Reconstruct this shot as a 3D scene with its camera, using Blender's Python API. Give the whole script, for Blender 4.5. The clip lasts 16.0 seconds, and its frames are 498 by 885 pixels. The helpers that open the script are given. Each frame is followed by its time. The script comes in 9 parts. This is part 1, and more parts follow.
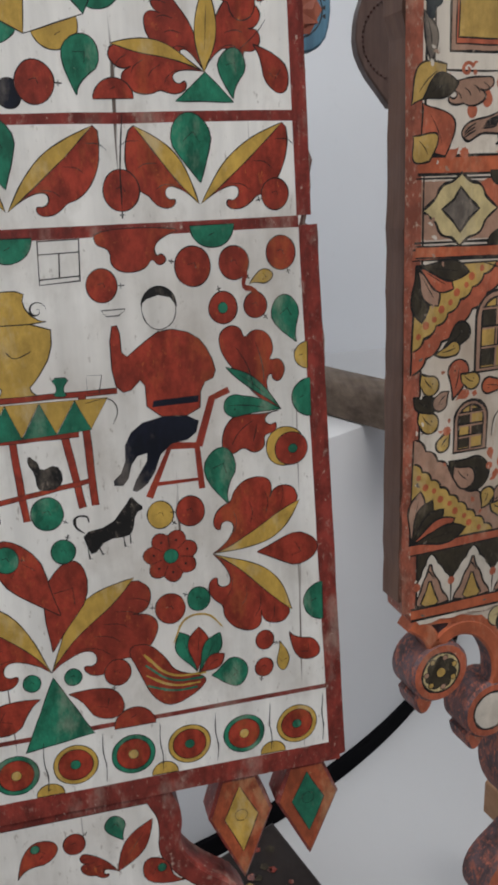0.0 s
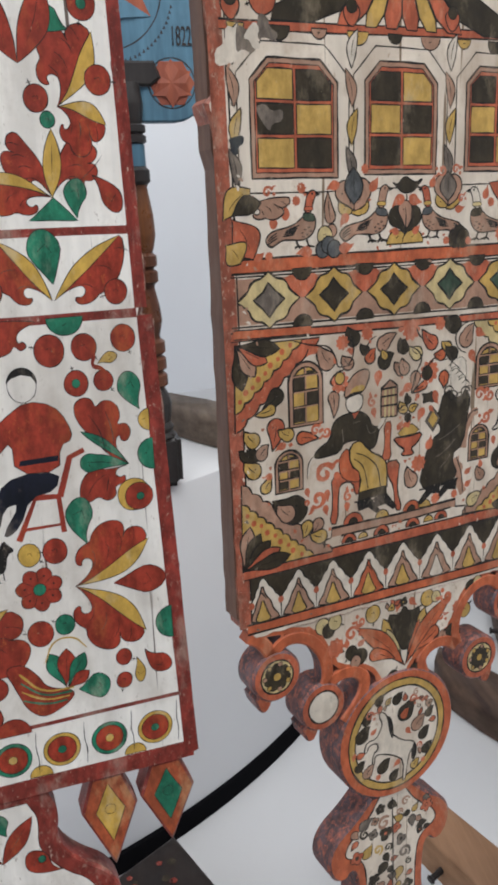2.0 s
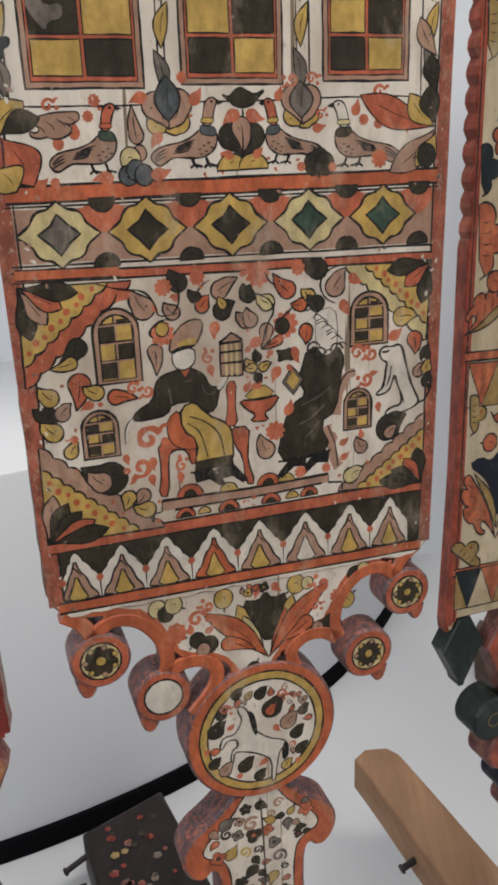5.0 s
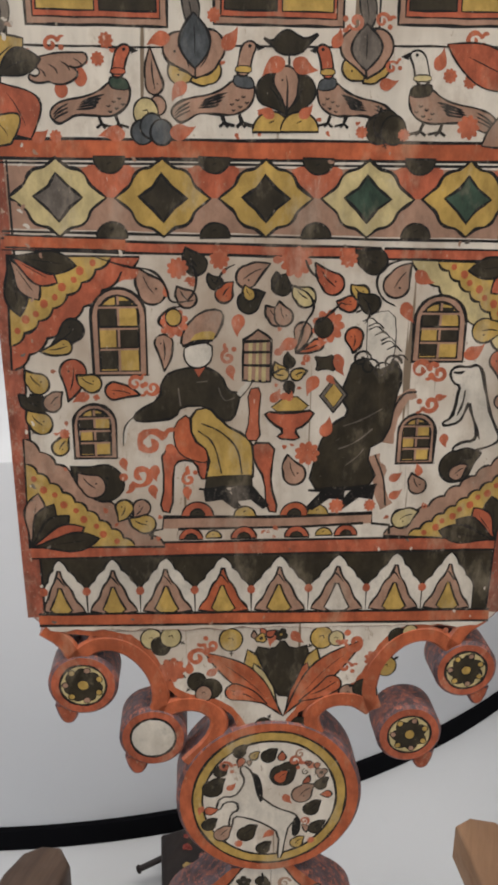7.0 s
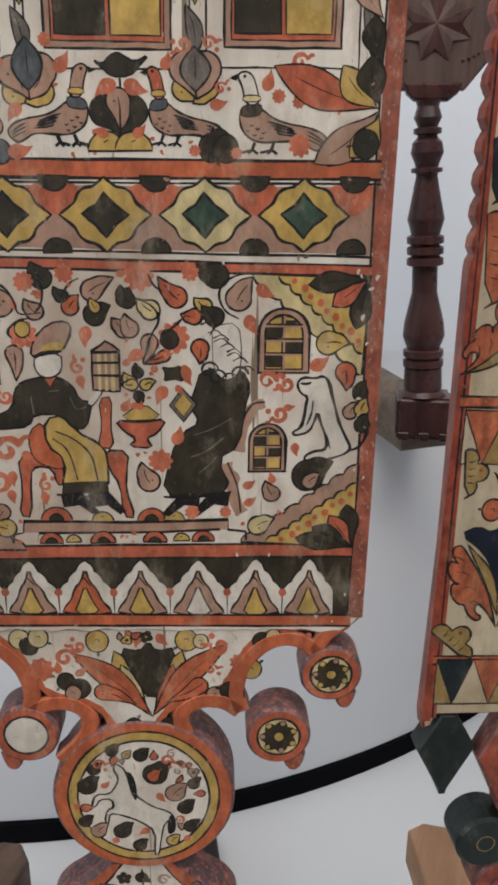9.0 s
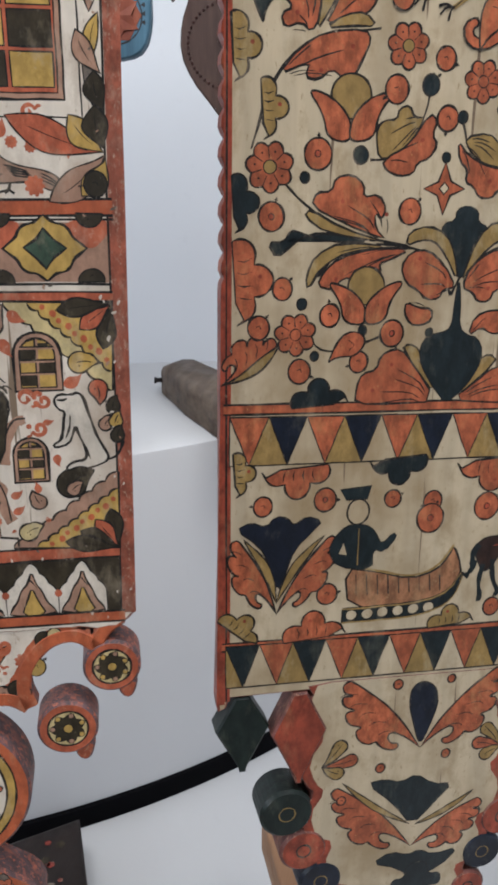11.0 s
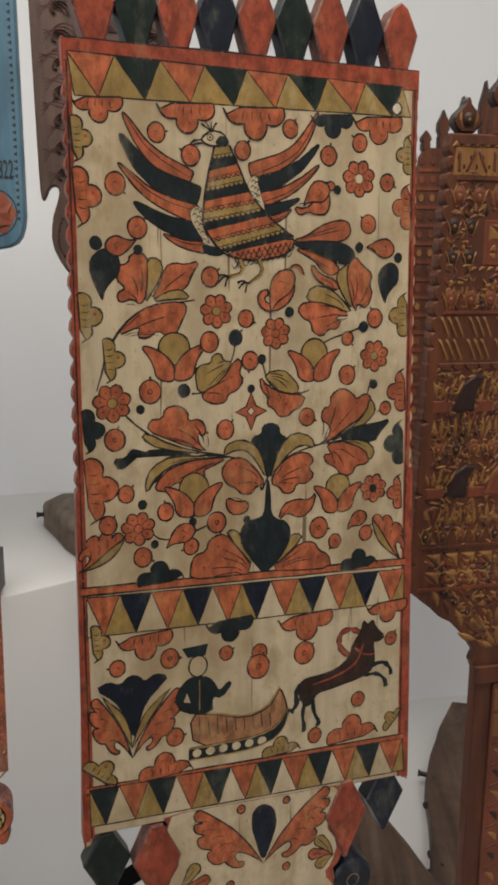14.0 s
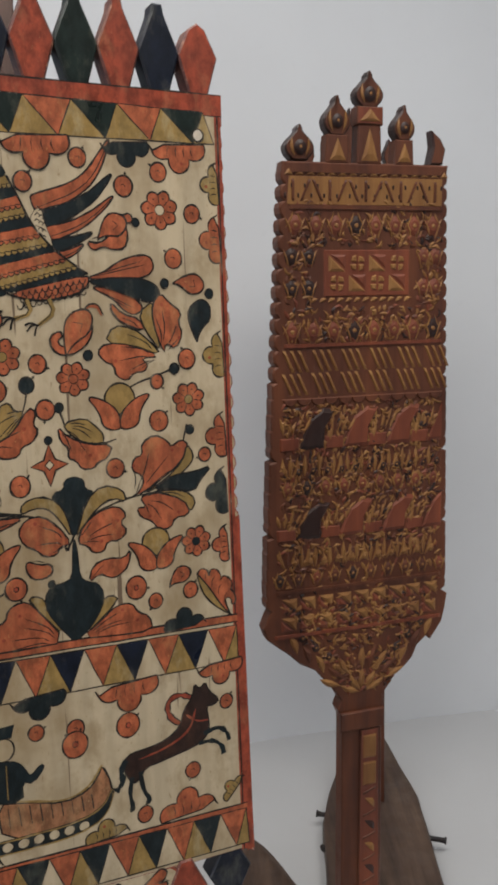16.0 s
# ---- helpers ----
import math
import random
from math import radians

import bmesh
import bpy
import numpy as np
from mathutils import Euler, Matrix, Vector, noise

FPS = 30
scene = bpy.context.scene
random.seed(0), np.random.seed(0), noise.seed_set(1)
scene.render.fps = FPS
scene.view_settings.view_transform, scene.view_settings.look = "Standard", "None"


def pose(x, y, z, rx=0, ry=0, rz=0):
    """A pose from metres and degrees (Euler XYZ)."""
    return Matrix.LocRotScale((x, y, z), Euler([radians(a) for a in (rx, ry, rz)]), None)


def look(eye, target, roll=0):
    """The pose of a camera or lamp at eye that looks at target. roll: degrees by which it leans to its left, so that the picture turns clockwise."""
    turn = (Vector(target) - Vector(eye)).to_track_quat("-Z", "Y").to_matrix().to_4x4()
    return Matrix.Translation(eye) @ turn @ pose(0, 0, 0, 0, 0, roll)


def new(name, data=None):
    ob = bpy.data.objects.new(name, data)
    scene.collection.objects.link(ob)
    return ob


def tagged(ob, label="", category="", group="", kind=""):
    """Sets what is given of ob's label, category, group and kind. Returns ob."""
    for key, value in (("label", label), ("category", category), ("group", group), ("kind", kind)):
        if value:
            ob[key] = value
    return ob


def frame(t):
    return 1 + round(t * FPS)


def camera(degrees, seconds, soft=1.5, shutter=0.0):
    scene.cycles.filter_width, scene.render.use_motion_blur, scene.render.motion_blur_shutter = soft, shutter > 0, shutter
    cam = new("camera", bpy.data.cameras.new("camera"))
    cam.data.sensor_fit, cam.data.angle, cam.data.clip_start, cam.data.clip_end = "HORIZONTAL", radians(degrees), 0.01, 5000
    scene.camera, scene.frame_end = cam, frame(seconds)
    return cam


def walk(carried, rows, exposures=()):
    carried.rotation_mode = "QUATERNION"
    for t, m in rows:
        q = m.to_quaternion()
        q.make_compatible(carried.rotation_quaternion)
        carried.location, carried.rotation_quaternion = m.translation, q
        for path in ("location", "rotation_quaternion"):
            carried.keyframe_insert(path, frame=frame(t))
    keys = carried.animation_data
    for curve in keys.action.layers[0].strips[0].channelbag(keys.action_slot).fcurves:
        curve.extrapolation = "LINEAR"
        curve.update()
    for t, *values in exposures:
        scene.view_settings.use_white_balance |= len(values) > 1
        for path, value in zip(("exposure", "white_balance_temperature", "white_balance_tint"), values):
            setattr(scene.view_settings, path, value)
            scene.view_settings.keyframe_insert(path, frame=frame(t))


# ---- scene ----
cam = camera(33.5, 16.0, soft=3.3)
METRES, EYE, TILT, LEAN, TURN = 0.85, 1.5, 0.0, 0.0, 0.0
ROWS = [
    (0.0, 0.0, 0.0, 0.0, -0.66, -16.78, 2.18),
    (0.5, 0.0106, -0.0309, 0.0127, -2.99, -16.72, 2.32),
    (1.0, 0.0185, -0.0583, 0.0258, -4.63, -16.22, 2.24),
    (1.5, 0.0264, -0.0805, 0.0345, -5.91, -15.48, 2.28),
    (2.0, 0.0413, -0.0917, 0.0413, -6.67, -15.34, 2.15),
    (2.5, 0.0474, -0.1008, 0.0437, -7.28, -15.05, 2.06),
    (3.0, 0.0619, -0.0982, 0.0424, -7.38, -14.95, 2.07),
    (3.5, 0.0839, -0.0916, 0.042, -6.78, -15.54, 2.31),
    (4.0, 0.1206, -0.0692, 0.0311, -5.75, -17.07, 2.29),
    (4.5, 0.1789, -0.0424, 0.0222, -3.2, -18.22, 2.45),
    (5.0, 0.2382, -0.0238, 0.0215, 1.81, -18.62, 2.18),
    (7.5, 0.3445, 0.0888, 0.0004, 18.79, -18.43, -0.61),
    (8.0, 0.3715, 0.0903, 0.0046, 19.27, -18.47, -0.44),
    (8.5, 0.4017, 0.0919, 0.0074, 19.18, -18.32, -0.46),
    (9.0, 0.4211, 0.0965, 0.0105, 19.01, -18.32, -0.39),
    (9.5, 0.4447, 0.0983, 0.0109, 17.44, -18.2, -0.16),
    (10.0, 0.4751, 0.1055, 0.0104, 15.63, -18.13, -0.06),
    (12.5, 0.5649, -0.0005, 0.0741, 6.23, -15.36, -0.02),
    (13.0, 0.5837, -0.0115, 0.0938, 5.2, -14.22, 0.11),
    (13.5, 0.5796, -0.0253, 0.1183, 4.8, -12.82, 0.17),
    (14.0, 0.5772, -0.041, 0.1351, 4.14, -11.13, 0.06),
    (14.5, 0.5891, -0.0488, 0.1464, 2.86, -9.96, -0.04),
    (15.0, 0.6155, -0.0443, 0.1488, 1.23, -9.45, 0.28),
    (15.5, 0.6394, -0.0242, 0.1506, -0.95, -9.35, 1.0),
    (16.0, 0.674, 0.0254, 0.145, -1.46, -9.48, 1.23),
]
walk(cam, [(t, pose(0, 0, EYE, TILT, LEAN, TURN) @ pose(METRES * x, METRES * y, METRES * z, 90 + pitch, roll, yaw)) for t, x, y, z, yaw, pitch, roll in ROWS],
     exposures=((0.0, -0.31, 6150, 10), (0.9, 0.12, 6120, 10), (4.0, 0.12, 6100, 10), (5.0, 0.02, 6280, 10), (8.0, -0.02, 6420, 10), (9.2, 0.0, 6100, 10), (10.0, 0.1, 5930, 10),
                (12.5, 0.03, 6400, 10), (13.5, -0.05, 6980, 10), (14.5, -0.40, 7000, 10), (15.0, -0.40, 6560, 10), (15.5, -0.30, 6420, 10), (16.0, -0.25, 6500, 10)))


# ---- world and light ----
world = bpy.data.worlds.new("world")
scene.world = world
world.use_nodes = True
world.node_tree.nodes["Background"].inputs[0].default_value = (0.75, 0.82, 0.95, 1)
world.node_tree.nodes["Background"].inputs[1].default_value = 0.3


def area_lamp(name, m, size_x, size_y, watts, colour):
    data = bpy.data.lights.new(name, "AREA")
    data.shape, data.size, data.size_y, data.energy, data.color = "RECTANGLE", size_x, size_y, watts, colour
    ob = new(name, data)
    ob.matrix_world = m
    return ob


area_lamp("window_light", look((-1.2, -2.38, 1.9), (0.3, 1.0, 1.2)), 1.9, 1.5, 30, (0.93, 0.96, 1.0))
area_lamp("ceiling_light_glow", look((0.55, 0.2, 2.93), (0.55, 0.21, 0)), 2.2, 0.9, 50, (1.0, 0.955, 0.89))


# ---- materials ----
MATS = {}


def nodes_of(name):
    m = bpy.data.materials.new(name)
    m.use_nodes = True
    nt = m.node_tree
    return m, nt, nt.nodes["Principled BSDF"]


def noise_node(nt, scale, detail=4.0, stretch=(1, 1, 1), rough=0.6):
    tc = nt.nodes.new("ShaderNodeTexCoord")
    mp = nt.nodes.new("ShaderNodeMapping")
    mp.inputs["Scale"].default_value = stretch
    n = nt.nodes.new("ShaderNodeTexNoise")
    n.inputs["Scale"].default_value, n.inputs["Detail"].default_value, n.inputs["Roughness"].default_value = scale, detail, rough
    nt.links.new(tc.outputs["Object"], mp.inputs[0])
    nt.links.new(mp.outputs[0], n.inputs["Vector"])
    return n.outputs["Fac"]


def ramp(nt, fac, lo, hi, a=(0, 0, 0), b=(1, 1, 1)):
    r = nt.nodes.new("ShaderNodeValToRGB")
    r.color_ramp.elements[0].position, r.color_ramp.elements[1].position = lo, hi
    r.color_ramp.elements[0].color, r.color_ramp.elements[1].color = (*a, 1), (*b, 1)
    nt.links.new(fac, r.inputs[0])
    return r.outputs[0]


def mix(nt, fac, a, b):
    n = nt.nodes.new("ShaderNodeMix")
    n.data_type = "RGBA"
    for i, v in ((0, fac), (6, a), (7, b)):
        if isinstance(v, (tuple, float)):
            n.inputs[i].default_value = v if isinstance(v, float) else (*v, 1)
        else:
            nt.links.new(v, n.inputs[i])
    return n.outputs[2]


def bump(nt, bsdf, height, strength, distance=0.001):
    b = nt.nodes.new("ShaderNodeBump")
    b.inputs["Strength"].default_value, b.inputs["Distance"].default_value = strength, distance
    nt.links.new(height, b.inputs["Height"])
    nt.links.new(b.outputs[0], bsdf.inputs["Normal"])


def shade(c, k):
    return tuple(min(1, v * k) for v in c)


def painted(name, colour, under, worn=0.66, rough=0.42, spread=0.42, grain=0.3):
    """Old tempera paint: brushed tone, thin places, flecks where the ground shows, under a thin varnish."""
    m, nt, bsdf = nodes_of(name)
    brush = noise_node(nt, 110, 6, (1, 1, 0.55), 0.7)
    broad = noise_node(nt, 18, 3)
    col = mix(nt, ramp(nt, brush, 0.4, 0.62), shade(colour, 1 - spread), shade(colour, 1 + spread))
    col = mix(nt, ramp(nt, broad, 0.45, 0.65, (0, 0, 0), (0.55, 0.55, 0.55)), col, shade(colour, 0.62))
    thin_ = noise_node(nt, 45, 5, (1, 1, 0.5), 0.7)
    col = mix(nt, ramp(nt, thin_, 0.53, 0.68, (0, 0, 0), (0.45, 0.45, 0.45)), col, under)
    scuff = noise_node(nt, 190, 5, (1, 1, 0.6), 0.8)
    col = mix(nt, ramp(nt, scuff, worn - 0.08, worn + 0.02, (0, 0, 0), (0.6, 0.6, 0.6)), col, under)
    grime = noise_node(nt, 70, 6, (1, 1, 0.8), 0.75)
    col = mix(nt, ramp(nt, grime, 0.52, 0.70, (0, 0, 0), (0.6, 0.6, 0.6)), col, shade(colour, 0.45))
    fleck = noise_node(nt, 420, 6, (1, 1, 0.5), 0.75)
    col = mix(nt, ramp(nt, fleck, worn - 0.05, worn), col, under)
    nt.links.new(col, bsdf.inputs["Base Color"])
    bsdf.inputs["Roughness"].default_value = rough
    nt.links.new(ramp(nt, broad, 0.3, 0.7, (rough - 0.08,) * 3, (rough + 0.16,) * 3), bsdf.inputs["Roughness"])
    bump(nt, bsdf, noise_node(nt, 160, 5, (1, 1, 0.12)), grain, 0.0006)
    bsdf.inputs["Specular IOR Level"].default_value = 0.3
    MATS[name] = m
    return m


def aged_ground(name, colour, dark, crack, rough=0.45, dirt=0.5):
    """White ground on a board: long grain streaks, brown stains, specks and fine cracks."""
    m, nt, bsdf = nodes_of(name)
    col = mix(nt, ramp(nt, noise_node(nt, 60, 5, (1, 1, 0.10)), 0.40, 0.62), shade(colour, 1.04), shade(colour, 0.86))
    col = mix(nt, ramp(nt, noise_node(nt, 40, 6, (1, 1, 0.6), 0.7), 0.5, 0.66, (0, 0, 0), (0.7 * dirt,) * 3), col, dark)
    col = mix(nt, ramp(nt, noise_node(nt, 9, 5), 0.46, 0.66, (0, 0, 0), (dirt,) * 3), col, dark)
    col = mix(nt, ramp(nt, noise_node(nt, 300, 4, (1, 1, 0.4), 0.7), 0.62, 0.68, (0, 0, 0), (0.75,) * 3), col, dark)
    col = mix(nt, ramp(nt, noise_node(nt, 130, 3, (1, 1, 0.03)), 0.665, 0.69), col, crack)
    nt.links.new(col, bsdf.inputs["Base Color"])
    nt.links.new(ramp(nt, noise_node(nt, 25, 4), 0.3, 0.7, (rough - 0.08,) * 3, (rough + 0.18,) * 3), bsdf.inputs["Roughness"])
    bump(nt, bsdf, noise_node(nt, 140, 5, (1, 1, 0.08)), 0.35, 0.0007)
    bsdf.inputs["Specular IOR Level"].default_value = 0.3
    MATS[name] = m
    return m


def wood(name, light, dark, rough=0.55, stretch=(1, 1, 0.08), scale=40, stain=0.5):
    m, nt, bsdf = nodes_of(name)
    col = mix(nt, ramp(nt, noise_node(nt, scale, 7, stretch, 0.65), 0.32, 0.68), dark, light)
    col = mix(nt, ramp(nt, noise_node(nt, 12, 4), 0.4, 0.75, (0, 0, 0), (stain,) * 3), col, shade(dark, 0.6))
    nt.links.new(col, bsdf.inputs["Base Color"])
    nt.links.new(ramp(nt, noise_node(nt, 30, 4), 0.3, 0.7, (rough - 0.12,) * 3, (rough + 0.15,) * 3), bsdf.inputs["Roughness"])
    bump(nt, bsdf, noise_node(nt, scale * 3, 6, stretch), 0.5, 0.0012)
    bsdf.inputs["Specular IOR Level"].default_value = 0.3
    MATS[name] = m
    return m


def plaster(name, colour, rough=0.75):
    m, nt, bsdf = nodes_of(name)
    col = mix(nt, ramp(nt, noise_node(nt, 1.6, 5), 0.3, 0.75), colour, shade(colour, 0.93))
    col = mix(nt, ramp(nt, noise_node(nt, 45, 4), 0.62, 0.8, (0, 0, 0), (0.25,) * 3), col, shade(colour, 0.85))
    nt.links.new(col, bsdf.inputs["Base Color"])
    bsdf.inputs["Roughness"].default_value = rough
    bump(nt, bsdf, noise_node(nt, 220, 4), 0.15, 0.001)
    MATS[name] = m
    return m


plaster("wall_paint", (0.74, 0.76, 0.79))
plaster("plinth_paint", (0.61, 0.615, 0.625), 0.6)
plaster("skirting_black", (0.004, 0.004, 0.005), 0.9)
MATS["skirting_black"].node_tree.nodes["Principled BSDF"].inputs["Specular IOR Level"].default_value = 0.05
plaster("floor_grey", (0.22, 0.20, 0.18), 0.5)

# white-ground distaff
aged_ground("w_ground", (0.80, 0.755, 0.685), (0.34, 0.28, 0.22), (0.12, 0.09, 0.07), dirt=0.4)
painted("w_red", (0.27, 0.034, 0.017), (0.45, 0.12, 0.03), 0.67)
painted("w_border", (0.20, 0.030, 0.020), (0.45, 0.33, 0.26), 0.66)
painted("w_green", (0.020, 0.155, 0.085), (0.4, 0.42, 0.3), 0.74)
painted("w_yellow", (0.50, 0.31, 0.06), (0.6, 0.5, 0.35), 0.74, spread=0.2)
painted("w_orange", (0.34, 0.075, 0.028), (0.6, 0.4, 0.2), 0.70)
painted("w_navy", (0.005, 0.006, 0.014), (0.3, 0.25, 0.2), 0.76)
painted("ink", (0.010, 0.008, 0.007), (0.30, 0.24, 0.18), 0.66, spread=0.2, grain=0.1)
painted("w_edge", (0.19, 0.060, 0.042), (0.36, 0.27, 0.21), 0.56)
# scene distaff
aged_ground("m_ground", (0.69, 0.60, 0.49), (0.36, 0.26, 0.18), (0.20, 0.14, 0.09), rough=0.40, dirt=0.75)
painted("m_red", (0.40, 0.10, 0.048), (0.5, 0.34, 0.22), 0.68, rough=0.36, spread=0.3)
painted("m_border", (0.29, 0.082, 0.046), (0.40, 0.28, 0.20), 0.63, rough=0.4)
painted("m_orange", (0.43, 0.105, 0.042), (0.5, 0.30, 0.18), 0.69, rough=0.36, spread=0.25)
painted("m_yellow", (0.46, 0.29, 0.075), (0.5, 0.42, 0.3), 0.70, rough=0.36, spread=0.22)
painted("m_olive", (0.036, 0.027, 0.015), (0.3, 0.24, 0.16), 0.72, rough=0.34)
painted("m_mauve", (0.36, 0.205, 0.135), (0.4, 0.32, 0.24), 0.70, rough=0.36, spread=0.2)
painted("m_grey", (0.15, 0.12, 0.095), (0.4, 0.32, 0.24), 0.68, rough=0.36)
painted("m_white", (0.62, 0.54, 0.44), (0.4, 0.32, 0.24), 0.72, rough=0.36, spread=0.1)
painted("m_cream", (0.54, 0.42, 0.20), (0.5, 0.42, 0.3), 0.70, rough=0.36, spread=0.2)
painted("m_slate", (0.075, 0.078, 0.078), (0.3, 0.25, 0.2), 0.70, rough=0.36)
painted("m_green", (0.04, 0.065, 0.042), (0.3, 0.24, 0.16), 0.72, rough=0.34)
painted("m_blush", (0.46, 0.125, 0.06), (0.55, 0.36, 0.26), 0.66, rough=0.36, spread=0.25)
painted("m_side", (0.10, 0.062, 0.065), (0.40, 0.12, 0.07), 0.60, rough=0.45)
# red-edged distaff
aged_ground("r_ground", (0.52, 0.42, 0.28), (0.27, 0.185, 0.09), (0.16, 0.11, 0.07), rough=0.40, dirt=0.75)
painted("r_red", (0.37, 0.098, 0.042), (0.46, 0.22, 0.09), 0.67, rough=0.38)
painted("r_border", (0.27, 0.052, 0.026), (0.42, 0.18, 0.09), 0.70, rough=0.38)
painted("r_ochre", (0.29, 0.185, 0.06), (0.5, 0.42, 0.26), 0.74, rough=0.38, spread=0.22)
painted("r_dark", (0.010, 0.016, 0.018), (0.12, 0.12, 0.09), 0.74, rough=0.34)
painted("r_navy", (0.007, 0.010, 0.020), (0.12, 0.12, 0.1), 0.74, rough=0.34)
painted("r_tan", (0.30, 0.135, 0.065), (0.42, 0.26, 0.13), 0.66, rough=0.38)
painted("r_horse", (0.030, 0.014, 0.010), (0.12, 0.05, 0.03), 0.7, rough=0.36)
painted("r_green", (0.010, 0.017, 0.014), (0.12, 0.12, 0.09), 0.74, rough=0.34)
painted("r_side", (0.14, 0.05, 0.04), (0.4, 0.2, 0.12), 0.64, rough=0.4)
# carved wooden ones
wood("carved_brown", (0.145, 0.046, 0.019), (0.055, 0.018, 0.011), 0.55)
wood("carved_ochre", (0.31, 0.155, 0.048), (0.16, 0.065, 0.022), 0.55)
wood("carved_dark", (0.045, 0.018, 0.014), (0.016, 0.008, 0.007), 0.45)
wood("carved_red", (0.22, 0.058, 0.026), (0.10, 0.027, 0.016), 0.5)
wood("blade_edge_wood", (0.22, 0.125, 0.085), (0.07, 0.035, 0.026), 0.6)
wood("turned_brown", (0.15, 0.055, 0.025), (0.035, 0.016, 0.011), 0.32)
wood("turned_black", (0.040, 0.036, 0.034), (0.014, 0.012, 0.012), 0.38)
wood("turned_amber", (0.22, 0.085, 0.03), (0.06, 0.025, 0.013), 0.32)
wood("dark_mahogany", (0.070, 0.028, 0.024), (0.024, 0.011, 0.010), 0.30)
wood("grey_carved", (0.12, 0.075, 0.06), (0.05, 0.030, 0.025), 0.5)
wood("blue_paint_wood", (0.095, 0.20, 0.28), (0.045, 0.10, 0.145), 0.5)
wood("rust_paint_wood", (0.34, 0.105, 0.055), (0.17, 0.045, 0.028), 0.5)
wood("old_plank", (0.20, 0.15, 0.11), (0.07, 0.048, 0.035), 0.6, (1, 0.08, 1))
wood("fresh_plank", (0.40, 0.23, 0.13), (0.24, 0.13, 0.07), 0.55, (1, 0.08, 1), stain=0.15)
wood("black_plank", (0.026, 0.017, 0.014), (0.008, 0.006, 0.006), 0.45, (1, 0.2, 1))
wood("root_brown", (0.14, 0.088, 0.060), (0.045, 0.027, 0.021), 0.55, (1, 0.08, 1))
wood("peg", (0.03, 0.022, 0.02), (0.012, 0.010, 0.010), 0.5)

# ---- helpers for meshes ----
MM = 0.001


def mesh_object(name, bm, mats, parent=None, label=""):
    me = bpy.data.meshes.new(name)
    bmesh.ops.recalc_face_normals(bm, faces=bm.faces)
    bm.to_mesh(me)
    bm.free()
    for m in ([mats] if isinstance(mats, str) else mats):
        me.materials.append(MATS[m])
    ob = new(name, me)
    if parent:
        ob.parent = parent
    if label:
        ob["label"] = label
    return ob


def part(name, bm, material, parent, label=""):
    return mesh_object(name, bm, material, parent, label)


def smooth(ob, angle=40):
    for p in ob.data.polygons:
        p.use_smooth = True
    ob.data.set_sharp_from_angle(angle=radians(angle))
    return ob


def thing(name, m, label, category, group=""):
    ob = new(name)
    ob.matrix_world = m
    ob.empty_display_size = 0.05
    return tagged(ob, label, category, group)


def signed_area(poly):
    return 0.5 * sum(a[0] * b[1] - b[0] * a[1] for a, b in zip(poly, poly[1:] + poly[:1]))


def inset(poly, d):
    """The outline moved inwards by d."""
    if signed_area(poly) < 0:
        poly = poly[::-1]
    out, n = [], len(poly)
    for i in range(n):
        a, b, c = poly[i - 1], poly[i], poly[(i + 1) % n]
        e, f = (Vector(b) - Vector(a)), (Vector(c) - Vector(b))
        e, f = (e.normalized() if e.length > 1e-9 else f.normalized()), (f.normalized() if f.length > 1e-9 else e.normalized())
        t = e + f
        t = t.normalized() if t.length > 1e-3 else e
        k = 1 / max(0.5, Vector((-e.y, e.x)).dot(Vector((-t.y, t.x))))
        out.append((b[0] - t.y * d * k, b[1] + t.x * d * k))
    return out


def slab(poly, thick, chamfer=1.2, front=0.0, bm=None, mat=(0, 1), jag=0.0):
    """A board cut to an outline (mm), its face towards -y, with worn front edges. mat: the slots of face and sides."""
    bm = bm or bmesh.new()
    if signed_area(poly) < 0:
        poly = poly[::-1]
    if jag:
        poly = [(x + jag * noise.noise((x * 0.11, y * 0.11, 1)), y + jag * noise.noise((x * 0.11, y * 0.11, 7))) for x, y in poly]
    ins = inset(poly, chamfer)
    loops = []
    for pts_, y in ((ins, front), (poly, front + chamfer), (poly, front + thick)):
        loops.append([bm.verts.new((x * MM, y * MM, z * MM)) for x, z in pts_])
    f = bm.faces.new(loops[0])
    f.material_index = mat[0]
    n = len(poly)
    for k in (0, 1):
        for i in range(n):
            f = bm.faces.new((loops[k][i], loops[k][(i + 1) % n], loops[k + 1][(i + 1) % n], loops[k + 1][i]))
            f.material_index = mat[1]
    bm.faces.new(loops[2][::-1]).material_index = mat[1]
    return bm


def strip_slab(left, right, thick, front=0.0, lift=1.2):
    """A curved band between two edges, rounded a little towards its front corners."""
    bm = bmesh.new()
    rows = []
    for (a, b) in zip(left, right):
        a, b = Vector(a), Vector(b)
        d = (b - a) * 0.14
        rows.append([bm.verts.new((p.x * MM, y * MM, p.y * MM)) for p, y in ((a, front + thick), (a, front + lift), (a + d, front), (b - d, front), (b, front + lift), (b, front + thick))])
    for r0, r1 in zip(rows, rows[1:]):
        for j in range(6):
            f = bm.faces.new((r0[j], r0[(j + 1) % 6], r1[(j + 1) % 6], r1[j]))
            f.material_index = 0 if j in (1, 2, 3) else 1
    bm.faces.new(rows[0][::-1])
    bm.faces.new(rows[-1])
    return bm


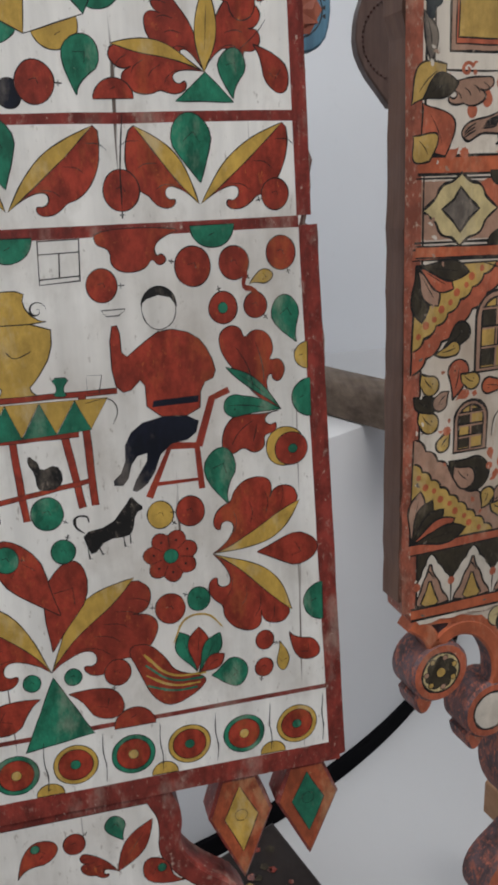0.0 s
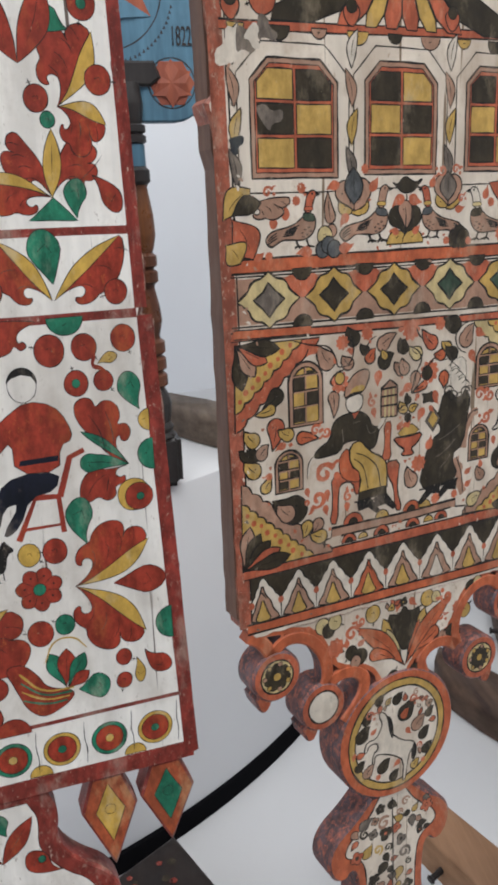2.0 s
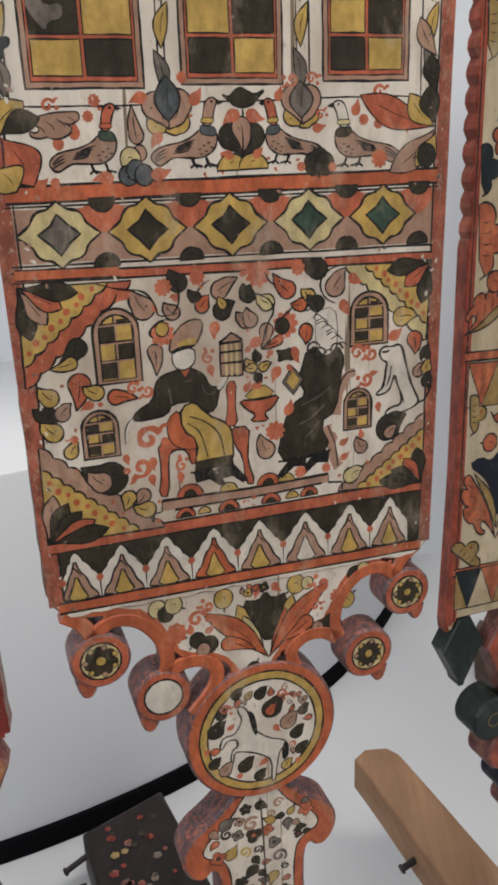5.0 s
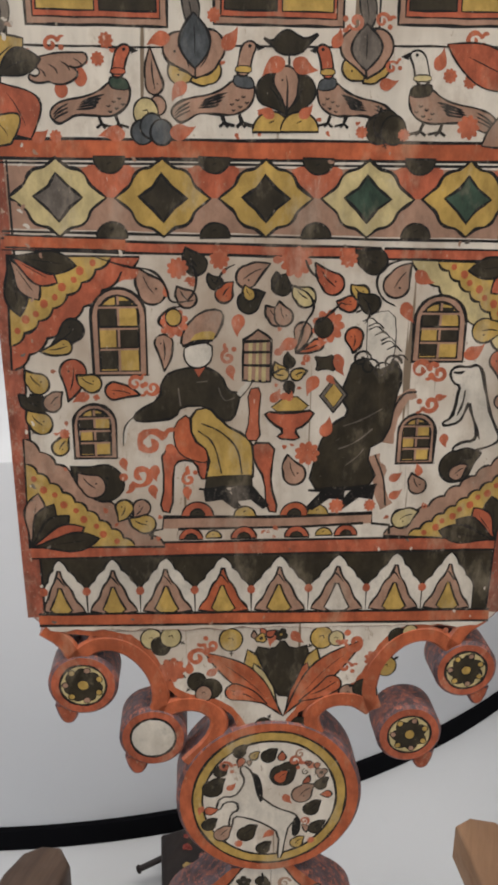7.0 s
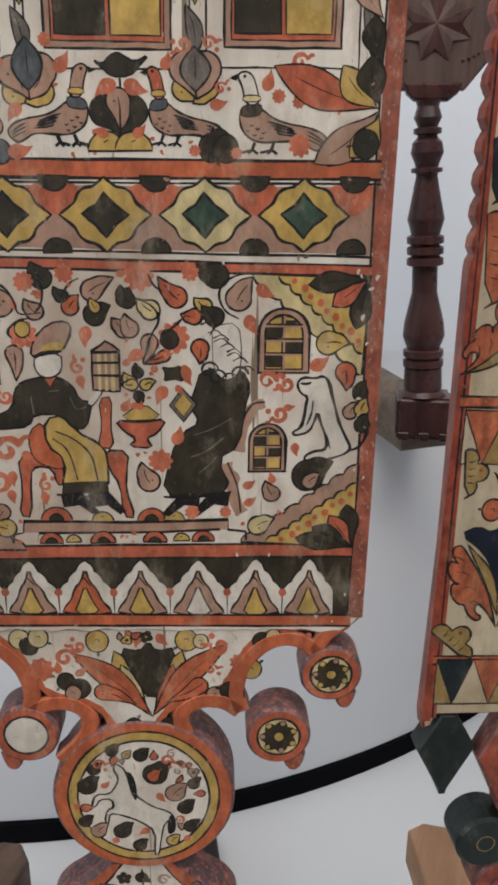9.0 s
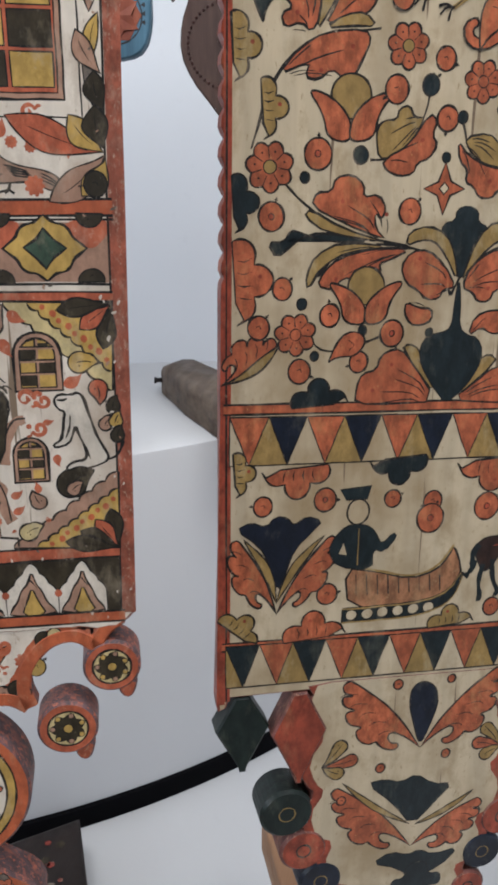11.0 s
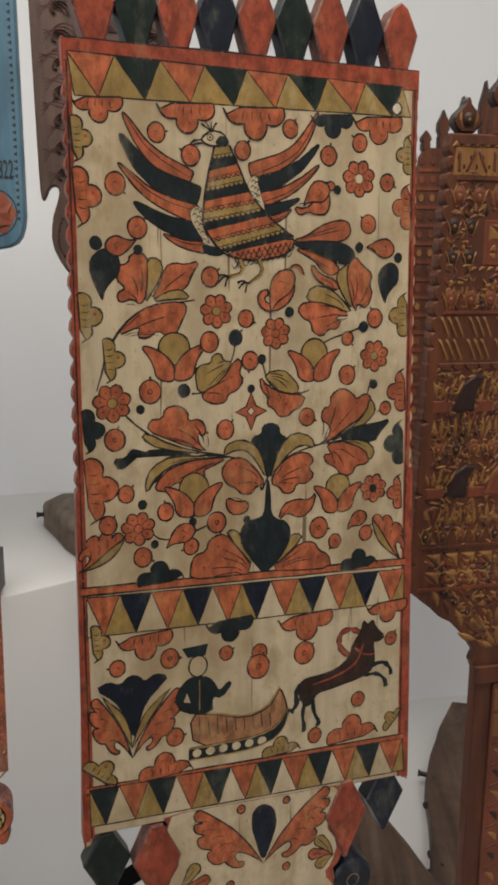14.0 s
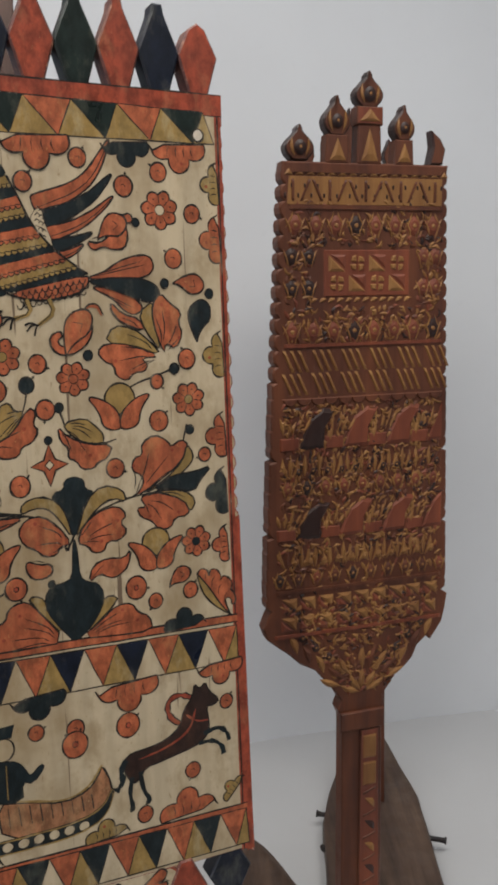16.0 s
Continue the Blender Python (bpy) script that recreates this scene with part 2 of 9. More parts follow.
def dense(poly, step):
    out = []
    for a, b in zip(poly, poly[1:] + poly[:1]):
        n = max(1, int(math.hypot(b[0] - a[0], b[1] - a[1]) / step))
        out += [(a[0] + (b[0] - a[0]) * i / n, a[1] + (b[1] - a[1]) * i / n) for i in range(n)]
    return out


def rounded(poly, times=2):
    """Corner cutting on a closed outline."""
    for _ in range(times):
        out = []
        for a, b in zip(poly, poly[1:] + poly[:1]):
            out += [(a[0] * 0.75 + b[0] * 0.25, a[1] * 0.75 + b[1] * 0.25), (a[0] * 0.25 + b[0] * 0.75, a[1] * 0.25 + b[1] * 0.75)]
        poly = out
    return poly


def flowing(pts_, times=2):
    """Corner cutting on an open line."""
    for _ in range(times):
        out = [pts_[0]]
        for a, b in zip(pts_, pts_[1:]):
            out += [(a[0] * 0.75 + b[0] * 0.25, a[1] * 0.75 + b[1] * 0.25), (a[0] * 0.25 + b[0] * 0.75, a[1] * 0.25 + b[1] * 0.75)]
        pts_ = out + [pts_[-1]]
    return pts_


def lathe(profile, steps=28):
    """A turned shape from (radius, height) pairs in mm."""
    bm = bmesh.new()
    rings = []
    for r, z in profile:
        rings.append([bm.verts.new((r * MM * math.cos(2 * math.pi * i / steps), r * MM * math.sin(2 * math.pi * i / steps), z * MM)) for i in range(steps)])
    for a, b in zip(rings, rings[1:]):
        for i in range(steps):
            bm.faces.new((a[i], a[(i + 1) % steps], b[(i + 1) % steps], b[i]))
    bm.faces.new(rings[0][::-1])
    bm.faces.new(rings[-1])
    return bm


def box(x0, x1, y0, y1, z0, z1, bevel=0.0, bm=None):
    bm = bm or bmesh.new()
    vs = bmesh.ops.create_cube(bm, size=1)["verts"]
    for v in vs:
        v.co = ((x0 + x1) / 2 + v.co.x * (x1 - x0), (y0 + y1) / 2 + v.co.y * (y1 - y0), (z0 + z1) / 2 + v.co.z * (z1 - z0))
    if bevel:
        bmesh.ops.bevel(bm, geom=list({e for v in vs for e in v.link_edges}), offset=bevel, segments=2, affect="EDGES")
    return bm


# ---- painting on boards ----
INKS, TAKEN, FACE, STACK, LINES = {}, {}, {}, {}, ("painted_medallion", "painted_drape", "painted_line", "painted_band", "painted_border", "painted_dab", "painted_field", "painted_corner", "paint_chip")


INK_WIDTH = {"k": 1.0}


class Brush:
    """One painted motif: flat strokes a hair above the board and above what they cross, each with its own colour, drawn in mm."""

    def __init__(self, name, board, layer=0.0, under=False):
        self.name, self.board, self.bm, self.slots = name, board, bmesh.new(), []
        self.floor, self.under = 0.03 + 0.02 * layer, under
        if under:
            INKS[board.name] = INKS.get(board.name, 0) + 1
        self.h = (0.006 + 0.0002 * (INKS[board.name] % 60) if under else self.floor) + FACE.get(board.name, 0)

    def slot(self, colour):
        if colour not in self.slots:
            self.slots.append(colour)
        return self.slots.index(colour)

    def wob(self, p, k=0.35):
        return (p[0] + k * noise.noise((p[0] * 0.09, p[1] * 0.09, 3.1)), p[1] + k * noise.noise((p[0] * 0.09, p[1] * 0.09, 8.7)))

    def fill(self, poly, colour, line=0.55, ink="ink", up=0.0015):
        """A filled outline with an inked edge of that width."""
        if len(poly) < 3:
            return self
        poly = [self.wob(p) for p in poly]
        if signed_area(poly) < 0:
            poly = poly[::-1]
        f = self.bm.faces.new([self.bm.verts.new((x * MM, -self.h * MM, z * MM)) for x, z in poly])
        f.material_index = self.slot(colour)
        self.h += up
        if line:
            self.line(poly + poly[:1], line, ink, wob=False, up=0.0)
            self.h += 0.0015
        return self

    def line(self, pts_, width=0.6, ink="ink", taper=False, wob=True, up=0.0012):
        """A brush line; with taper it thins towards both ends."""
        if wob:
            pts_ = [self.wob(p) for p in pts_]
        n = len(pts_)
        closed = n > 2 and math.hypot(pts_[0][0] - pts_[-1][0], pts_[0][1] - pts_[-1][1]) < 1e-6
        left, right = [], []
        h = (self.h + 0.001) * MM
        for i, p in enumerate(pts_):
            a = pts_[i - 1] if i else (pts_[-2] if closed else p)
            b = pts_[i + 1] if i + 1 < n else (pts_[1] if closed else p)
            d = Vector((b[0] - a[0], b[1] - a[1]))
            d = d.normalized() if d.length > 1e-9 else Vector((1, 0))
            w = width / 2 * (INK_WIDTH["k"] if ink == "ink" else 1.0) * (0.85 + 0.6 * noise.noise((p[0] * 0.25, p[1] * 0.25, 5)))
            if taper:
                w *= 0.15 + math.sin(math.pi * i / max(1, n - 1)) ** 0.7
            left.append(self.bm.verts.new(((p[0] - d.y * w) * MM, -h, (p[1] + d.x * w) * MM)))
            right.append(self.bm.verts.new(((p[0] + d.y * w) * MM, -h, (p[1] - d.x * w) * MM)))
        s = self.slot(ink)
        for i in range(n - 1):
            self.bm.faces.new((left[i], right[i], right[i + 1], left[i + 1])).material_index = s
        self.h += up
        return self

    def disc(self, c, r, colour, line=0.55, squash=1.0, n=26, ink="ink"):
        return self.fill([(c[0] + r * math.cos(2 * math.pi * i / n), c[1] + r * squash * math.sin(2 * math.pi * i / n)) for i in range(n)], colour, line, ink)

    def done(self, label=""):
        for f in self.bm.faces:
            f.normal_update()
            if f.normal.y > 0:
                f.normal_flip()
        if not self.under and len(self.bm.verts):
            xs, zs, ys = [v.co.x for v in self.bm.verts], [v.co.z for v in self.bm.verts], [-v.co.y for v in self.bm.verts]
            x0, x1, z0, z1, low, top = min(xs), max(xs), min(zs), max(zs), min(ys), max(ys)
            pile = STACK.setdefault(self.board.name, [])
            base = max([low] + [t + 0.0015 * MM for a, b, c, d, t in pile if a < x1 and b > x0 and c < z1 and d > z0])
            for v in self.bm.verts:
                v.co.y -= base - low
            pile.append((x0, x1, z0, z1, top + base - low))
        me = bpy.data.meshes.new(self.name)
        self.bm.to_mesh(me)
        self.bm.free()
        for s in self.slots:
            me.materials.append(MATS[s])
        ob = new(self.name, me)
        ob.parent = self.board
        if len(me.vertices) and self.name not in LINES:
            xs, zs = [v.co.x / MM for v in me.vertices], [v.co.z / MM for v in me.vertices]
            TAKEN.setdefault(self.board.name, []).append((min(xs), max(xs), min(zs), max(zs)))
        if label:
            ob["label"] = label
        return ob


def turned(pts_, at, size=1.0, angle=0.0, flip=False):
    c, s = math.cos(radians(angle)), math.sin(radians(angle))
    return [(at[0] + size * (c * (-x if flip else x) - s * y), at[1] + size * (s * (-x if flip else x) + c * y)) for x, y in pts_]


def bent_leaf(a, b, width, bend=0.0, n=14, blunt=1.0):
    """A leaf from a to b, fullest near its middle (blunt < 1: nearer the start), bowed to its left by bend."""
    ax = Vector((b[0] - a[0], b[1] - a[1]))
    nx = Vector((-ax.y, ax.x)).normalized()
    up, down = [], []
    for i in range(n + 1):
        t = i / n
        mid = Vector(a) + ax * t + nx * bend * math.sin(math.pi * t)
        w = width / 2 * math.sin(math.pi * t ** blunt)
        up.append(tuple(mid + nx * w))
        down.append(tuple(mid - nx * w))
    return up + down[-2:0:-1]


def drop(at, length, width, angle, curl=0.3, n=22):
    """A comma-shaped drop, round at one end and drawn out to a bent tip; the tip points along angle."""
    pts_ = []
    for i in range(n):
        t = 2 * math.pi * i / n
        x = math.cos(t) * 0.5
        y = math.sin(t) * 0.5 * (1 - 0.86 * max(0, x + 0.12) / 0.62)
        pts_.append((x * length, y * width * 1.12 + curl * width * max(0, x) ** 2 * 3.0))
    return turned(pts_, at, 1, angle)


LEAF_EDGE = {  # outer edge of a half leaf from its tip to its foot: lobes, then a hook curling in
    1: ((1.0, 0.16), (0.92, 0.46), (0.78, 0.76), (0.62, 0.92), (0.48, 0.90), (0.40, 0.80)),
    2: ((1.04, 0.10), (1.05, 0.34), (0.95, 0.54), (0.84, 0.54), (0.76, 0.36), (0.88, 0.66), (0.84, 0.94), (0.66, 1.08), (0.50, 0.98), (0.43, 0.80)),
    3: ((1.04, 0.10), (1.05, 0.36), (0.94, 0.52), (0.83, 0.34), (0.93, 0.62), (0.84, 0.92), (0.69, 0.86), (0.63, 0.62), (0.69, 0.94), (0.56, 1.14), (0.43, 1.02), (0.40, 0.78)),
    4: ((1.02, 0.1), (1.02, 0.30), (0.94, 0.40), (0.86, 0.24), (0.95, 0.52), (0.86, 0.72), (0.74, 0.50), (0.81, 0.82), (0.69, 1.0), (0.57, 0.74), (0.60, 1.0), (0.48, 1.14), (0.39, 1.0), (0.37, 0.78))}
HOOK = ((0.34, 0.82), (0.25, 0.78), (0.17, 0.62), (0.16, 0.44), (0.20, 0.36), (0.23, 0.48), (0.29, 0.50), (0.34, 0.38), (0.32, 0.22), (0.22, 0.09), (0.1, 0.02))


def lobed_leaf(a, b, width, lobes=3, side=1):
    """Half of a scalloped leaf: a smooth back from a to b, round lobes on one side, and a hook curling in at its foot."""
    ax = Vector((b[0] - a[0], b[1] - a[1]))
    ey = Vector((-ax.y, ax.x)).normalized() * side * width
    at = lambda x, y: tuple(Vector(a) + ax * x + ey * y)
    out = [at(i / 10, -0.22 * math.sin(math.pi * i / 10)) for i in range(11)]
    return out + flowing([at(x, y) for x, y in LEAF_EDGE[max(1, min(4, lobes))] + HOOK], 2)


def curl_leaf(board, head, r, tip, colour, line=0.6, name="painted_bud", layer=0.0, pip=""):
    """A round-headed leaf drawn out to a bent tip, with a vein and a dot."""
    t = math.atan2(tip[1] - head[1], tip[0] - head[0])
    reach = max(1.75 * r, math.hypot(tip[0] - head[0], tip[1] - head[1]))
    tip = (head[0] + reach * math.cos(t), head[1] + reach * math.sin(t))
    a0 = math.degrees(math.acos(r / reach)) + 6
    pts_ = [(head[0] + r * math.cos(t + radians(a0 + (360 - 2 * a0) * i / 18)), head[1] + r * math.sin(t + radians(a0 + (360 - 2 * a0) * i / 18))) for i in range(19)]
    n = Vector((-math.sin(t), math.cos(t))) * r * 0.35
    m = along(pts_[-1], tip, 0.5)
    q = along(tip, pts_[0], 0.5)
    pts_ += flowing([pts_[-1], (m[0] + n.x * 0.3, m[1] + n.y * 0.3), tip], 2)[1:] + flowing([tip, (q[0] + n.x, q[1] + n.y), pts_[0]], 2)[1:-1]
    k = Brush(name, board, layer).fill(pts_, colour, line)
    if pip:
        k.disc(head, r * 0.5, pip, line * 0.7, n=14)
    else:
        k.line(flowing([along(tip, head, 0.35), (along(tip, head, 0.7)[0] + n.x * 0.4, along(tip, head, 0.7)[1] + n.y * 0.4), along(tip, head, 1.15)], 1), 0.4, taper=True)
        k.disc((head[0] - n.x * 0.9, head[1] - n.y * 0.9), r * 0.09, "ink", 0, n=6)
    return k.done()


def dab(board, at, r, kind=0, angle=0.0, colour="m_blush"):
    """A loose red touch of the brush with no outline: a tailed blot, a scroll or a frilled spot."""
    k = Brush("painted_dab", board)
    if kind == 0:
        k.fill(drop(at, r * 2.6, r * 1.5, angle, 0.5), colour, 0)
    elif kind == 1:
        k.line(spiral(at, r, 1.15, angle), r * 0.55, colour)
        e = turned([(r * 1.0, 0), (r * 1.35, r * 0.5), (r * 1.9, r * 0.35)], at, 1, angle)
        k.line(flowing(e, 1), r * 0.5, colour, taper=True)
        k.disc(turned([(r * 1.1, -r * 0.75)], at, 1, angle)[0], r * 0.34, colour, 0, n=10)
    else:
        k.fill(petals(at, r, 9, angle, 0.25), colour, 0)
    return k.done()


def petals(c, r, n=7, tilt=0.0, deep=0.22, per=6):
    return [(c[0] + r * (1 - deep + deep * abs(math.cos(n * t / 2))) * math.cos(t + tilt), c[1] + r * (1 - deep + deep * abs(math.cos(n * t / 2))) * math.sin(t + tilt))
            for t in [2 * math.pi * i / (n * per) for i in range(n * per)]]


def spiral(at, r, turns=1.3, start=0.0, hand=1, n=18):
    return [(at[0] + r * (1 - 0.85 * i / n) * math.cos(radians(start) + hand * 2 * math.pi * turns * i / n), at[1] + r * (1 - 0.85 * i / n) * math.sin(radians(start) + hand * 2 * math.pi * turns * i / n)) for i in range(n + 1)]


def bar(board, name, a, b, width, colour, line=0.5, layer=0.0, ink="ink"):
    """A straight painted band, edged with two inked lines."""
    k = Brush(name, board, layer)
    d = Vector((b[0] - a[0], b[1] - a[1])).normalized()
    n = Vector((-d.y, d.x)) * width / 2
    p, q = Vector(a), Vector(b)
    steps = 14
    top = [tuple(p + (q - p) * i / steps + n) for i in range(steps + 1)]
    low = [tuple(p + (q - p) * i / steps - n) for i in range(steps + 1)]
    ob = k.fill(top + low[::-1], colour, 0).done()
    if line:
        for edge in (top, low):
            e = Brush("painted_line", board, layer)
            e.h = k.h + 0.002
            e.line(edge, line, ink).done()
    return ob


# ---- motifs ----
def spot(board, c, r, colour, heart="", hr=0.35, ring="", name="painted_berry", squash=1.1, layer=0.0, dot=True, line=0.55):
    """A painted berry, with a ring round it or a heart in it."""
    k = Brush(name, board, layer)
    if ring:
        k.disc(c, r * 1.28, ring, line, squash)
    k.disc(c, r, colour, line, squash)
    if heart:
        k.disc(c, r * hr, heart, 0.35, squash, 14)
    if r > 4.5 and not ring:  # short stalk and ticks
        t = (c[0] * 7 + c[1] * 13) % 6.28
        e = (c[0] + r * 1.02 * math.cos(t), c[1] + r * 1.12 * math.sin(t))
        k.line([e, (e[0] + 2.6 * math.cos(t), e[1] + 2.6 * math.sin(t))], 0.6)
        k.line([(e[0] + 1.2 * math.cos(t) - 1.1 * math.sin(t), e[1] + 1.2 * math.sin(t) + 1.1 * math.cos(t)), (e[0] + 1.2 * math.cos(t) + 1.1 * math.sin(t), e[1] + 1.2 * math.sin(t) - 1.1 * math.cos(t))], 0.45)
    if not heart and dot and r > 3:
        k.line([(c[0] - r * 0.25, c[1] + r * 0.1), (c[0] + r * 0.1, c[1] + r * 0.2), (c[0] + r * 0.2, c[1] - r * 0.1)], 0.35)
    return k.done()


def half_spot(board, c, r, colour, facing, name="painted_half_berry", line=0.55):
    n = 16
    pts_ = [(c[0] + r * math.cos(radians(facing - 90 + 180 * i / n)), c[1] + r * math.sin(radians(facing - 90 + 180 * i / n))) for i in range(n + 1)]
    k = Brush(name, board).fill(pts_, colour, line)
    d = (c[0] + 0.45 * r * math.cos(radians(facing)), c[1] + 0.45 * r * math.sin(radians(facing)))
    k.line([(d[0] - r * 0.15, d[1]), (d[0] + r * 0.1, d[1] + r * 0.12)], 0.35)
    return k.done()


def comma(board, at, length, width, angle, colour, curl=0.35, name="painted_drop", line=0.55):
    k = Brush(name, board).fill(drop(at, length, width, angle, curl), colour, line)
    k.line(turned([(-0.12, -0.12), (-0.22, 0.05), (-0.05, 0.12)], at, length, angle), 0.35)
    return k.done()


def frond(board, a, b, width, side, colour, lobes=3, veins=4, stripe_colour="", name="painted_leaf", line=0.55, layer=0.0, curl=True):
    """A scalloped leaf with veins, a curl at its foot and perhaps a coloured stripe along its back."""
    k = Brush(name, board, layer)
    k.fill(lobed_leaf(a, b, width * 0.9, lobes, side), colour, line)
    ax = Vector((b[0] - a[0], b[1] - a[1]))
    ey = Vector((-ax.y, ax.x)).normalized() * side
    for i in range(veins):
        s = 0.3 + 0.55 * i / max(1, veins - 1)
        p = Vector(a) + ax * s + ey * width * 0.12
        q = p + ax * 0.10 + ey * width * 0.42
        k.line(flowing([tuple(p), tuple((p + q) / 2 + ax * 0.04), tuple(q)], 1), 0.35, taper=True)
    if stripe_colour:
        k.fill(bent_leaf(a, (b[0] + ax.x * 0.04, b[1] + ax.y * 0.04), width * 0.36, -width * 0.20 * side, blunt=1.4), stripe_colour, line)
    return k.done()


def blade_leaf(board, a, b, width, bend, colour, name="painted_leaf", vein=True, line=0.55, layer=0.0, blunt=1.0):
    k = Brush(name, board, layer).fill(bent_leaf(a, b, width, bend, blunt=blunt), colour, line)
    if vein:
        ax = Vector((b[0] - a[0], b[1] - a[1]))
        nx = Vector((-ax.y, ax.x)).normalized()
        k.line([tuple(Vector(a) + ax * t + nx * bend * 0.9 * math.sin(math.pi * t)) for t in (0.25, 0.4, 0.55, 0.7, 0.8)], 0.3, taper=True)
    return k.done()


def rosette(board, c, r, colour, heart, n=7, tilt=0.3, name="painted_flower", line=0.55):
    k = Brush(name, board).fill(petals(c, r, n, tilt), colour, line)
    for i in range(n):
        t = tilt + 2 * math.pi * (i + 0.5) / n
        k.line([(c[0] + r * 0.35 * math.cos(t), c[1] + r * 0.35 * math.sin(t)), (c[0] + r * 0.75 * math.cos(t), c[1] + r * 0.75 * math.sin(t))], 0.35)
        t = tilt + 2 * math.pi * i / n
        k.disc((c[0] + r * 0.62 * math.cos(t), c[1] + r * 0.62 * math.sin(t)), r * 0.05, "ink", 0, n=6)
    k.disc(c, r * 0.27, heart, 0.4, n=14)
    return k.done()


def tulip(board, c, size, colour, cup, angle=0.0, name="painted_tulip", line=0.55):
    k = Brush(name, board)
    k.disc(turned([(0, 0.30)], c, size, angle)[0], size * 0.38, cup, line)
    for flip in (False, True):
        k.fill(turned(rounded([(0, -0.5), (-0.45, -0.42), (-0.52, 0.0), (-0.85, 0.42), (-0.4, 0.3), (-0.1, 0.05), (0.02, -0.2)], 2), c, size, angle, flip), colour, line)
    for x in (-0.25, -0.1, 0.08, 0.22):
        k.line(turned([(x, -0.42), (x * 1.3, -0.05)], c, size, angle), 0.35, taper=True)
    return k.done()


def sprout(board, c, size, colour, angle=0.0, name="painted_bud", line=0.5):
    """A dark three-lobed bud."""
    pts_ = rounded([(0, -0.55), (-0.25, -0.1), (-0.62, -0.15), (-0.6, 0.22), (-0.28, 0.2), (-0.25, 0.6), (0.25, 0.6), (0.28, 0.2), (0.6, 0.22), (0.62, -0.15), (0.25, -0.1)], 2)
    return Brush(name, board).fill(turned(pts_, c, size, angle), colour, line).done()


def triangles(board, a, b, c, d, n, down, up, name="painted_triangle", line=0.5):
    """A band of triangles between the top edge a-b and the lower edge c-d, each a stroke of its own."""
    top = lambda s: (a[0] + (b[0] - a[0]) * s, a[1] + (b[1] - a[1]) * s)
    low = lambda s: (c[0] + (d[0] - c[0]) * s, c[1] + (d[1] - c[1]) * s)
    for i in range(n):
        s0, s1, sm = i / n, (i + 1) / n, (i + 0.5) / n
        Brush(name, board).fill(dense([top(s0), top(s1), low(sm)], 3), down[i % len(down)], line).done()
        Brush(name, board).fill(dense([low(sm), top(s1), low(min(1, s1 + 0.5 / n))], 3), up[i % len(up)], line).done()
    Brush(name, board).fill(dense([low(0), top(0), low(0.5 / n)], 3), up[-1], line).done()
    Brush("painted_line", board, 0.3).line(dense([top(0), top(1)], 12)[:14], 0.6).line([low(i / 14) for i in range(15)], 0.6).done()


def shape(board, name, pts_, colour, line=0.55, cut=2, layer=0.0):
    return Brush(name, board, layer).fill(rounded(pts_, cut) if cut else dense(pts_, 4), colour, line).done()


def stroke(board, pts_, width=0.6, ink="ink", name="painted_line", taper=True, cut=2, layer=0.1):
    return Brush(name, board, layer).line(flowing(pts_, cut) if cut else pts_, width, ink, taper).done()


def along(a, b, s):
    return (a[0] + (b[0] - a[0]) * s, a[1] + (b[1] - a[1]) * s)


def mirror(p, mid):
    return (2 * mid - p[0], p[1])


def strew(board, seed, tries, u0, u1, v0, v1, inside, colours, r0, r1, line=0.5, name="painted_bud", gap=0.8):
    """Fills the gaps between motifs with small buds and curls that keep clear of each other."""
    rng = random.Random(seed)
    taken = TAKEN.setdefault(board.name, [])
    for _ in range(tries):
        u, v, r = rng.uniform(u0, u1), rng.uniform(v0, v1), rng.uniform(r0, r1)
        if not inside(u, v) or any(a - r * gap < u < b + r * gap and c - r * gap < v < d + r * gap for a, b, c, d in taken):
            continue
        kind, angle, col = rng.random(), rng.uniform(0, 360), rng.choice(colours)
        k = Brush(name, board)
        if kind < 0.45:
            k.fill(drop((u, v), r * 2.2, r * 1.5, angle, rng.uniform(-0.5, 0.5)), col, line)
        elif kind < 0.7:
            k.fill(petals((u, v), r * 1.05, rng.choice((3, 4, 5)), angle, 0.35), col, line).disc((u, v), r * 0.28, rng.choice(colours), line * 0.6, n=10)
        elif kind < 0.85:
            k.line(spiral((u, v), r, 1.3, angle), r * 0.5, col)
        else:
            k.fill(bent_leaf(*turned([(-r, 0), (r, 0)], (u, v), 1, angle), r, r * 0.3), col, line)
        k.done()


# ---- the room ----
def wall_line(x):
    """Plan of the gently curved back wall."""
    return 1.665 + 0.33 * x - 0.075 * x * x


def curved_wall():
    bm = bmesh.new()
    n = 40
    cols = []
    for i in range(n + 1):
        x = -2.6 + 5.4 * i / n
        y = wall_line(max(x, -1.2)) if x > -1.2 else wall_line(-1.2) + (x + 1.2) * 0.5
        cols.append([bm.verts.new((x, y + dy, z)) for dy, z in ((0, 0), (0, 3.0), (0.15, 3.0), (0.15, 0))])
    for a, b in zip(cols, cols[1:]):
        for k in range(4):
            bm.faces.new((a[k], b[k], b[(k + 1) % 4], a[(k + 1) % 4]))
    ob = smooth(mesh_object("wall_north", bm, "wall_paint"))
    return tagged(ob, "smooth white plaster gallery wall, gently curved, behind the display", "wall", kind="structure")


curved_wall()
for name, dims in (("wall_west", (-2.75, -2.6, -2.6, 1.4, 0, 3.0)), ("wall_east", (2.8, 2.95, -2.6, 2.4, 0, 3.0))):
    tagged(mesh_object(name, box(*dims), "wall_paint"), "plain white plaster wall closing the gallery", "wall", kind="structure")
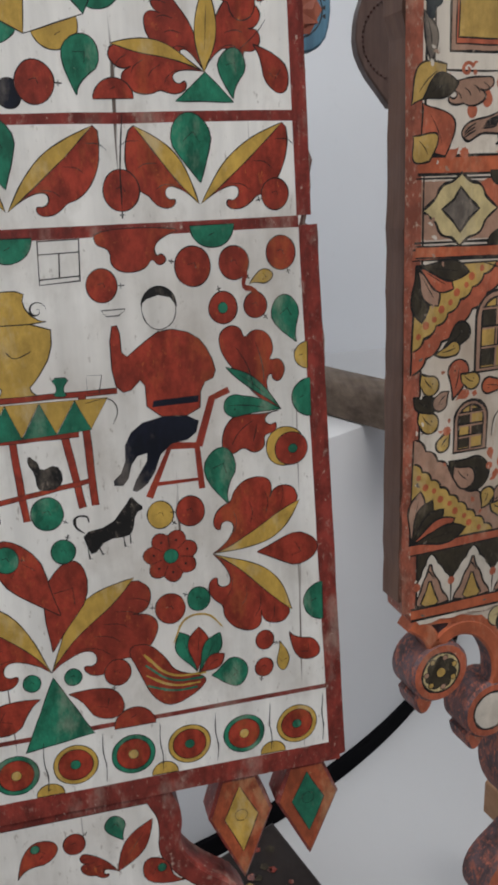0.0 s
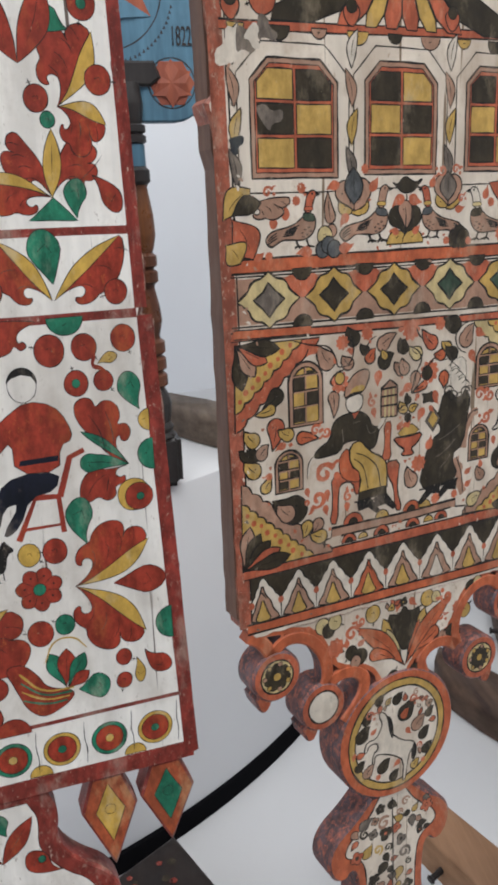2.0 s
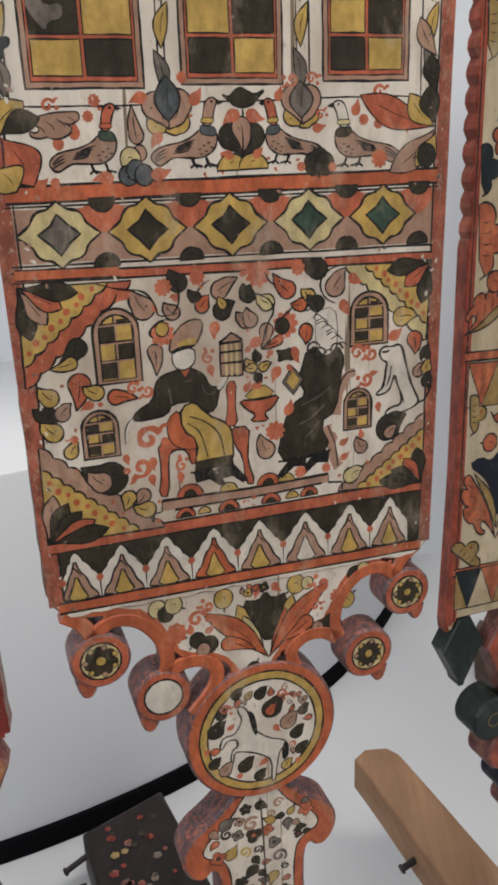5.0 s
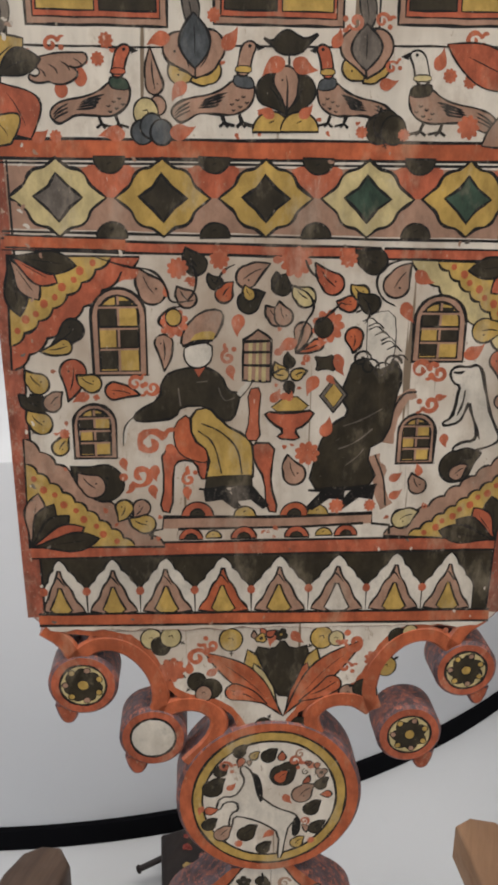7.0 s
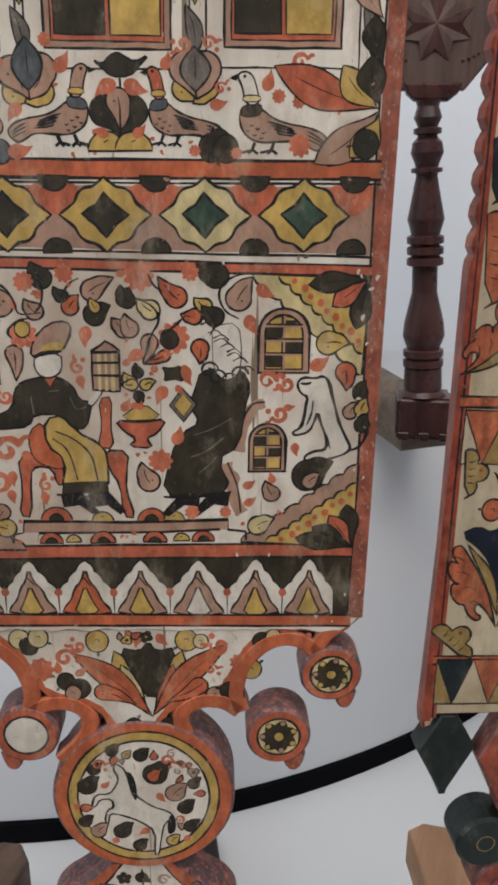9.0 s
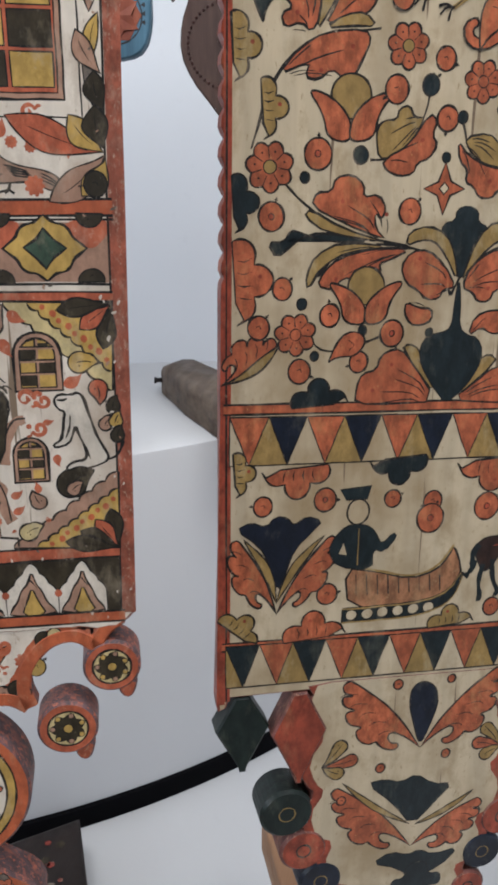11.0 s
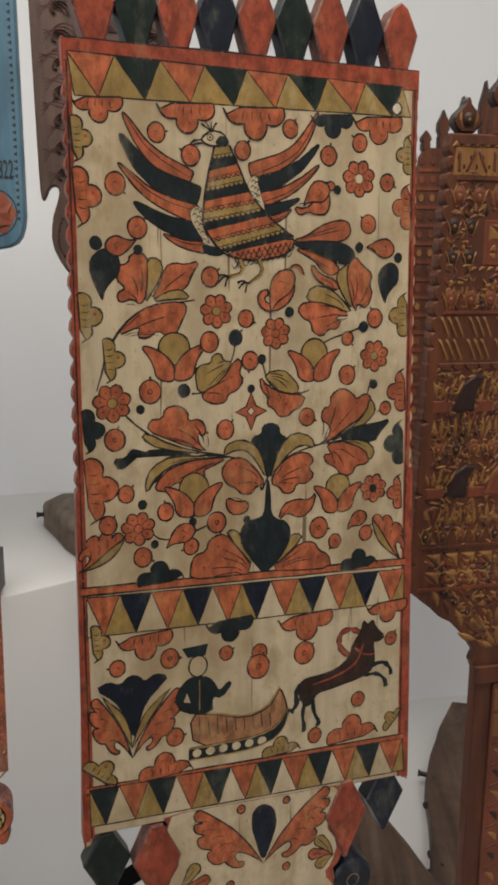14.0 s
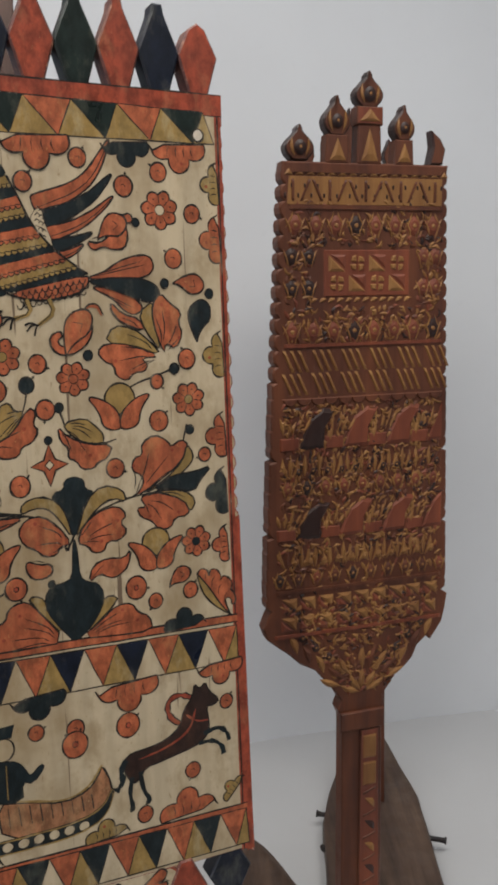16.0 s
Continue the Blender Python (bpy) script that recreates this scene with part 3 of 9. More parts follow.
# the south wall has the window through which the daylight falls
bm = box(-2.75, -2.2, -2.75, -2.6, 0, 3.0)
box(-0.2, 2.95, -2.75, -2.6, 0, 3.0, bm=bm)
box(-2.2, -0.2, -2.75, -2.6, 0, 1.1, bm=bm)
box(-2.2, -0.2, -2.75, -2.6, 2.7, 3.0, bm=bm)
tagged(mesh_object("wall_south", bm, "wall_paint"), "plain white plaster wall with a wide window opening", "wall", kind="structure")
tagged(mesh_object("ceiling", box(-2.75, 2.95, -2.75, 2.7, 3.0, 3.15), "wall_paint"), "plain white gallery ceiling", "ceiling", kind="structure")
tagged(mesh_object("floor", box(-2.75, 2.95, -2.75, 2.7, -0.1, 0.0), "floor_grey"), "dark grey gallery floor", "floor", kind="structure")


def drum(cx, cy, r, z0, z1, bevel, steps=220):
    bm = bmesh.new()
    rings = []
    for rr, z in ((r, z0), (r, z1 - bevel), (r - bevel * 0.3, z1 - bevel * 0.3), (r - bevel, z1)):
        rings.append([bm.verts.new((cx + rr * math.cos(2 * math.pi * i / steps), cy + rr * math.sin(2 * math.pi * i / steps), z)) for i in range(steps)])
    for a, b in zip(rings, rings[1:]):
        for i in range(steps):
            bm.faces.new((a[i], a[(i + 1) % steps], b[(i + 1) % steps], b[i]))
    bm.faces.new(rings[-1])
    bm.faces.new(rings[0][::-1])
    return bm


# window in the south wall and the ceiling light
win = thing("window_1", pose(-1.2, -2.675, 1.1), "wide white-framed gallery window", "window")
win["kind"] = "structure"
for name, d in (("window_frame", (-1.0, -0.94, -0.04, 0.04, 0, 1.6)), ("window_frame", (0.94, 1.0, -0.04, 0.04, 0, 1.6)), ("window_frame", (-0.94, 0.94, -0.04, 0.04, 0, 0.06)), ("window_frame", (-0.94, 0.94, -0.04, 0.04, 1.54, 1.6)), ("mullion", (-0.03, 0.03, -0.03, 0.03, 0.06, 1.54))):
    part(name, box(*d, 0.004), "wall_paint", win)
part("window_sill", box(-1.04, 1.04, 0.04, 0.20, -0.04, 0.0, 0.005), "wall_paint", win)
lamp = thing("ceiling_light", pose(0.55, 0.2, 2.94), "flat rectangular ceiling light in a white frame", "light")
lamp["kind"] = "structure"
for d in ((-1.16, -1.11, -0.5, 0.5, 0, 0.06), (1.11, 1.16, -0.5, 0.5, 0, 0.06), (-1.11, 1.11, -0.5, -0.46, 0, 0.06), (-1.11, 1.11, 0.46, 0.5, 0, 0.06)):
    part("frame", box(*d, 0.004), "wall_paint", lamp)

FLOOR, TOP = 0.60, 1.17
tagged(mesh_object("low_plinth", box(-2.55, 2.75, 0.20, 2.35, 0.004, FLOOR, 0.004), "plinth_paint"), "low white painted display plinth under all the distaffs", "plinth", kind="structure")
tagged(smooth(mesh_object("skirting", drum(-0.765, 2.042, 1.291, FLOOR + 0.001, FLOOR + 0.034, 0.002), "skirting_black")), "black curved skirting strip at the foot of the round plinth", "skirting", kind="structure")
tagged(smooth(mesh_object("round_plinth", drum(-0.765, 2.042, 1.285, FLOOR + 0.036, TOP, 0.004), "plinth_paint")), "tall round white painted display plinth", "plinth", kind="structure")


def board_pose(x, y, z, yaw, tilt):
    return Matrix.Translation((x, y, z)) @ Matrix.Rotation(radians(yaw), 4, "Z") @ Matrix.Rotation(radians(-tilt), 4, "X")


# ---- the white-ground painted distaff ----
INK_WIDTH["k"] = 0.95
W_MID = -125.0
white = thing("painted_distaff", board_pose(0.023, 0.3702, 1.5, 13.33, 1.84),
              "white painted wooden distaff with red flowers and a tea scene", "distaff", "distaffs on display")


def white_outline():
    right = [(19, -284), (18.5, -262)]
    for i in range(8):  # plain lower edge, a little worn
        right.append((18 - 0.8 * i + random.uniform(-0.4, 0.4), -255 + 30 * i))
    right.append((11.5, -16))
    v = -14.0
    while v < 255:  # stepped scallops above
        for du, dv in ((6, 1), (7.5, 6), (9.5, 16), (9.2, 27), (7.5, 37), (5.5, 40)):
            right.append((du - 0.03 * (v + 14), v + dv))
        v += 41
    left = [(2 * W_MID - u, w) for u, w in right[::-1]]
    return right + left


blade = part("blade", slab(dense(white_outline(), 5), 15, 3.4, jag=1.8), ["w_ground", "w_edge"], white)
B = blade


def white_neck():
    half = [(52, -284), (58, -300), (54, -318), (66, -335), (86, -350), (92, -375), (72, -400), (45, -415), (30, -440), (26, -560), (28, -760), (30, -898)]
    pts_ = [(W_MID + u, v) for u, v in half]
    return flowing(pts_, 2) + [mirror(p, W_MID) for p in flowing(pts_, 2)[::-1]]


neck = part("stem", slab(white_neck(), 16, 1.5, front=0.6), ["w_border", "w_border"], white, "red-edged stem")
FACE[neck.name] = -0.6
inner = [(W_MID + u, v) for u, v in ((40, -288), (46, -300), (43, -320), (55, -338), (74, -352), (78, -374), (62, -392), (36, -405), (20, -440), (17, -560), (18, -880))]
inner = flowing(inner, 2)
k = Brush("painted_field", neck)
k.fill(inner + [mirror(p, W_MID) for p in inner[::-1]], "w_ground", 0.5)
k.done("white painted field")


def pendant(board, top, tip, width, body, heart, ground="", thick=16, name="pendant"):
    """A faceted hanging lozenge, cut from the board, with a small painted lozenge."""
    mid = along(top, tip, 0.36)
    w = width / 2
    outline = [(top[0] - w * 0.55, top[1]), (top[0] + w * 0.55, top[1]), (mid[0] + w, mid[1]), (tip[0] + 1.2, tip[1] + 2), (tip[0], tip[1]), (tip[0] - 1.2, tip[1] + 2), (mid[0] - w, mid[1])]
    ob = part(name, slab(outline, thick, 1.5, front=0.8), [body, ground or body], board)
    FACE[ob.name] = -0.8
    if heart:
        k = Brush("painted_lozenge", ob)
        k.fill(dense([along(top, tip, 0.08), (mid[0] + w * 0.52, mid[1] - 1), along(top, tip, 0.72), (mid[0] - w * 0.52, mid[1] - 1)], 4), heart, 0.6)
        k.disc(along(top, tip, 0.36), w * 0.2, heart, 0.4, n=12)
        k.done()
    return ob


for flip in (False, True):
    f = (lambda p: mirror(p, W_MID)) if flip else (lambda p: p)
    pendant(white, f((-38, -284)), f((-37, -346)), 34, "w_orange", "w_yellow", "w_border")
    pendant(white, f((-2, -284)), f((-1, -340)), 34, "w_orange", "w_green", "w_border")

# borders and bars
for m_ in (lambda p: p, lambda p: mirror(p, W_MID)):
    bar(B, "painted_border", m_((6.2, -14)), m_((14.9, -281)), 8.6, "w_border", 0)
    bar(B, "painted_border", m_((4.6, -10)), m_((0.5, 250)), 6.6, "w_border", 0)
bar(B, "painted_bar", (-252, 31.5), (2, 30.5), 4.2, "w_border", 0)
bar(B, "painted_bar", (-250, -13), (2, -12.5), 4.8, "w_border", 0)
bar(B, "painted_bar", (-260, -241), (12, -240), 2.4, "w_border", 0)
bar(B, "painted_border", (-266, -278), (16, -278.5), 11, "w_border", 0)
bar(B, "painted_bar", (-247, 200), (0, 200), 4.2, "w_border", 0)

# upper field: pinwheel and palmettes
def pinwheel(p, q):
    """A wheel of eight wedges with half berries on its rim; p and q are the ends of its lowest side."""
    side = math.hypot(q[0] - p[0], q[1] - p[1])
    r = side / (2 * math.sin(math.pi / 8))
    up = Vector((-(q[1] - p[1]), q[0] - p[0])) / side
    c = tuple(Vector(along(p, q, 0.5)) + up * r * math.cos(math.pi / 8))
    tilt = math.atan2(p[1] - c[1], p[0] - c[0])
    cols, rim = ("w_ground", "w_green", "w_ground", "w_yellow"), ("w_yellow", "w_green", "w_red", "w_green")
    for i in range(8):
        a, b = [(c[0] + r * math.cos(tilt + math.pi / 4 * j), c[1] + r * math.sin(tilt + math.pi / 4 * j)) for j in (i, i + 1)]
        half_spot(B, along(a, b, 0.5), side * 0.38, rim[i % 4], math.degrees(tilt) + 45 * i + 22.5)
        Brush("painted_triangle", B).fill(dense([c, a, b], 5), cols[i % 4], 0.55).done()


pinwheel((-105.3, 61.5), (-82.1, 68.5))


def upper_palmettes(f, s):
    b = f((-35.6, 47.5))
    frond(B, b, f((-21.6, 79.3)), 17, -s, "w_red", 3, name="painted_leaf")
    frond(B, b, f((-50.1, 78.0)), 15, s, "w_red", 2)
    blade_leaf(B, b, f((-33.3, 80.3)), 9, 0, "w_yellow")
    frond(B, b, f((-71.2, 57.9)), 16, s, "w_red", 2, stripe_colour="w_yellow")
    shape(B, "painted_foot", [f((-35.3, 47.5)), f((-48.5, 36.7)), f((-24.1, 35.9))], "w_green", cut=0)
    b = f((-29.3, 90.3))
    frond(B, b, f((-10.2, 123.7)), 22, s, "w_red", 2, stripe_colour="w_yellow")
    frond(B, b, f((-6.5, 81.9)), 20, -s, "w_red", 2, stripe_colour="w_yellow")
    spot(B, f((-8.1, 102.9)), 6.5, "w_red")
    spot(B, f((-39.2, 94.2)), 6, "w_red")
    spot(B, f((-34.5, 84.4)), 3.6, "w_green")
    comma(B, f((-25.0, 47.2)), 19, 11, -105, "w_green", 0.4 * s)
    comma(B, f((-7.2, 49.5)), 22, 10, 115, "w_red", 0.5 * s)
    comma(B, f((-29.1, 128.7)), 17, 12, -40, "w_green")
    half_spot(B, f((-73.0, 37.8)), 8, "w_red", 90)
    spot(B, f((-13.2, 137.4)), 7, "w_red", "w_green")
    stroke(B, [f((-9.1, 67.4)), f((-12.6, 63.0)), f((-20.9, 55.7))], 0.4)


upper_palmettes(lambda p: p, 1)
upper_palmettes(lambda p: mirror(p, W_MID), -1)
spot(B, (-113.1, 40.4), 5, "w_navy")
comma(B, (-86.3, 51.4), 22, 14, -120, "w_green", 0.5)
spot(B, (-103.1, 44.4), 7.5, "w_red")
for u in (-92, -46, -150, -200):
    blade_leaf(B, (u, 110), (u - 14, 150), 14, 3, "w_red")
    blade_leaf(B, (u, 110), (u + 14, 150), 14, -3, "w_red")
    comma(B, (u, 172), 20, 12, -90, "w_green")

# the band of winged leaves
for i in range(4):
    du = -78.5 * i
    o = lambda p: (p[0] + du, p[1])
    for a, b, s in (((-41.0, -3.7), (-66.0, 27.9), 1), ((-40.0, -3.7), (-3.9, 28.0), -1)):
        frond(B, o(a), o(b), 19, s, "w_red", 1, 3, name="painted_wing")
        blade_leaf(B, o(a), o(b), 6.5, -2.4 * s, "w_yellow", vein=False)
    comma(B, o((-42.2, 18.7)), 28, 16, -80, "w_green", 0.0)
    if i < 3:
        spot(B, o((-72.9, 2.9)), 7.4, "w_red")
        stroke(B, [o((-70.4, 32.6)), o((-72.7, 13.4)), o((-73.1, -4.6))], 0.7)
spot(B, (-7.9, -0.8), 6, "w_red")

# the tea scene
shape(B, "painted_leaf", [(-85.4, -11.7), (-85.9, -18.3), (-79.5, -20.1), (-80.1, -27.1), (-73.5, -30.4), (-65.2, -28.8), (-62.7, -24.4), (-59.9, -28.2), (-56, -25.7), (-58.2, -22.6), (-60.8, -24.2), (-61.4, -19.7), (-56.8, -15.7), (-47.4, -12.6)], "w_red", cut=2)
half_spot(B, (-36.1, -12.2), 9.5, "w_green", -90)
half_spot(B, (-120.5, -14.0), 10, "w_green", -90)
sq = [(-108.4, -15.5), (-91.7, -15.4), (-92.9, -32.2), (-109.4, -33.0)]
k = Brush("painted_window", B)
k.line(sq + sq[:1], 0.8)
for s in (0.3, 0.88):
    k.line([along(sq[0], sq[3], s), along(sq[1], sq[2], s)], 0.6)
k.line([along(along(sq[0], sq[3], 0.3), along(sq[1], sq[2], 0.3), 0.5), along(along(sq[0], sq[3], 0.88), along(sq[1], sq[2], 0.88), 0.5)], 0.6).done()
for c, r, col, heart in (((-84.3, -34.8), 6.5, "w_red", ""), ((-45.5, -28.9), 7.8, "w_red", ""), ((-27.4, -28.3), 6.6, "w_red", ""), ((-6.3, -25.2), 6.6, "w_red", ""), ((-33.2, -47.2), 6.4, "w_red", "w_green"), ((-18.7, -47.0), 5.2, "w_red", "")):
    spot(B, c, r, col, heart)
stroke(B, [(-21.9, -32.2), (-24.4, -38.8), (-18.9, -40.1), (-16.6, -44.6)], 2.2, "w_red")
comma(B, (-15.7, -35.0), 11, 6, 190, "w_yellow")
comma(B, (-5.1, -54.1), 22, 12.5, -85, "w_green", 0.4)
half_spot(B, (4.4, -70.8), 6, "w_yellow", 180)
half_spot(B, (5.5, -90.2), 9, "w_green", 180)
k = Brush("painted_berry", B)
k.disc((-7.4, -112.4), 9.2, "w_yellow").disc((-4.5, -113.8), 7.8, "w_red").disc((-3.7, -113.9), 2.2, "w_green", 0.3)
k.done()
# samovar
sam = [(-106.9, -48.4), (-107.3, -60.9), (-115.5, -72.9), (-118.6, -75.5), (-113.3, -80.4)]
smid = (-123.6, -63.1)[0]
shape(B, "painted_samovar", sam + [mirror(p, smid) for p in sam[::-1]], "w_yellow", 0.6, 1)
neckp = [(-115.8, -34.7), (-117.4, -40.3), (-113.1, -46.6), (-106.9, -48.4)]
shape(B, "painted_samovar_neck", neckp + [mirror(p, smid) for p in neckp[::-1]], "w_yellow", 0.6, 1)
stroke(B, [(-125.9, -59.4), (-122.9, -63.2), (-115.7, -59.5)], 0.7)
stroke(B, spiral((-111.8, -43.2), 4, 1.2), 0.7, cut=0)
# table
TABLE = "painted_table"
bar(B, TABLE, (-144.1, -79.8), (-81.6, -79.4), 2.4, "w_red", 0.4)
for a, b, w in (((-127.9, -96.6), (-125.6, -133.9), 3), ((-105.7, -97.8), (-101.2, -130.5), 3.2), ((-97.0, -80.0), (-95.5, -130.0), 3.2), ((-139.6, -97.8), (-138.2, -133.5), 3)):
    bar(B, TABLE, a, b, w, "w_red", 0.3, 0.2)
bar(B, TABLE, (-143.0, -125.1), (-97.3, -118.4), 2.2, "w_red", 0.3, 0.1)
bar(B, TABLE, (-141.9, -97.6), (-99.7, -97.1), 2.4, "w_red", 0.3, 0.1)
for i in range(4):
    x0 = -45 + 62 * i
    Brush("painted_triangle", B).fill([along((-130.8, -81.6), (-98.2, -81.8), (x0 - 10) / 140), along((-130.8, -81.6), (-98.2, -81.8), (x0 + 52) / 140), along((-132.7, -97.3), (-99.5, -95.9), (x0 + 20) / 140)], "w_yellow", 0.4).done()
    Brush("painted_triangle", B, 0.05).fill([along((-132.7, -97.3), (-99.5, -95.9), (x0 - 40) / 140), along((-130.8, -82.1), (-98.2, -82.3), (x0 - 10) / 140), along((-132.7, -97.3), (-99.5, -95.9), (x0 + 22) / 140)], "w_green", 0.4).done()
shape(B, "painted_cup", [(-109.4, -72.0), (-101.0, -71.8), (-104.8, -76.8), (-102.7, -80.2), (-109.3, -79.8), (-106.6, -76.6)], "w_green", 0.4, 1)
stroke(B, [(-94.3, -71.6), (-94.4, -79.5), (-89.4, -79.7), (-87.7, -72.0), (-94.3, -71.6)], 0.5, cut=0)
stroke(B, [(-96.0, -83.8), (-85.0, -81.6), (-81.4, -87.7), (-84.8, -94.2)], 0.5)
# cat and dog
shape(B, "painted_cat", [(-121.8, -104.3), (-120.1, -106.2), (-118.4, -107.2), (-117.4, -111.6), (-110.5, -109.1), (-108.2, -115.3), (-110.7, -120.4), (-117.0, -120.7), (-119.7, -119.3), (-119.9, -112.6), (-122.7, -107.7)], "ink", 0.3, 1)
shape(B, "painted_dog", [(-102.8, -142.3), (-90.2, -140.5), (-82.6, -131.6), (-79.7, -127.4), (-78.0, -130.3), (-74.2, -134.0), (-78.4, -135.6), (-80.1, -144.1), (-82.3, -146.5), (-92.0, -146.5), (-98.9, -153.7), (-101.0, -149.3)], "ink", 0.3, 1)
for a, b in (((-101.0, -148.8), (-100.3, -154.9)), ((-96.6, -147.2), (-94.6, -153.5)), ((-84.7, -144.8), (-84.2, -151.2)), ((-81.6, -143.3), (-81.6, -149.9))):
    stroke(B, [a, b, (b[0] + 1.5, b[1])], 1.2, "ink", cut=0)
stroke(B, [(-101.6, -142.5), (-105.7, -139.2), (-105.2, -134.0), (-99.6, -134.5), (-99.2, -137.7)], 1.3, "ink")
# the seated figure, as plain shapes
k = Brush("painted_chair", B)
k.line([(-32.6, -83.5), (-40.5, -86.6), (-47.7, -107.9)], 4.2, "w_red", wob=False).line([(-64.7, -106.1), (-47.7, -107.4)], 3, "w_red").line([(-61.0, -107.8), (-71.5, -129.5)], 3, "w_red").line([(-48.7, -107.3), (-47.4, -128.0)], 3, "w_red").line([(-68.5, -123.5), (-47.9, -123.3)], 2, "w_red")
k.done()
k = Brush("painted_figure", B, 0.25)
k.fill(rounded([(-69.8, -60.3), (-59.6, -53.8), (-46.3, -57.7), (-40.1, -66.4), (-37.4, -76.7), (-45.2, -79.8), (-46.1, -93.8), (-69.4, -92.2), (-69.7, -73.8), (-77.7, -81.8), (-83.3, -76.3), (-82.8, -52.1), (-78.7, -51.4), (-78.4, -66.9)], 1), "w_red", 0.5)
k.fill([(-66.4, -85.4), (-46.3, -84.8), (-46.5, -87.8), (-67.1, -88.3)], "w_navy", 0)
k.fill(rounded([(-69.4, -92.7), (-46.1, -93.8), (-49.3, -103.8), (-63.4, -106.2), (-70.1, -121.2), (-76.4, -126.3), (-79.5, -124.8), (-68.6, -108.2), (-77.5, -109.8), (-81.1, -122.5), (-88.5, -121.6), (-81.2, -114.6), (-80.0, -100.5)], 1), "w_navy", 0.3)
k.disc((-61.2, -45.7), 7.4, "w_ground", 0.5, 1.2)
hc = (-61.1, -44.8)
k.fill([(hc[0] + 7.9 * math.cos(radians(a)), hc[1] + 9.0 * math.sin(radians(a))) for a in range(-5, 186, 12)] + [(hc[0] - 5, hc[1] + 3.5), (hc[0], hc[1] + 5), (hc[0] + 5, hc[1] + 3.5)], "ink", 0)
k.line([(-85.7, -45.2), (-75.3, -45.0), (-78.4, -47.6), (-83.6, -47.7), (-85.7, -45.2)], 0.5)
k.done()
# flowers beside the figure
shape(B, "painted_leaf", [(-8.2, -94.9), (-18.9, -89.1), (-27.7, -77.8), (-34.9, -68), (-36.3, -59.2), (-31.5, -54.7), (-25.8, -56.1), (-24.5, -61.7), (-20, -57.2), (-13, -59.6), (-11, -67), (-13.9, -72.1), (-8.4, -70.9), (-5.8, -76.4), (-8.8, -81.9), (-12.2, -80.6), (-12.7, -77.2), (-15.2, -80), (-14.5, -87.8)], "w_red", cut=2)
shape(B, "painted_leaf", [(-8.2, -94.9), (-20.1, -96.3), (-30.3, -95.2), (-36.4, -101.4), (-37.6, -110.7), (-32.3, -114.1), (-26.9, -110.5), (-22.3, -114.5), (-16.9, -112), (-17.7, -106), (-11.4, -105.2), (-11.2, -100.1), (-14.1, -101.9), (-17.1, -98.8), (-14, -95.3)], "w_red", cut=2)
blade_leaf(B, (-8.7, -94.5), (-33.8, -73.2), 5, -1.5, "w_green", blunt=1.3)
curl_leaf(B, (-30.1, -91.4), 5.2, (-8.7, -94.5), "w_green", 0.5)
for pts_ in ([(-21.3, -85.1), (-22.5, -75), (-28.7, -64.6)], [(-16.1, -83.9), (-16.4, -72.2), (-19.4, -62.9)], [(-21.9, -98.6), (-29, -103.1), (-32.7, -109.5)], [(-20.3, -100.5), (-22.4, -108.9)]):
    stroke(B, pts_, 0.45)
comma(B, (-39.2, -122.8), 27, 14, -100, "w_green", 0.6)
b = (-44.6, -160.5)
frond(B, b, (-2.9, -139.9), 24, 1, "w_red", 2, stripe_colour="w_yellow", name="painted_palmette_leaf")
frond(B, b, (-8.3, -193.5), 24, -1, "w_red", 2, stripe_colour="w_yellow", name="painted_palmette_leaf")
comma(B, (-7.9, -163.2), 30, 16, 178, "w_red", 0.0)
rosette(B, (-63.9, -158.8), 13, "w_red", "w_green", 7)
b = (-122.8, -208.2)
wm = b[0]
for f, s in ((lambda p: p, 1), (lambda p: mirror(p, wm), -1)):
    frond(B, b, f((-83.1, -168.5)), 30, -s, "w_red", 2, 5, stripe_colour="w_yellow", name="painted_palmette_leaf")
    comma(B, f((-103.0, -226.1)), 27, 15, 140 if s > 0 else 40, "w_red", 0.4 * s)
    spot(B, f((-113.5, -212.2)), 4, "w_green")
comma(B, (-114.9, -176.1), 45, 18, -110, "w_red", 0.1)
comma(B, (-128.2, -161.6), 45, 18, -60, "w_red", 0.1)
shape(B, "painted_foot", [(-122.5, -210.5), (-138.8, -247.5), (-106.5, -243.1)], "w_green", cut=0)
for c, r, col in (((-67.3, -138.2), 6, "w_yellow"), ((-53.5, -138.1), 6.6, "w_red"), ((-116.7, -131.4), 7, "w_green"), ((-111.7, -149.9), 5.3, "w_green"), ((-136.6, -150.6), 5.6, "w_green"), ((-66.0, -185.0), 7, "w_red"), ((-52.4, -182.2), 5.5, "w_green"), ((-92.9, -213.4), 6.2, "w_red"), ((-21.2, -208.9), 4.6, "w_red"), ((-22.1, -223.5), 4.6, "w_red")):
    spot(B, c, r, col)
half_spot(B, (-87.1, -243.1), 10, "w_red", 90)
half_spot(B, (9.0, -192.4), 10, "w_green", 180)
comma(B, (-2.4, -215.9), 20, 11, 150, "w_red", -0.6)
comma(B, (-12.4, -218.8), 16, 6, 90, "w_yellow")
comma(B, (-39.3, -223.7), 18, 15, 190, "w_green", -0.2)
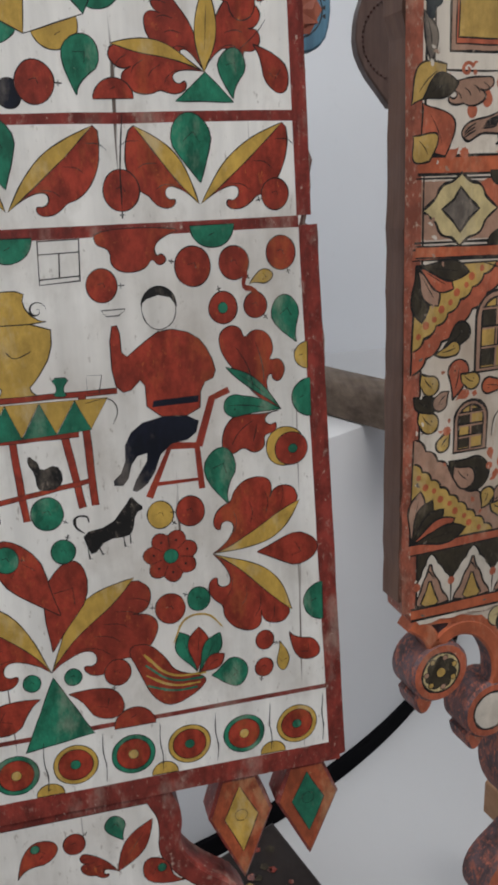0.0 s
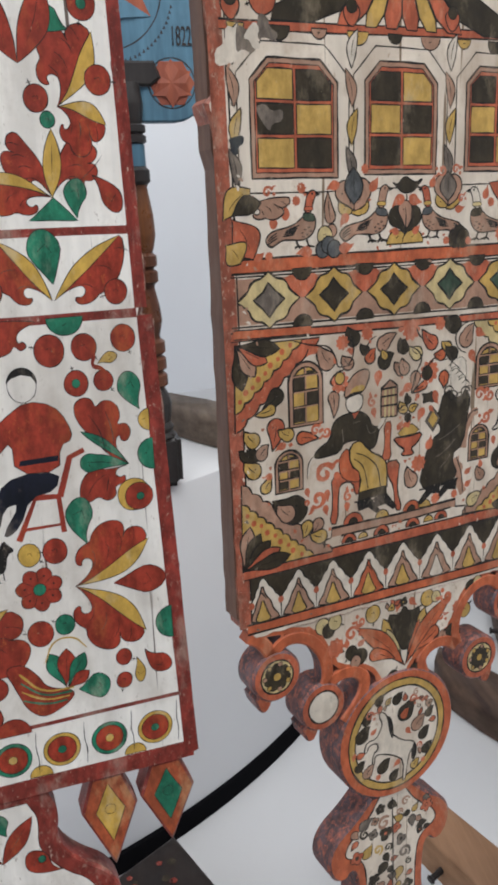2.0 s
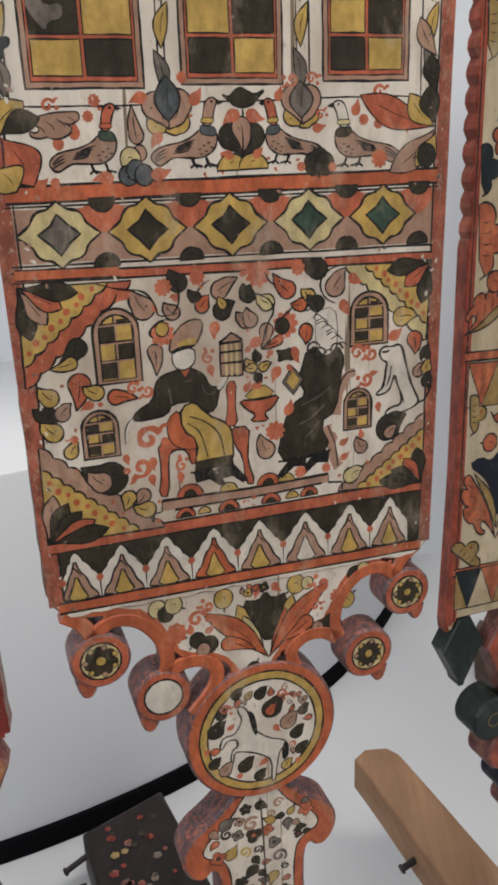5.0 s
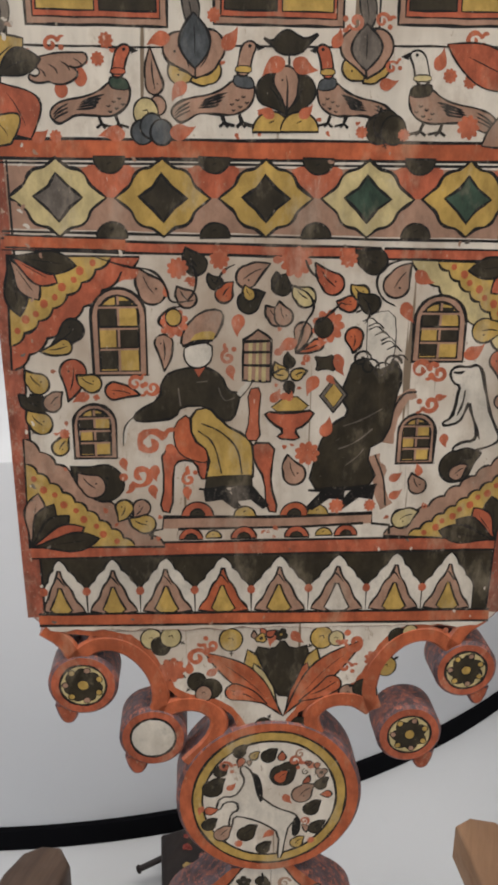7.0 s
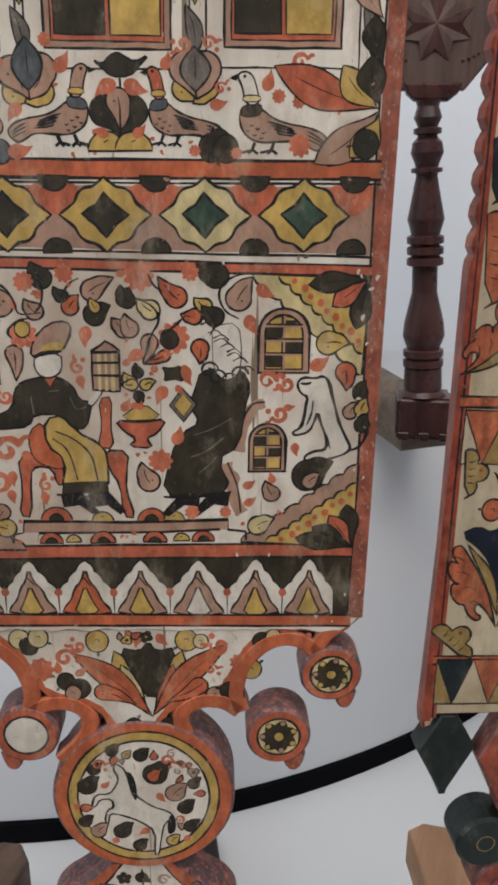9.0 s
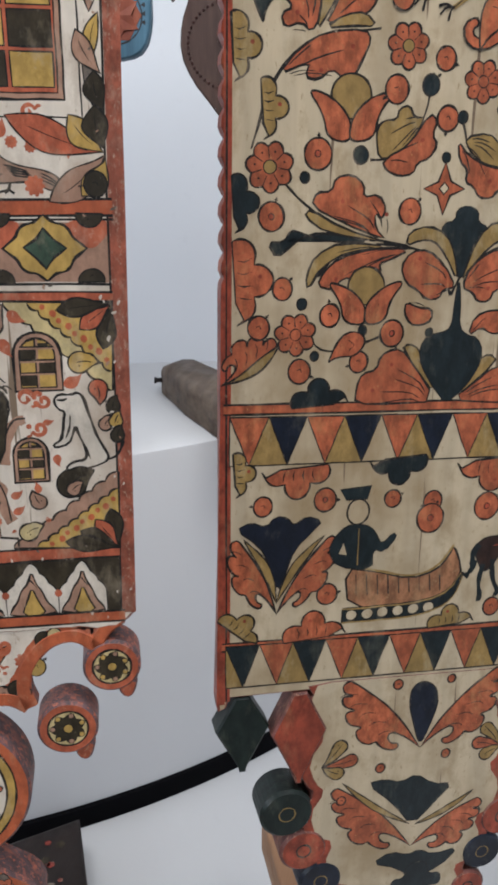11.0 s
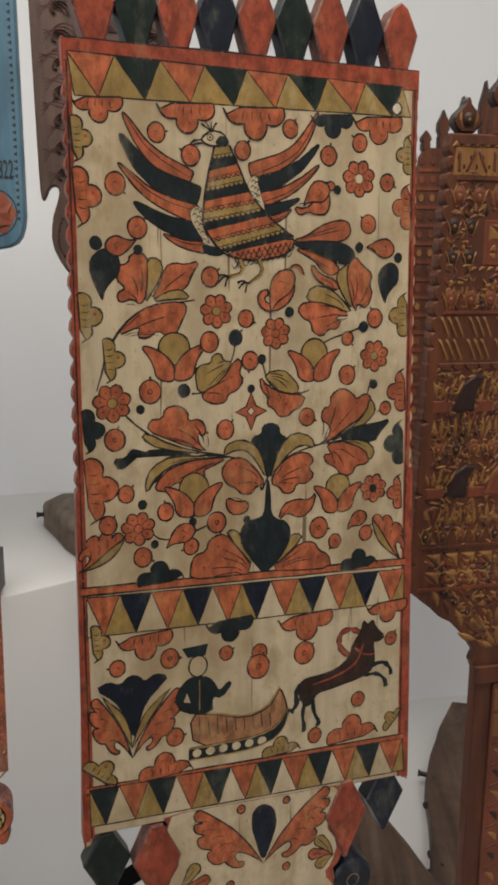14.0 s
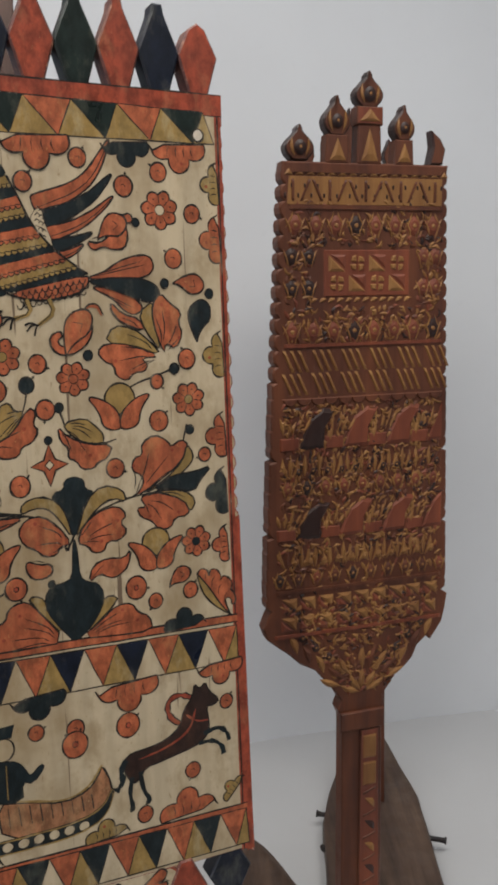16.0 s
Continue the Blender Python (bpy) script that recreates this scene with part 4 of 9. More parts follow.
# cockerel
k = Brush("painted_bird", B)
k.fill(rounded([(-88.5, -201.5), (-77.8, -200.5), (-69.7, -209.9), (-66.2, -218.1), (-49.3, -222.8), (-55.9, -230.8), (-68.8, -236.6), (-77.9, -229.6), (-82.3, -216.6)], 2), "w_red", 0.5)
for i in range(4):
    k.line(flowing([along((-80.1, -206.6), (-79.6, -223.1), i / 3), along((-69.1, -220.6), (-66.3, -228.7), i / 3), along((-51.2, -220.9), (-55.8, -227.7), i / 3)], 2), 1.4, "w_green" if i % 2 else "w_yellow")
k.done()
for p, q, w, col in (((-55.3, -220.1), (-62.6, -197.8), 10, "w_green"), ((-55.3, -220.1), (-53.2, -196.5), 10, "w_red"), ((-54.7, -220.2), (-43.1, -201.2), 9, "w_green"), ((-54.8, -220.8), (-41.5, -212.9), 8, "w_red")):
    blade_leaf(B, p, q, w, 0, col, blunt=1.5)
stroke(B, [(-65.7, -203.2), (-60.2, -190.0), (-47.9, -190.0), (-41.5, -198.5)], 1.0, "w_yellow")
# roundels of the lowest band
for i in range(8):
    u = (-6.4, -250.0)[0] - 27.6 * i
    spot(B, (u, -258.5), 8.2, "w_red", "w_yellow" if i % 2 else "w_green", 0.3, "w_green" if i % 2 else "w_yellow", name="painted_roundel", squash=1.0)
    stroke(B, [(u + 14, -244), (u + 13, -255), (u + 14.5, -262), (u + 13.5, -271)], 0.6)
    if i % 2 == 0:
        half_spot(B, (u - 13, -272.5), 6.5, "w_yellow", 90)
# stem ornaments
N = neck
comma(N, (-101.4, -299.1), 15, 10, -85, "w_green", name="painted_drop")
blade_leaf(N, (-102.2, -324.1), (-83.0, -297.0), 11, 0, "w_red")
frond(N, (-101.6, -324.3), (-117.6, -310.0), 10, 1, "w_red", 2)
spot(N, (-121.9, -302.9), 5.5, "w_red")
for s, c in ((1, (-141.6, -305.5)), (-1, (-81.3, -331.4))):
    comma(N, c, 24, 13, 200 if s > 0 else -60, "w_red", 0.8)
    spot(N, (c[0] + 1, c[1] + 4), 2.2, "w_green")
for i in range(7):
    spot(N, (W_MID, -395 - 60 * i), 7, "w_red", "w_green")
    comma(N, (W_MID + 9, -425 - 60 * i), 18, 8, 60, "w_green")
    comma(N, (W_MID - 9, -425 - 60 * i), 18, 8, 120, "w_red")
base_w = part("foot_board", box(-0.175, -0.075, 0.0, 0.03, -0.897, -0.86, 0.004), "black_plank", white)


# ---- the distaff with windows and a seated pair ----
INK_WIDTH["k"] = 1.6
middle = thing("painted_distaff", board_pose(0.2, 0.4206, 1.5, 21.18, -0.11),
               "old painted distaff with windows, birds and two seated figures", "distaff", "distaffs on display")
M_MID = -19.5


def middle_outline():
    return [(-134, -207), (-126, -216), (-100, -216), (60, -218), (88, -220), (98, -211), (99, -100), (100, 0), (103, 90), (107, 250), (-143, 250), (-140, 140), (-139, 118), (-134, 103), (-141, 90), (-137, 70), (-135, 40), (-134, 0), (-135, -100), (-136, -190)]


blade = part("blade", slab(dense(middle_outline(), 4), 17, 1.8, jag=2.0), ["m_ground", "m_border"], middle)
B = blade
# worn wooden side of the blade shows bare along its chipped edge
side = []
for i in range(46):
    v = -200 + 9.6 * i
    side.append((v, 1.3 * noise.noise((0, v * 0.08, 4))))
bm = bmesh.new()
for i in range(0, 45):
    (v0, d0), (v1, d1) = side[i], side[i + 1]
    u = lambda v: -136.5 - (2.5 if v > 60 else 0) - max(0, v - 60) * 0.02
    a = [bm.verts.new(((u(v) + d) * MM, y * MM, v * MM)) for v, d in ((v0, d0), (v1, d1)) for y in (2.6 + d0, 17.5)]
    c = [bm.verts.new(((u(v) + 6) * MM, y * MM, v * MM)) for v in (v0, v1) for y in (2.6 + d0, 17.5)]
    for f in ((a[0], a[1], a[3], a[2]), (c[0], c[2], c[3], c[1]), (a[0], a[2], c[2], c[0]), (a[1], c[1], c[3], a[3])):
        bm.faces.new(f)
part("worn_edge", bm, "blade_edge_wood", middle, "bare worn wooden edge")

# borders and bars
bar(B, "painted_border", (-137, 248), (-131.5, -206), 8.5, "m_border", 0)
stroke(B, [(-132.6, 240), (-129, 100), (-128.6, 0), (-127.6, -204)], 0.8, taper=False)
bar(B, "painted_border", (102, 248), (95, -210), 8.0, "m_border", 0)
stroke(B, [(98, 240), (94, 50), (93, -100), (91, -208)], 0.8, taper=False)
bar(B, "painted_bar", (-131.9, 8.4), (96.2, 8.4), 7.6, "m_orange", 0.9)
stroke(B, [along((-132.6, 2.9), (96.4, 2.8), i / 10) for i in range(11)], 0.7, taper=False, cut=0)
bar(B, "painted_bar", (-133.6, -29.3), (94.3, -34.3), 4.6, "m_red", 0.8)
bar(B, "painted_bar", (-132.1, -28.1), (-82.2, -29.5), 5.0, "m_orange", 0.6, 0.05)
stroke(B, [along((-132.9, -24.1), (94.1, -28.1), i / 10) for i in range(11)], 0.9, taper=False, cut=0)
bar(B, "painted_bar", (-131.6, -170.8), (91.7, -171.4), 7.2, "m_red", 0.9)
bar(B, "painted_bar", (-130.6, -207.6), (93.0, -211.6), 6.4, "m_orange", 0.9)

# the gable above the windows
bar(B, "painted_bar", (-133.3, 127.6), (71.6, 133.2), 4.6, "m_red", 0.7)
for flip in (False, True):
    f = (lambda p: mirror(p, M_MID)) if flip else (lambda p: p)
    for a, b, col in ((-96, -48, "m_olive"), (-48, -28, "m_red"), (-28, -14, "m_yellow"), (-14, 0, "m_red")):
        Brush("painted_gable_stripe", B).fill(rounded([f((M_MID + a, 131.5)), f((M_MID + b, 131.5)), f((M_MID + b * 0.42, 160)), f((M_MID + b * 0.2, 185)), f((M_MID + a * 0.2, 185)), f((M_MID + a * 0.42, 158))], 1), col, 0.7).done()
    spot(B, f((-108, 142)), 8, "m_red")
    spot(B, f((-100, 155)), 7, "m_mauve")
    comma(B, f((-112, 160)), 22, 11, 60, "m_olive")
    comma(B, f((-95, 176)), 20, 10, 120, "m_red")
    for i in range(5):
        comma(B, f((-115 + 14 * i, 195 + 8 * (i % 2))), 14, 8, 40 + 60 * i, ("m_mauve", "m_red", "m_yellow", "m_olive", "m_blush")[i])
    comma(B, f((-60, 168)), 20, 11, 200, "m_mauve")
bar(B, "painted_bar", (-138, 222), (100, 222), 5, "m_red", 0.7)
for i in range(9):
    half_spot(B, (-124 + 25 * i, 129), 5 + 2 * (i % 2), ("m_yellow", "m_olive", "m_mauve")[i % 3], -90)


def casement(x0, x1, z0, z1, first):
    """A painted window: frame with cut corners and a chequer of dark and yellow panes."""
    k = Brush("painted_window", B, 0.1)
    cut = (x1 - x0) * 0.2
    ring = lambda d: [(x0 + d, z0 + d), (x1 - d, z0 + d), (x1 - d, z1 - cut - d * 0.4), (x1 - cut - d * 0.4, z1 - d), (x0 + cut + d * 0.4, z1 - d), (x0 + d, z1 - cut - d * 0.4)]
    k.fill(dense(ring(-7.5), 5), "m_ground", 0.6)
    k.fill(dense(ring(0), 5), "m_mauve", 0.8)
    k.fill(dense(ring(2.8), 5), "m_red", 0.5)
    k.done()
    k = Brush("painted_panes", B, 0.3)
    e = 4.2
    xm = x0 + (x1 - x0) * 0.5
    for row in range(3):
        za, zb = z0 + e + (z1 - z0 - 2 * e) * row / 3, z0 + e + (z1 - z0 - 2 * e) * (row + 1) / 3
        for col in range(2):
            xa, xb = (x0 + e, xm - 1) if col == 0 else (xm + 1, x1 - e)
            p = [(xa, za + 1), (xb, za + 1), (xb, zb - 1), (xa, zb - 1)]
            if row == 2:
                c = (xb - xa) * 0.3
                p = [(xa, za + 1), (xb, za + 1), (xb, zb - 1), (xa + c, zb - 1), (xa, zb - 1 - c)] if col == 0 else [(xa, za + 1), (xb, za + 1), (xb, zb - 1 - c), (xb - c, zb - 1), (xa, zb - 1)]
            k.fill(dense(p, 6), "m_yellow" if (row + col) % 2 == first else "m_olive", 0.6)
    k.done()


for p, q, first in (((-117.2, 53.8), (-62.7, 113.8), 0), ((-44.5, 54.9), (6.9, 114.9), 1), ((28.7, 56.0), (76.8, 115.1), 1)):
    casement(p[0], q[0], p[1], q[1], first)
for c in ((-53.3, 90.4), (16.7, 91.6), (-126.4, 89.0), (89.7, 92.9)):
    for j in range(4):
        blade_leaf(B, (c[0], c[1] - 40 + 20 * j), (c[0] + (4 if j % 2 else -4), c[1] - 20 + 20 * j), 6.5, 2 if j % 2 else -2, ("m_grey", "m_yellow", "m_mauve", "m_white")[j])
    k = Brush("painted_heart", B)
    k.fill(turned(rounded([(0, -0.7), (-0.6, 0.1), (-0.4, 0.6), (0, 0.4), (0.4, 0.6), (0.6, 0.1)], 2), (c[0], c[1] + 46), 10), "m_red", 0.6).disc((c[0], c[1] + 51), 3.5, "m_olive", 0.4).done()


def pheasant(p, q, body, neck_col, head, collar):
    """A long-tailed bird in profile; p is the low corner at its tail, q the high corner at its beak."""
    t = lambda pts_: [(p[0] + (q[0] - p[0]) * x, p[1] + (q[1] - p[1]) * y) for x, y in pts_]
    bird = Brush("painted_bird", B, 0.1)
    bird.fill(t(rounded([(0.0, 0.12), (0.06, 0.24), (0.2, 0.31), (0.42, 0.35), (0.58, 0.43), (0.68, 0.54), (0.9, 0.52), (0.9, 0.34), (0.84, 0.2), (0.7, 0.11), (0.5, 0.12), (0.3, 0.13), (0.2, 0.05), (0.1, 0.0)], 2)), body, 0.65)
    bird.fill(t(rounded([(0.67, 0.5), (0.69, 0.6), (0.85, 0.58), (0.9, 0.5), (0.88, 0.43), (0.72, 0.44)], 1)), collar, 0.4)
    bird.fill(t(rounded([(0.70, 0.58), (0.73, 0.8), (0.77, 0.95), (0.86, 1.0), (0.93, 0.94), (0.87, 0.80), (0.84, 0.58)], 2)), head, 0.6)
    bird.fill(t([(0.92, 0.96), (1.0, 0.91), (0.93, 0.88)]), "ink", 0.3)
    bird.disc(t([(0.85, 0.93)])[0], 0.7, "ink", 0, n=8)
    bird.fill(t(rounded([(0.69, 0.62), (0.70, 0.70), (0.86, 0.70), (0.87, 0.62)], 1)), neck_col, 0.35)
    for i in range(4):
        bird.line(t(flowing([(0.62 - 0.03 * i, 0.38 - 0.045 * i), (0.48, 0.33 - 0.04 * i), (0.36 - 0.02 * i, 0.28 - 0.03 * i)], 1)), 0.7, taper=True)
    for x, y in ((0.72, 0.3), (0.78, 0.34), (0.75, 0.22), (0.82, 0.27), (0.66, 0.25), (0.68, 0.18)):
        bird.line(t([(x - 0.02, y), (x, y - 0.02), (x + 0.02, y)]), 0.45)
    for i in range(3):
        bird.line(t(flowing([(0.22, 0.26 - 0.05 * i), (0.12, 0.2 - 0.045 * i), (0.05, 0.12 - 0.03 * i)], 1)), 0.5, taper=True)
    for x in (0.55, 0.74):
        bird.line(t([(x, 0.12), (x + 0.03, 0.02), (x + 0.02, 0.0)]), 1.0)
        for d in (-0.05, 0.05, 0.12):
            bird.line(t([(x + 0.025, 0.02), (x + 0.02 + d, -0.04 + 0.02 * abs(d) * 10)]), 0.8)
    bird.done()


pheasant((-110.6, 17.4), (-74.5, 47.8), "m_mauve", "m_red", "m_red", "m_green")
pheasant((-62.4, 18.3), (-24.5, 49.6), "m_mauve", "m_yellow", "m_mauve", "m_slate")
pheasant((28.7, 18.5), (-6.3, 48.7), "m_mauve", "m_yellow", "m_red", "m_slate")
pheasant((73, 15.8), (30.7, 47.4), "m_mauve", "m_cream", "m_white", "m_olive")


def sprig(base, top, lobes, feet, core, side_col="m_mauve", foot_col="m_yellow"):
    """A sprig: a pointed core between two round lobes over two smaller ones."""
    for i, q in enumerate(feet):
        curl_leaf(B, q, 4.9, base, foot_col, 0.6)
    for i, q in enumerate(lobes):
        curl_leaf(B, q, 6.4, base, side_col, 0.65, layer=0.1)
    blade_leaf(B, along(base, top, 0.15), top, 12.5, 0, core, line=0.65, layer=0.25)


sprig((-52, 35.3), (-52.4, 58.9), ((-58.2, 45.9), (-46.5, 46.8)), ((-57.8, 37.9), (-46.6, 38.3)), "m_slate")
sprig((17, 36.2), (16.3, 56), ((12.3, 48), (20.9, 48.1)), ((12, 40.2), (21.5, 40.6)), "m_grey")
shape(B, "painted_bud", [(-25.7, 51), (-21.3, 49.1), (-18.4, 52.5), (-15.3, 54.1), (-12.1, 52.2), (-8.1, 50), (-2, 53.1), (-6.3, 48.7), (-10.2, 44.5), (-18.3, 44.4), (-21.6, 48)], "m_olive", 0.6, 1)
stroke(B, [(-14.6, 44.1), (-14.4, 41.2), (-14.8, 37.1)], 0.6)
for p in ((-21.5, 31.3), (-9.7, 31.4)):
    curl_leaf(B, p, 6.2, (-15.1, 21.9), "m_olive", 0.6)
curl_leaf(B, (-15.6, 35.1), 5.2, (-15.1, 23.3), "m_mauve", 0.6, layer=0.15)
stroke(B, [(-15, 34.4), (-15, 14.9)], 0.7)
for p in ((-21.1, 15.5), (-9.7, 15.6)):
    half_spot(B, p, 7.9, "m_yellow", 90)
curl_leaf(B, (-68.3, 33), 3.7, (-69.8, 46.8), "m_mauve", 0.6)
spot(B, (-67.1, 25.2), 3.4, "m_mauve", dot=False)
spot(B, (-72, 22.7), 5.0, "m_cream")
for p in ((-73.5, 15), (-69.8, 17.4), (-66, 15)):
    spot(B, p, 4.5, "m_slate", dot=False)
for p in ((23, 17), (26.2, 18.9), (29.4, 16.8)):
    spot(B, p, 5.2, "m_olive", dot=False)
for p, r, kind, ang in (((-86.8, 48.5), 3.0, 2, 0), ((-90.4, 41.8), 2.8, 2, 1), ((-97, 36), 3.4, 0, 80), ((-105.1, 31.6), 3.4, 0, 90), ((-108.2, 46.8), 3.2, 1, 20), ((-66.5, 49.5), 3.7, 0, 185), ((-59.1, 30.8), 3.4, 0, 220), ((-85.8, 14.7), 4.1, 0, 170), ((-57.3, 15.1), 4.1, 0, 0),
                        ((-37.4, 49.6), 3.7, 0, 40), ((-108.2, 13.2), 2.6, 2, 0), ((59.9, 50.9), 3.4, 1, 10), ((47.5, 43.6), 3.4, 0, 60), ((51.3, 37.7), 3.0, 2, 0), ((59.7, 35.6), 2.8, 2, 1), ((27.1, 40.6), 2.6, 1, 30), ((26.4, 34.1), 3.0, 0, 0), ((5.1, 50.6), 3.0, 0, 60), ((12, 56.9), 3.4, 1, 200),
                        ((22.2, 57.4), 3.0, 1, 0), ((60.6, 18.1), 4.9, 2, 0), ((-21.2, 40.3), 4.1, 0, 200), ((-8.2, 39.9), 4.1, 0, -30), ((33.8, 15.1), 2.6, 2, 0), ((16.1, 15.9), 2.6, 2, 0), ((-23.4, 23.2), 2.8, 0, 150), ((-6.8, 23.4), 2.8, 0, 30), ((-44.5, 58), 2.8, 2, 0), ((-114.2, 13.1), 3.0, 0, 20)):
    dab(B, p, r, kind, ang)
frond(B, (-122.6, 38.1), (-96.1, 44.0), 10, -1, "m_mauve", 2)
for a, b, w, col in (((-135.7, 32.4), (-118.8, 48.6), 14, "m_yellow"), ((-130.5, 34.7), (-112.2, 41.4), 10, "m_olive"), ((-130.6, 33.5), (-118.2, 12.2), 18, "m_red"), ((-134.8, 20.3), (-126.1, 10.1), 16, "m_yellow"), ((93.5, 33.1), (49.3, 49.5), 15, "m_red"), ((93.5, 33.1), (77.7, 50.0), 12, "m_yellow"), ((94.1, 34.5), (89.9, 54.0), 12, "m_olive"), ((94.2, 32.3), (66.9, 11.3), 14, "m_mauve"), ((94.3, 30.3), (82.1, 13.6), 12, "m_yellow"), ((93.8, 67.4), (83.2, 85.8), 9, "m_mauve"), ((94.5, 51.2), (90.4, 68.8), 10, "m_olive")):
    blade_leaf(B, a, b, w, 2, col, blunt=1.3)
spot(B, (88.8, 19.1), 5.5, "m_olive")


def blushes(seed, n, u0, u1, v0, v1, keep, r0=1.6, r1=3.4, cols=("m_blush",)):
    """Loose red dabs strewn between the motifs."""
    rng = random.Random(seed)
    for _ in range(n):
        u, v = rng.uniform(u0, u1), rng.uniform(v0, v1)
        if not keep(u, v):
            continue
        k = Brush("painted_dab", B, under=True)
        r = rng.uniform(r0, r1)
        k.fill(turned(rounded([(-1, 0), (-0.5, 0.7), (0.2, 0.35), (1, 0.8), (0.9, -0.1), (0.1, -0.6), (-0.6, -0.7)], 2), (u, v), r, rng.uniform(0, 360)), rng.choice(cols), 0)
        k.done()


blushes(1, 26, -124, 90, 14, 46, lambda u, v: True, 1.0, 1.8)

# lozenge band
for i in range(6):
    c = along((-109.0, -10.5), (63.2, -10.6), (i - (0 if i < 5 else 0)) / 4)
    if c[0] > 92:
        continue
    k = Brush("painted_lozenge", B, 0.05)
    big = []
    for j in range(64):
        t = 2 * math.pi * j / 64
        dia = 1 / (abs(math.cos(t)) / 19.8 + abs(math.sin(t)) / 15.6)
        bulge = 1 + 0.17 * math.sin(2 * t) ** 2 - 0.07 * abs(math.sin(4 * t)) ** 3
        big.append((c[0] + dia * bulge * math.cos(t), c[1] + dia * bulge * math.sin(t)))
    k.fill(big, ("m_cream", "m_yellow", "m_yellow", "m_cream", "m_yellow")[i], 0.9)
    k.fill(dense([(c[0] - 10, c[1] + 0.6), (c[0] - 4, c[1] + 4.4), (c[0] - 0.5, c[1] + 9.5), (c[0] + 4, c[1] + 4.6), (c[0] + 10, c[1]), (c[0] + 4.4, c[1] - 4), (c[0], c[1] - 9.6), (c[0] - 4.2, c[1] - 4.6)], 3), ("m_grey", "m_olive", "m_olive", "m_green", "m_green")[i], 0.9)
    k.done()
mb = Brush("painted_band", B, under=True)
mb.fill(dense([along((-129.7, 1.7), (94.7, 1.4), 0), along((-129.7, 1.7), (94.7, 1.4), 1), (94.1, -27.2), (-131.5, -22.9)], 8), "m_mauve", 0)
mb.done()
for i in range(6):
    s = (i - 0.5) / 4
    p = along((-109.0, -10.5), (63.2, -10.6), s)
    if -126 < p[0] < 90:
        half_spot(B, (p[0], p[1] + 16.2), 6.5, "m_olive", -90)
        half_spot(B, (p[0], p[1] - 16.2), 6.5, "m_olive", 90)
        tint = Brush("painted_dab", B, under=True)
        tint.h += 0.006
        tint.fill(rounded([(p[0] - 14, p[1] + 13), (p[0] + 13, p[1] + 14), (p[0] + 6, p[1] + 3), (p[0], p[1] - 1), (p[0] - 7, p[1] + 4)], 2), "m_red" if i in (2, 4) else "m_blush", 0).done()

# the room scene: stepped drapery and fans of leaves in its corners
def scalloped(a, b, n, side, deep):
    """A line from a to b cut into n round scallops."""
    ax = Vector((b[0] - a[0], b[1] - a[1]))
    nx = Vector((-ax.y, ax.x)).normalized() * side
    return [tuple(Vector(a) + ax * i / (n * 6) + nx * deep * abs(math.sin(math.pi * i / 6)) ** 0.8) for i in range(n * 6 + 1)]


def corner_fan(a, b, c, outer, inner, n, side, leaves):
    """Drapery across a corner: a outer strip, a dotted inner one, and a fan of leaves from the corner a."""
    for reach, col, deep in ((1.0, outer, 1.7), (0.78, inner, 1.5)):
        Brush("painted_corner", B, 0.02 if reach < 1 else 0.0).fill([a] + scalloped(along(a, b, reach), along(a, c, reach), n, side, deep), col, 0.8).done()
    for j in range(9):
        t = along(along(b, c, 0.08 + 0.105 * j), a, 0.30 + 0.03 * (j % 2))
        spot(B, t, 1.3 + 0.4 * (j % 2), "m_orange", dot=False, line=0, name="painted_dab", layer=0.1)
    for j, col in enumerate(leaves):
        t = along(b, c, 0.14 + 0.72 * j / (len(leaves) - 1))
        blade_leaf(B, along(a, t, 0.01), along(a, t, 0.60), 9.5, 0, col, blunt=1.6, layer=0.12, line=0.7)


corner_fan((-131.6, -34), (-133.6, -83.3), (-76.4, -34.4), "m_red", "m_yellow", 7, -1, ("m_olive", "m_mauve", "m_red", "m_olive"))
corner_fan((93.7, -37.3), (92.1, -81.8), (41.1, -35.6), "m_cream", "m_yellow", 8, 1, ("m_olive", "m_red", "m_olive"))
corner_fan((-132.3, -168.7), (-131, -115.1), (-68.9, -169.7), "m_mauve", "m_yellow", 9, 1, ("m_mauve", "m_olive", "m_olive", "m_red", "m_olive"))
corner_fan((92.1, -169.9), (92.9, -126.1), (36, -166.4), "m_mauve", "m_yellow", 8, -1, ("m_olive", "m_red", "m_olive", "m_olive"))
k = Brush("painted_step", B, 0.02)
k.fill(dense([(-69.2, -154.5), (30.3, -154.7), (30.1, -159.9), (-62.1, -160.4), (-69.7, -160.3)], 6), "m_mauve", 0)
k.done()
stroke(B, [(-75.2, -165.9), (-74.5, -161.4), (-70, -160.5), (-69.2, -154.5), (-44.4, -154.9), (-18.6, -155.3), (30, -154.5), (29.9, -159.9), (38.6, -160.9), (38.9, -165.5)], 1.0, cut=0, taper=False)
stroke(B, [(-62.4, -160.7), (-29.8, -160.7), (-3.7, -160.6), (26, -159.8)], 1.1, cut=0, taper=False)
stroke(B, [(-63.1, -165.5), (-62.4, -160.7)], 0.8, cut=0)
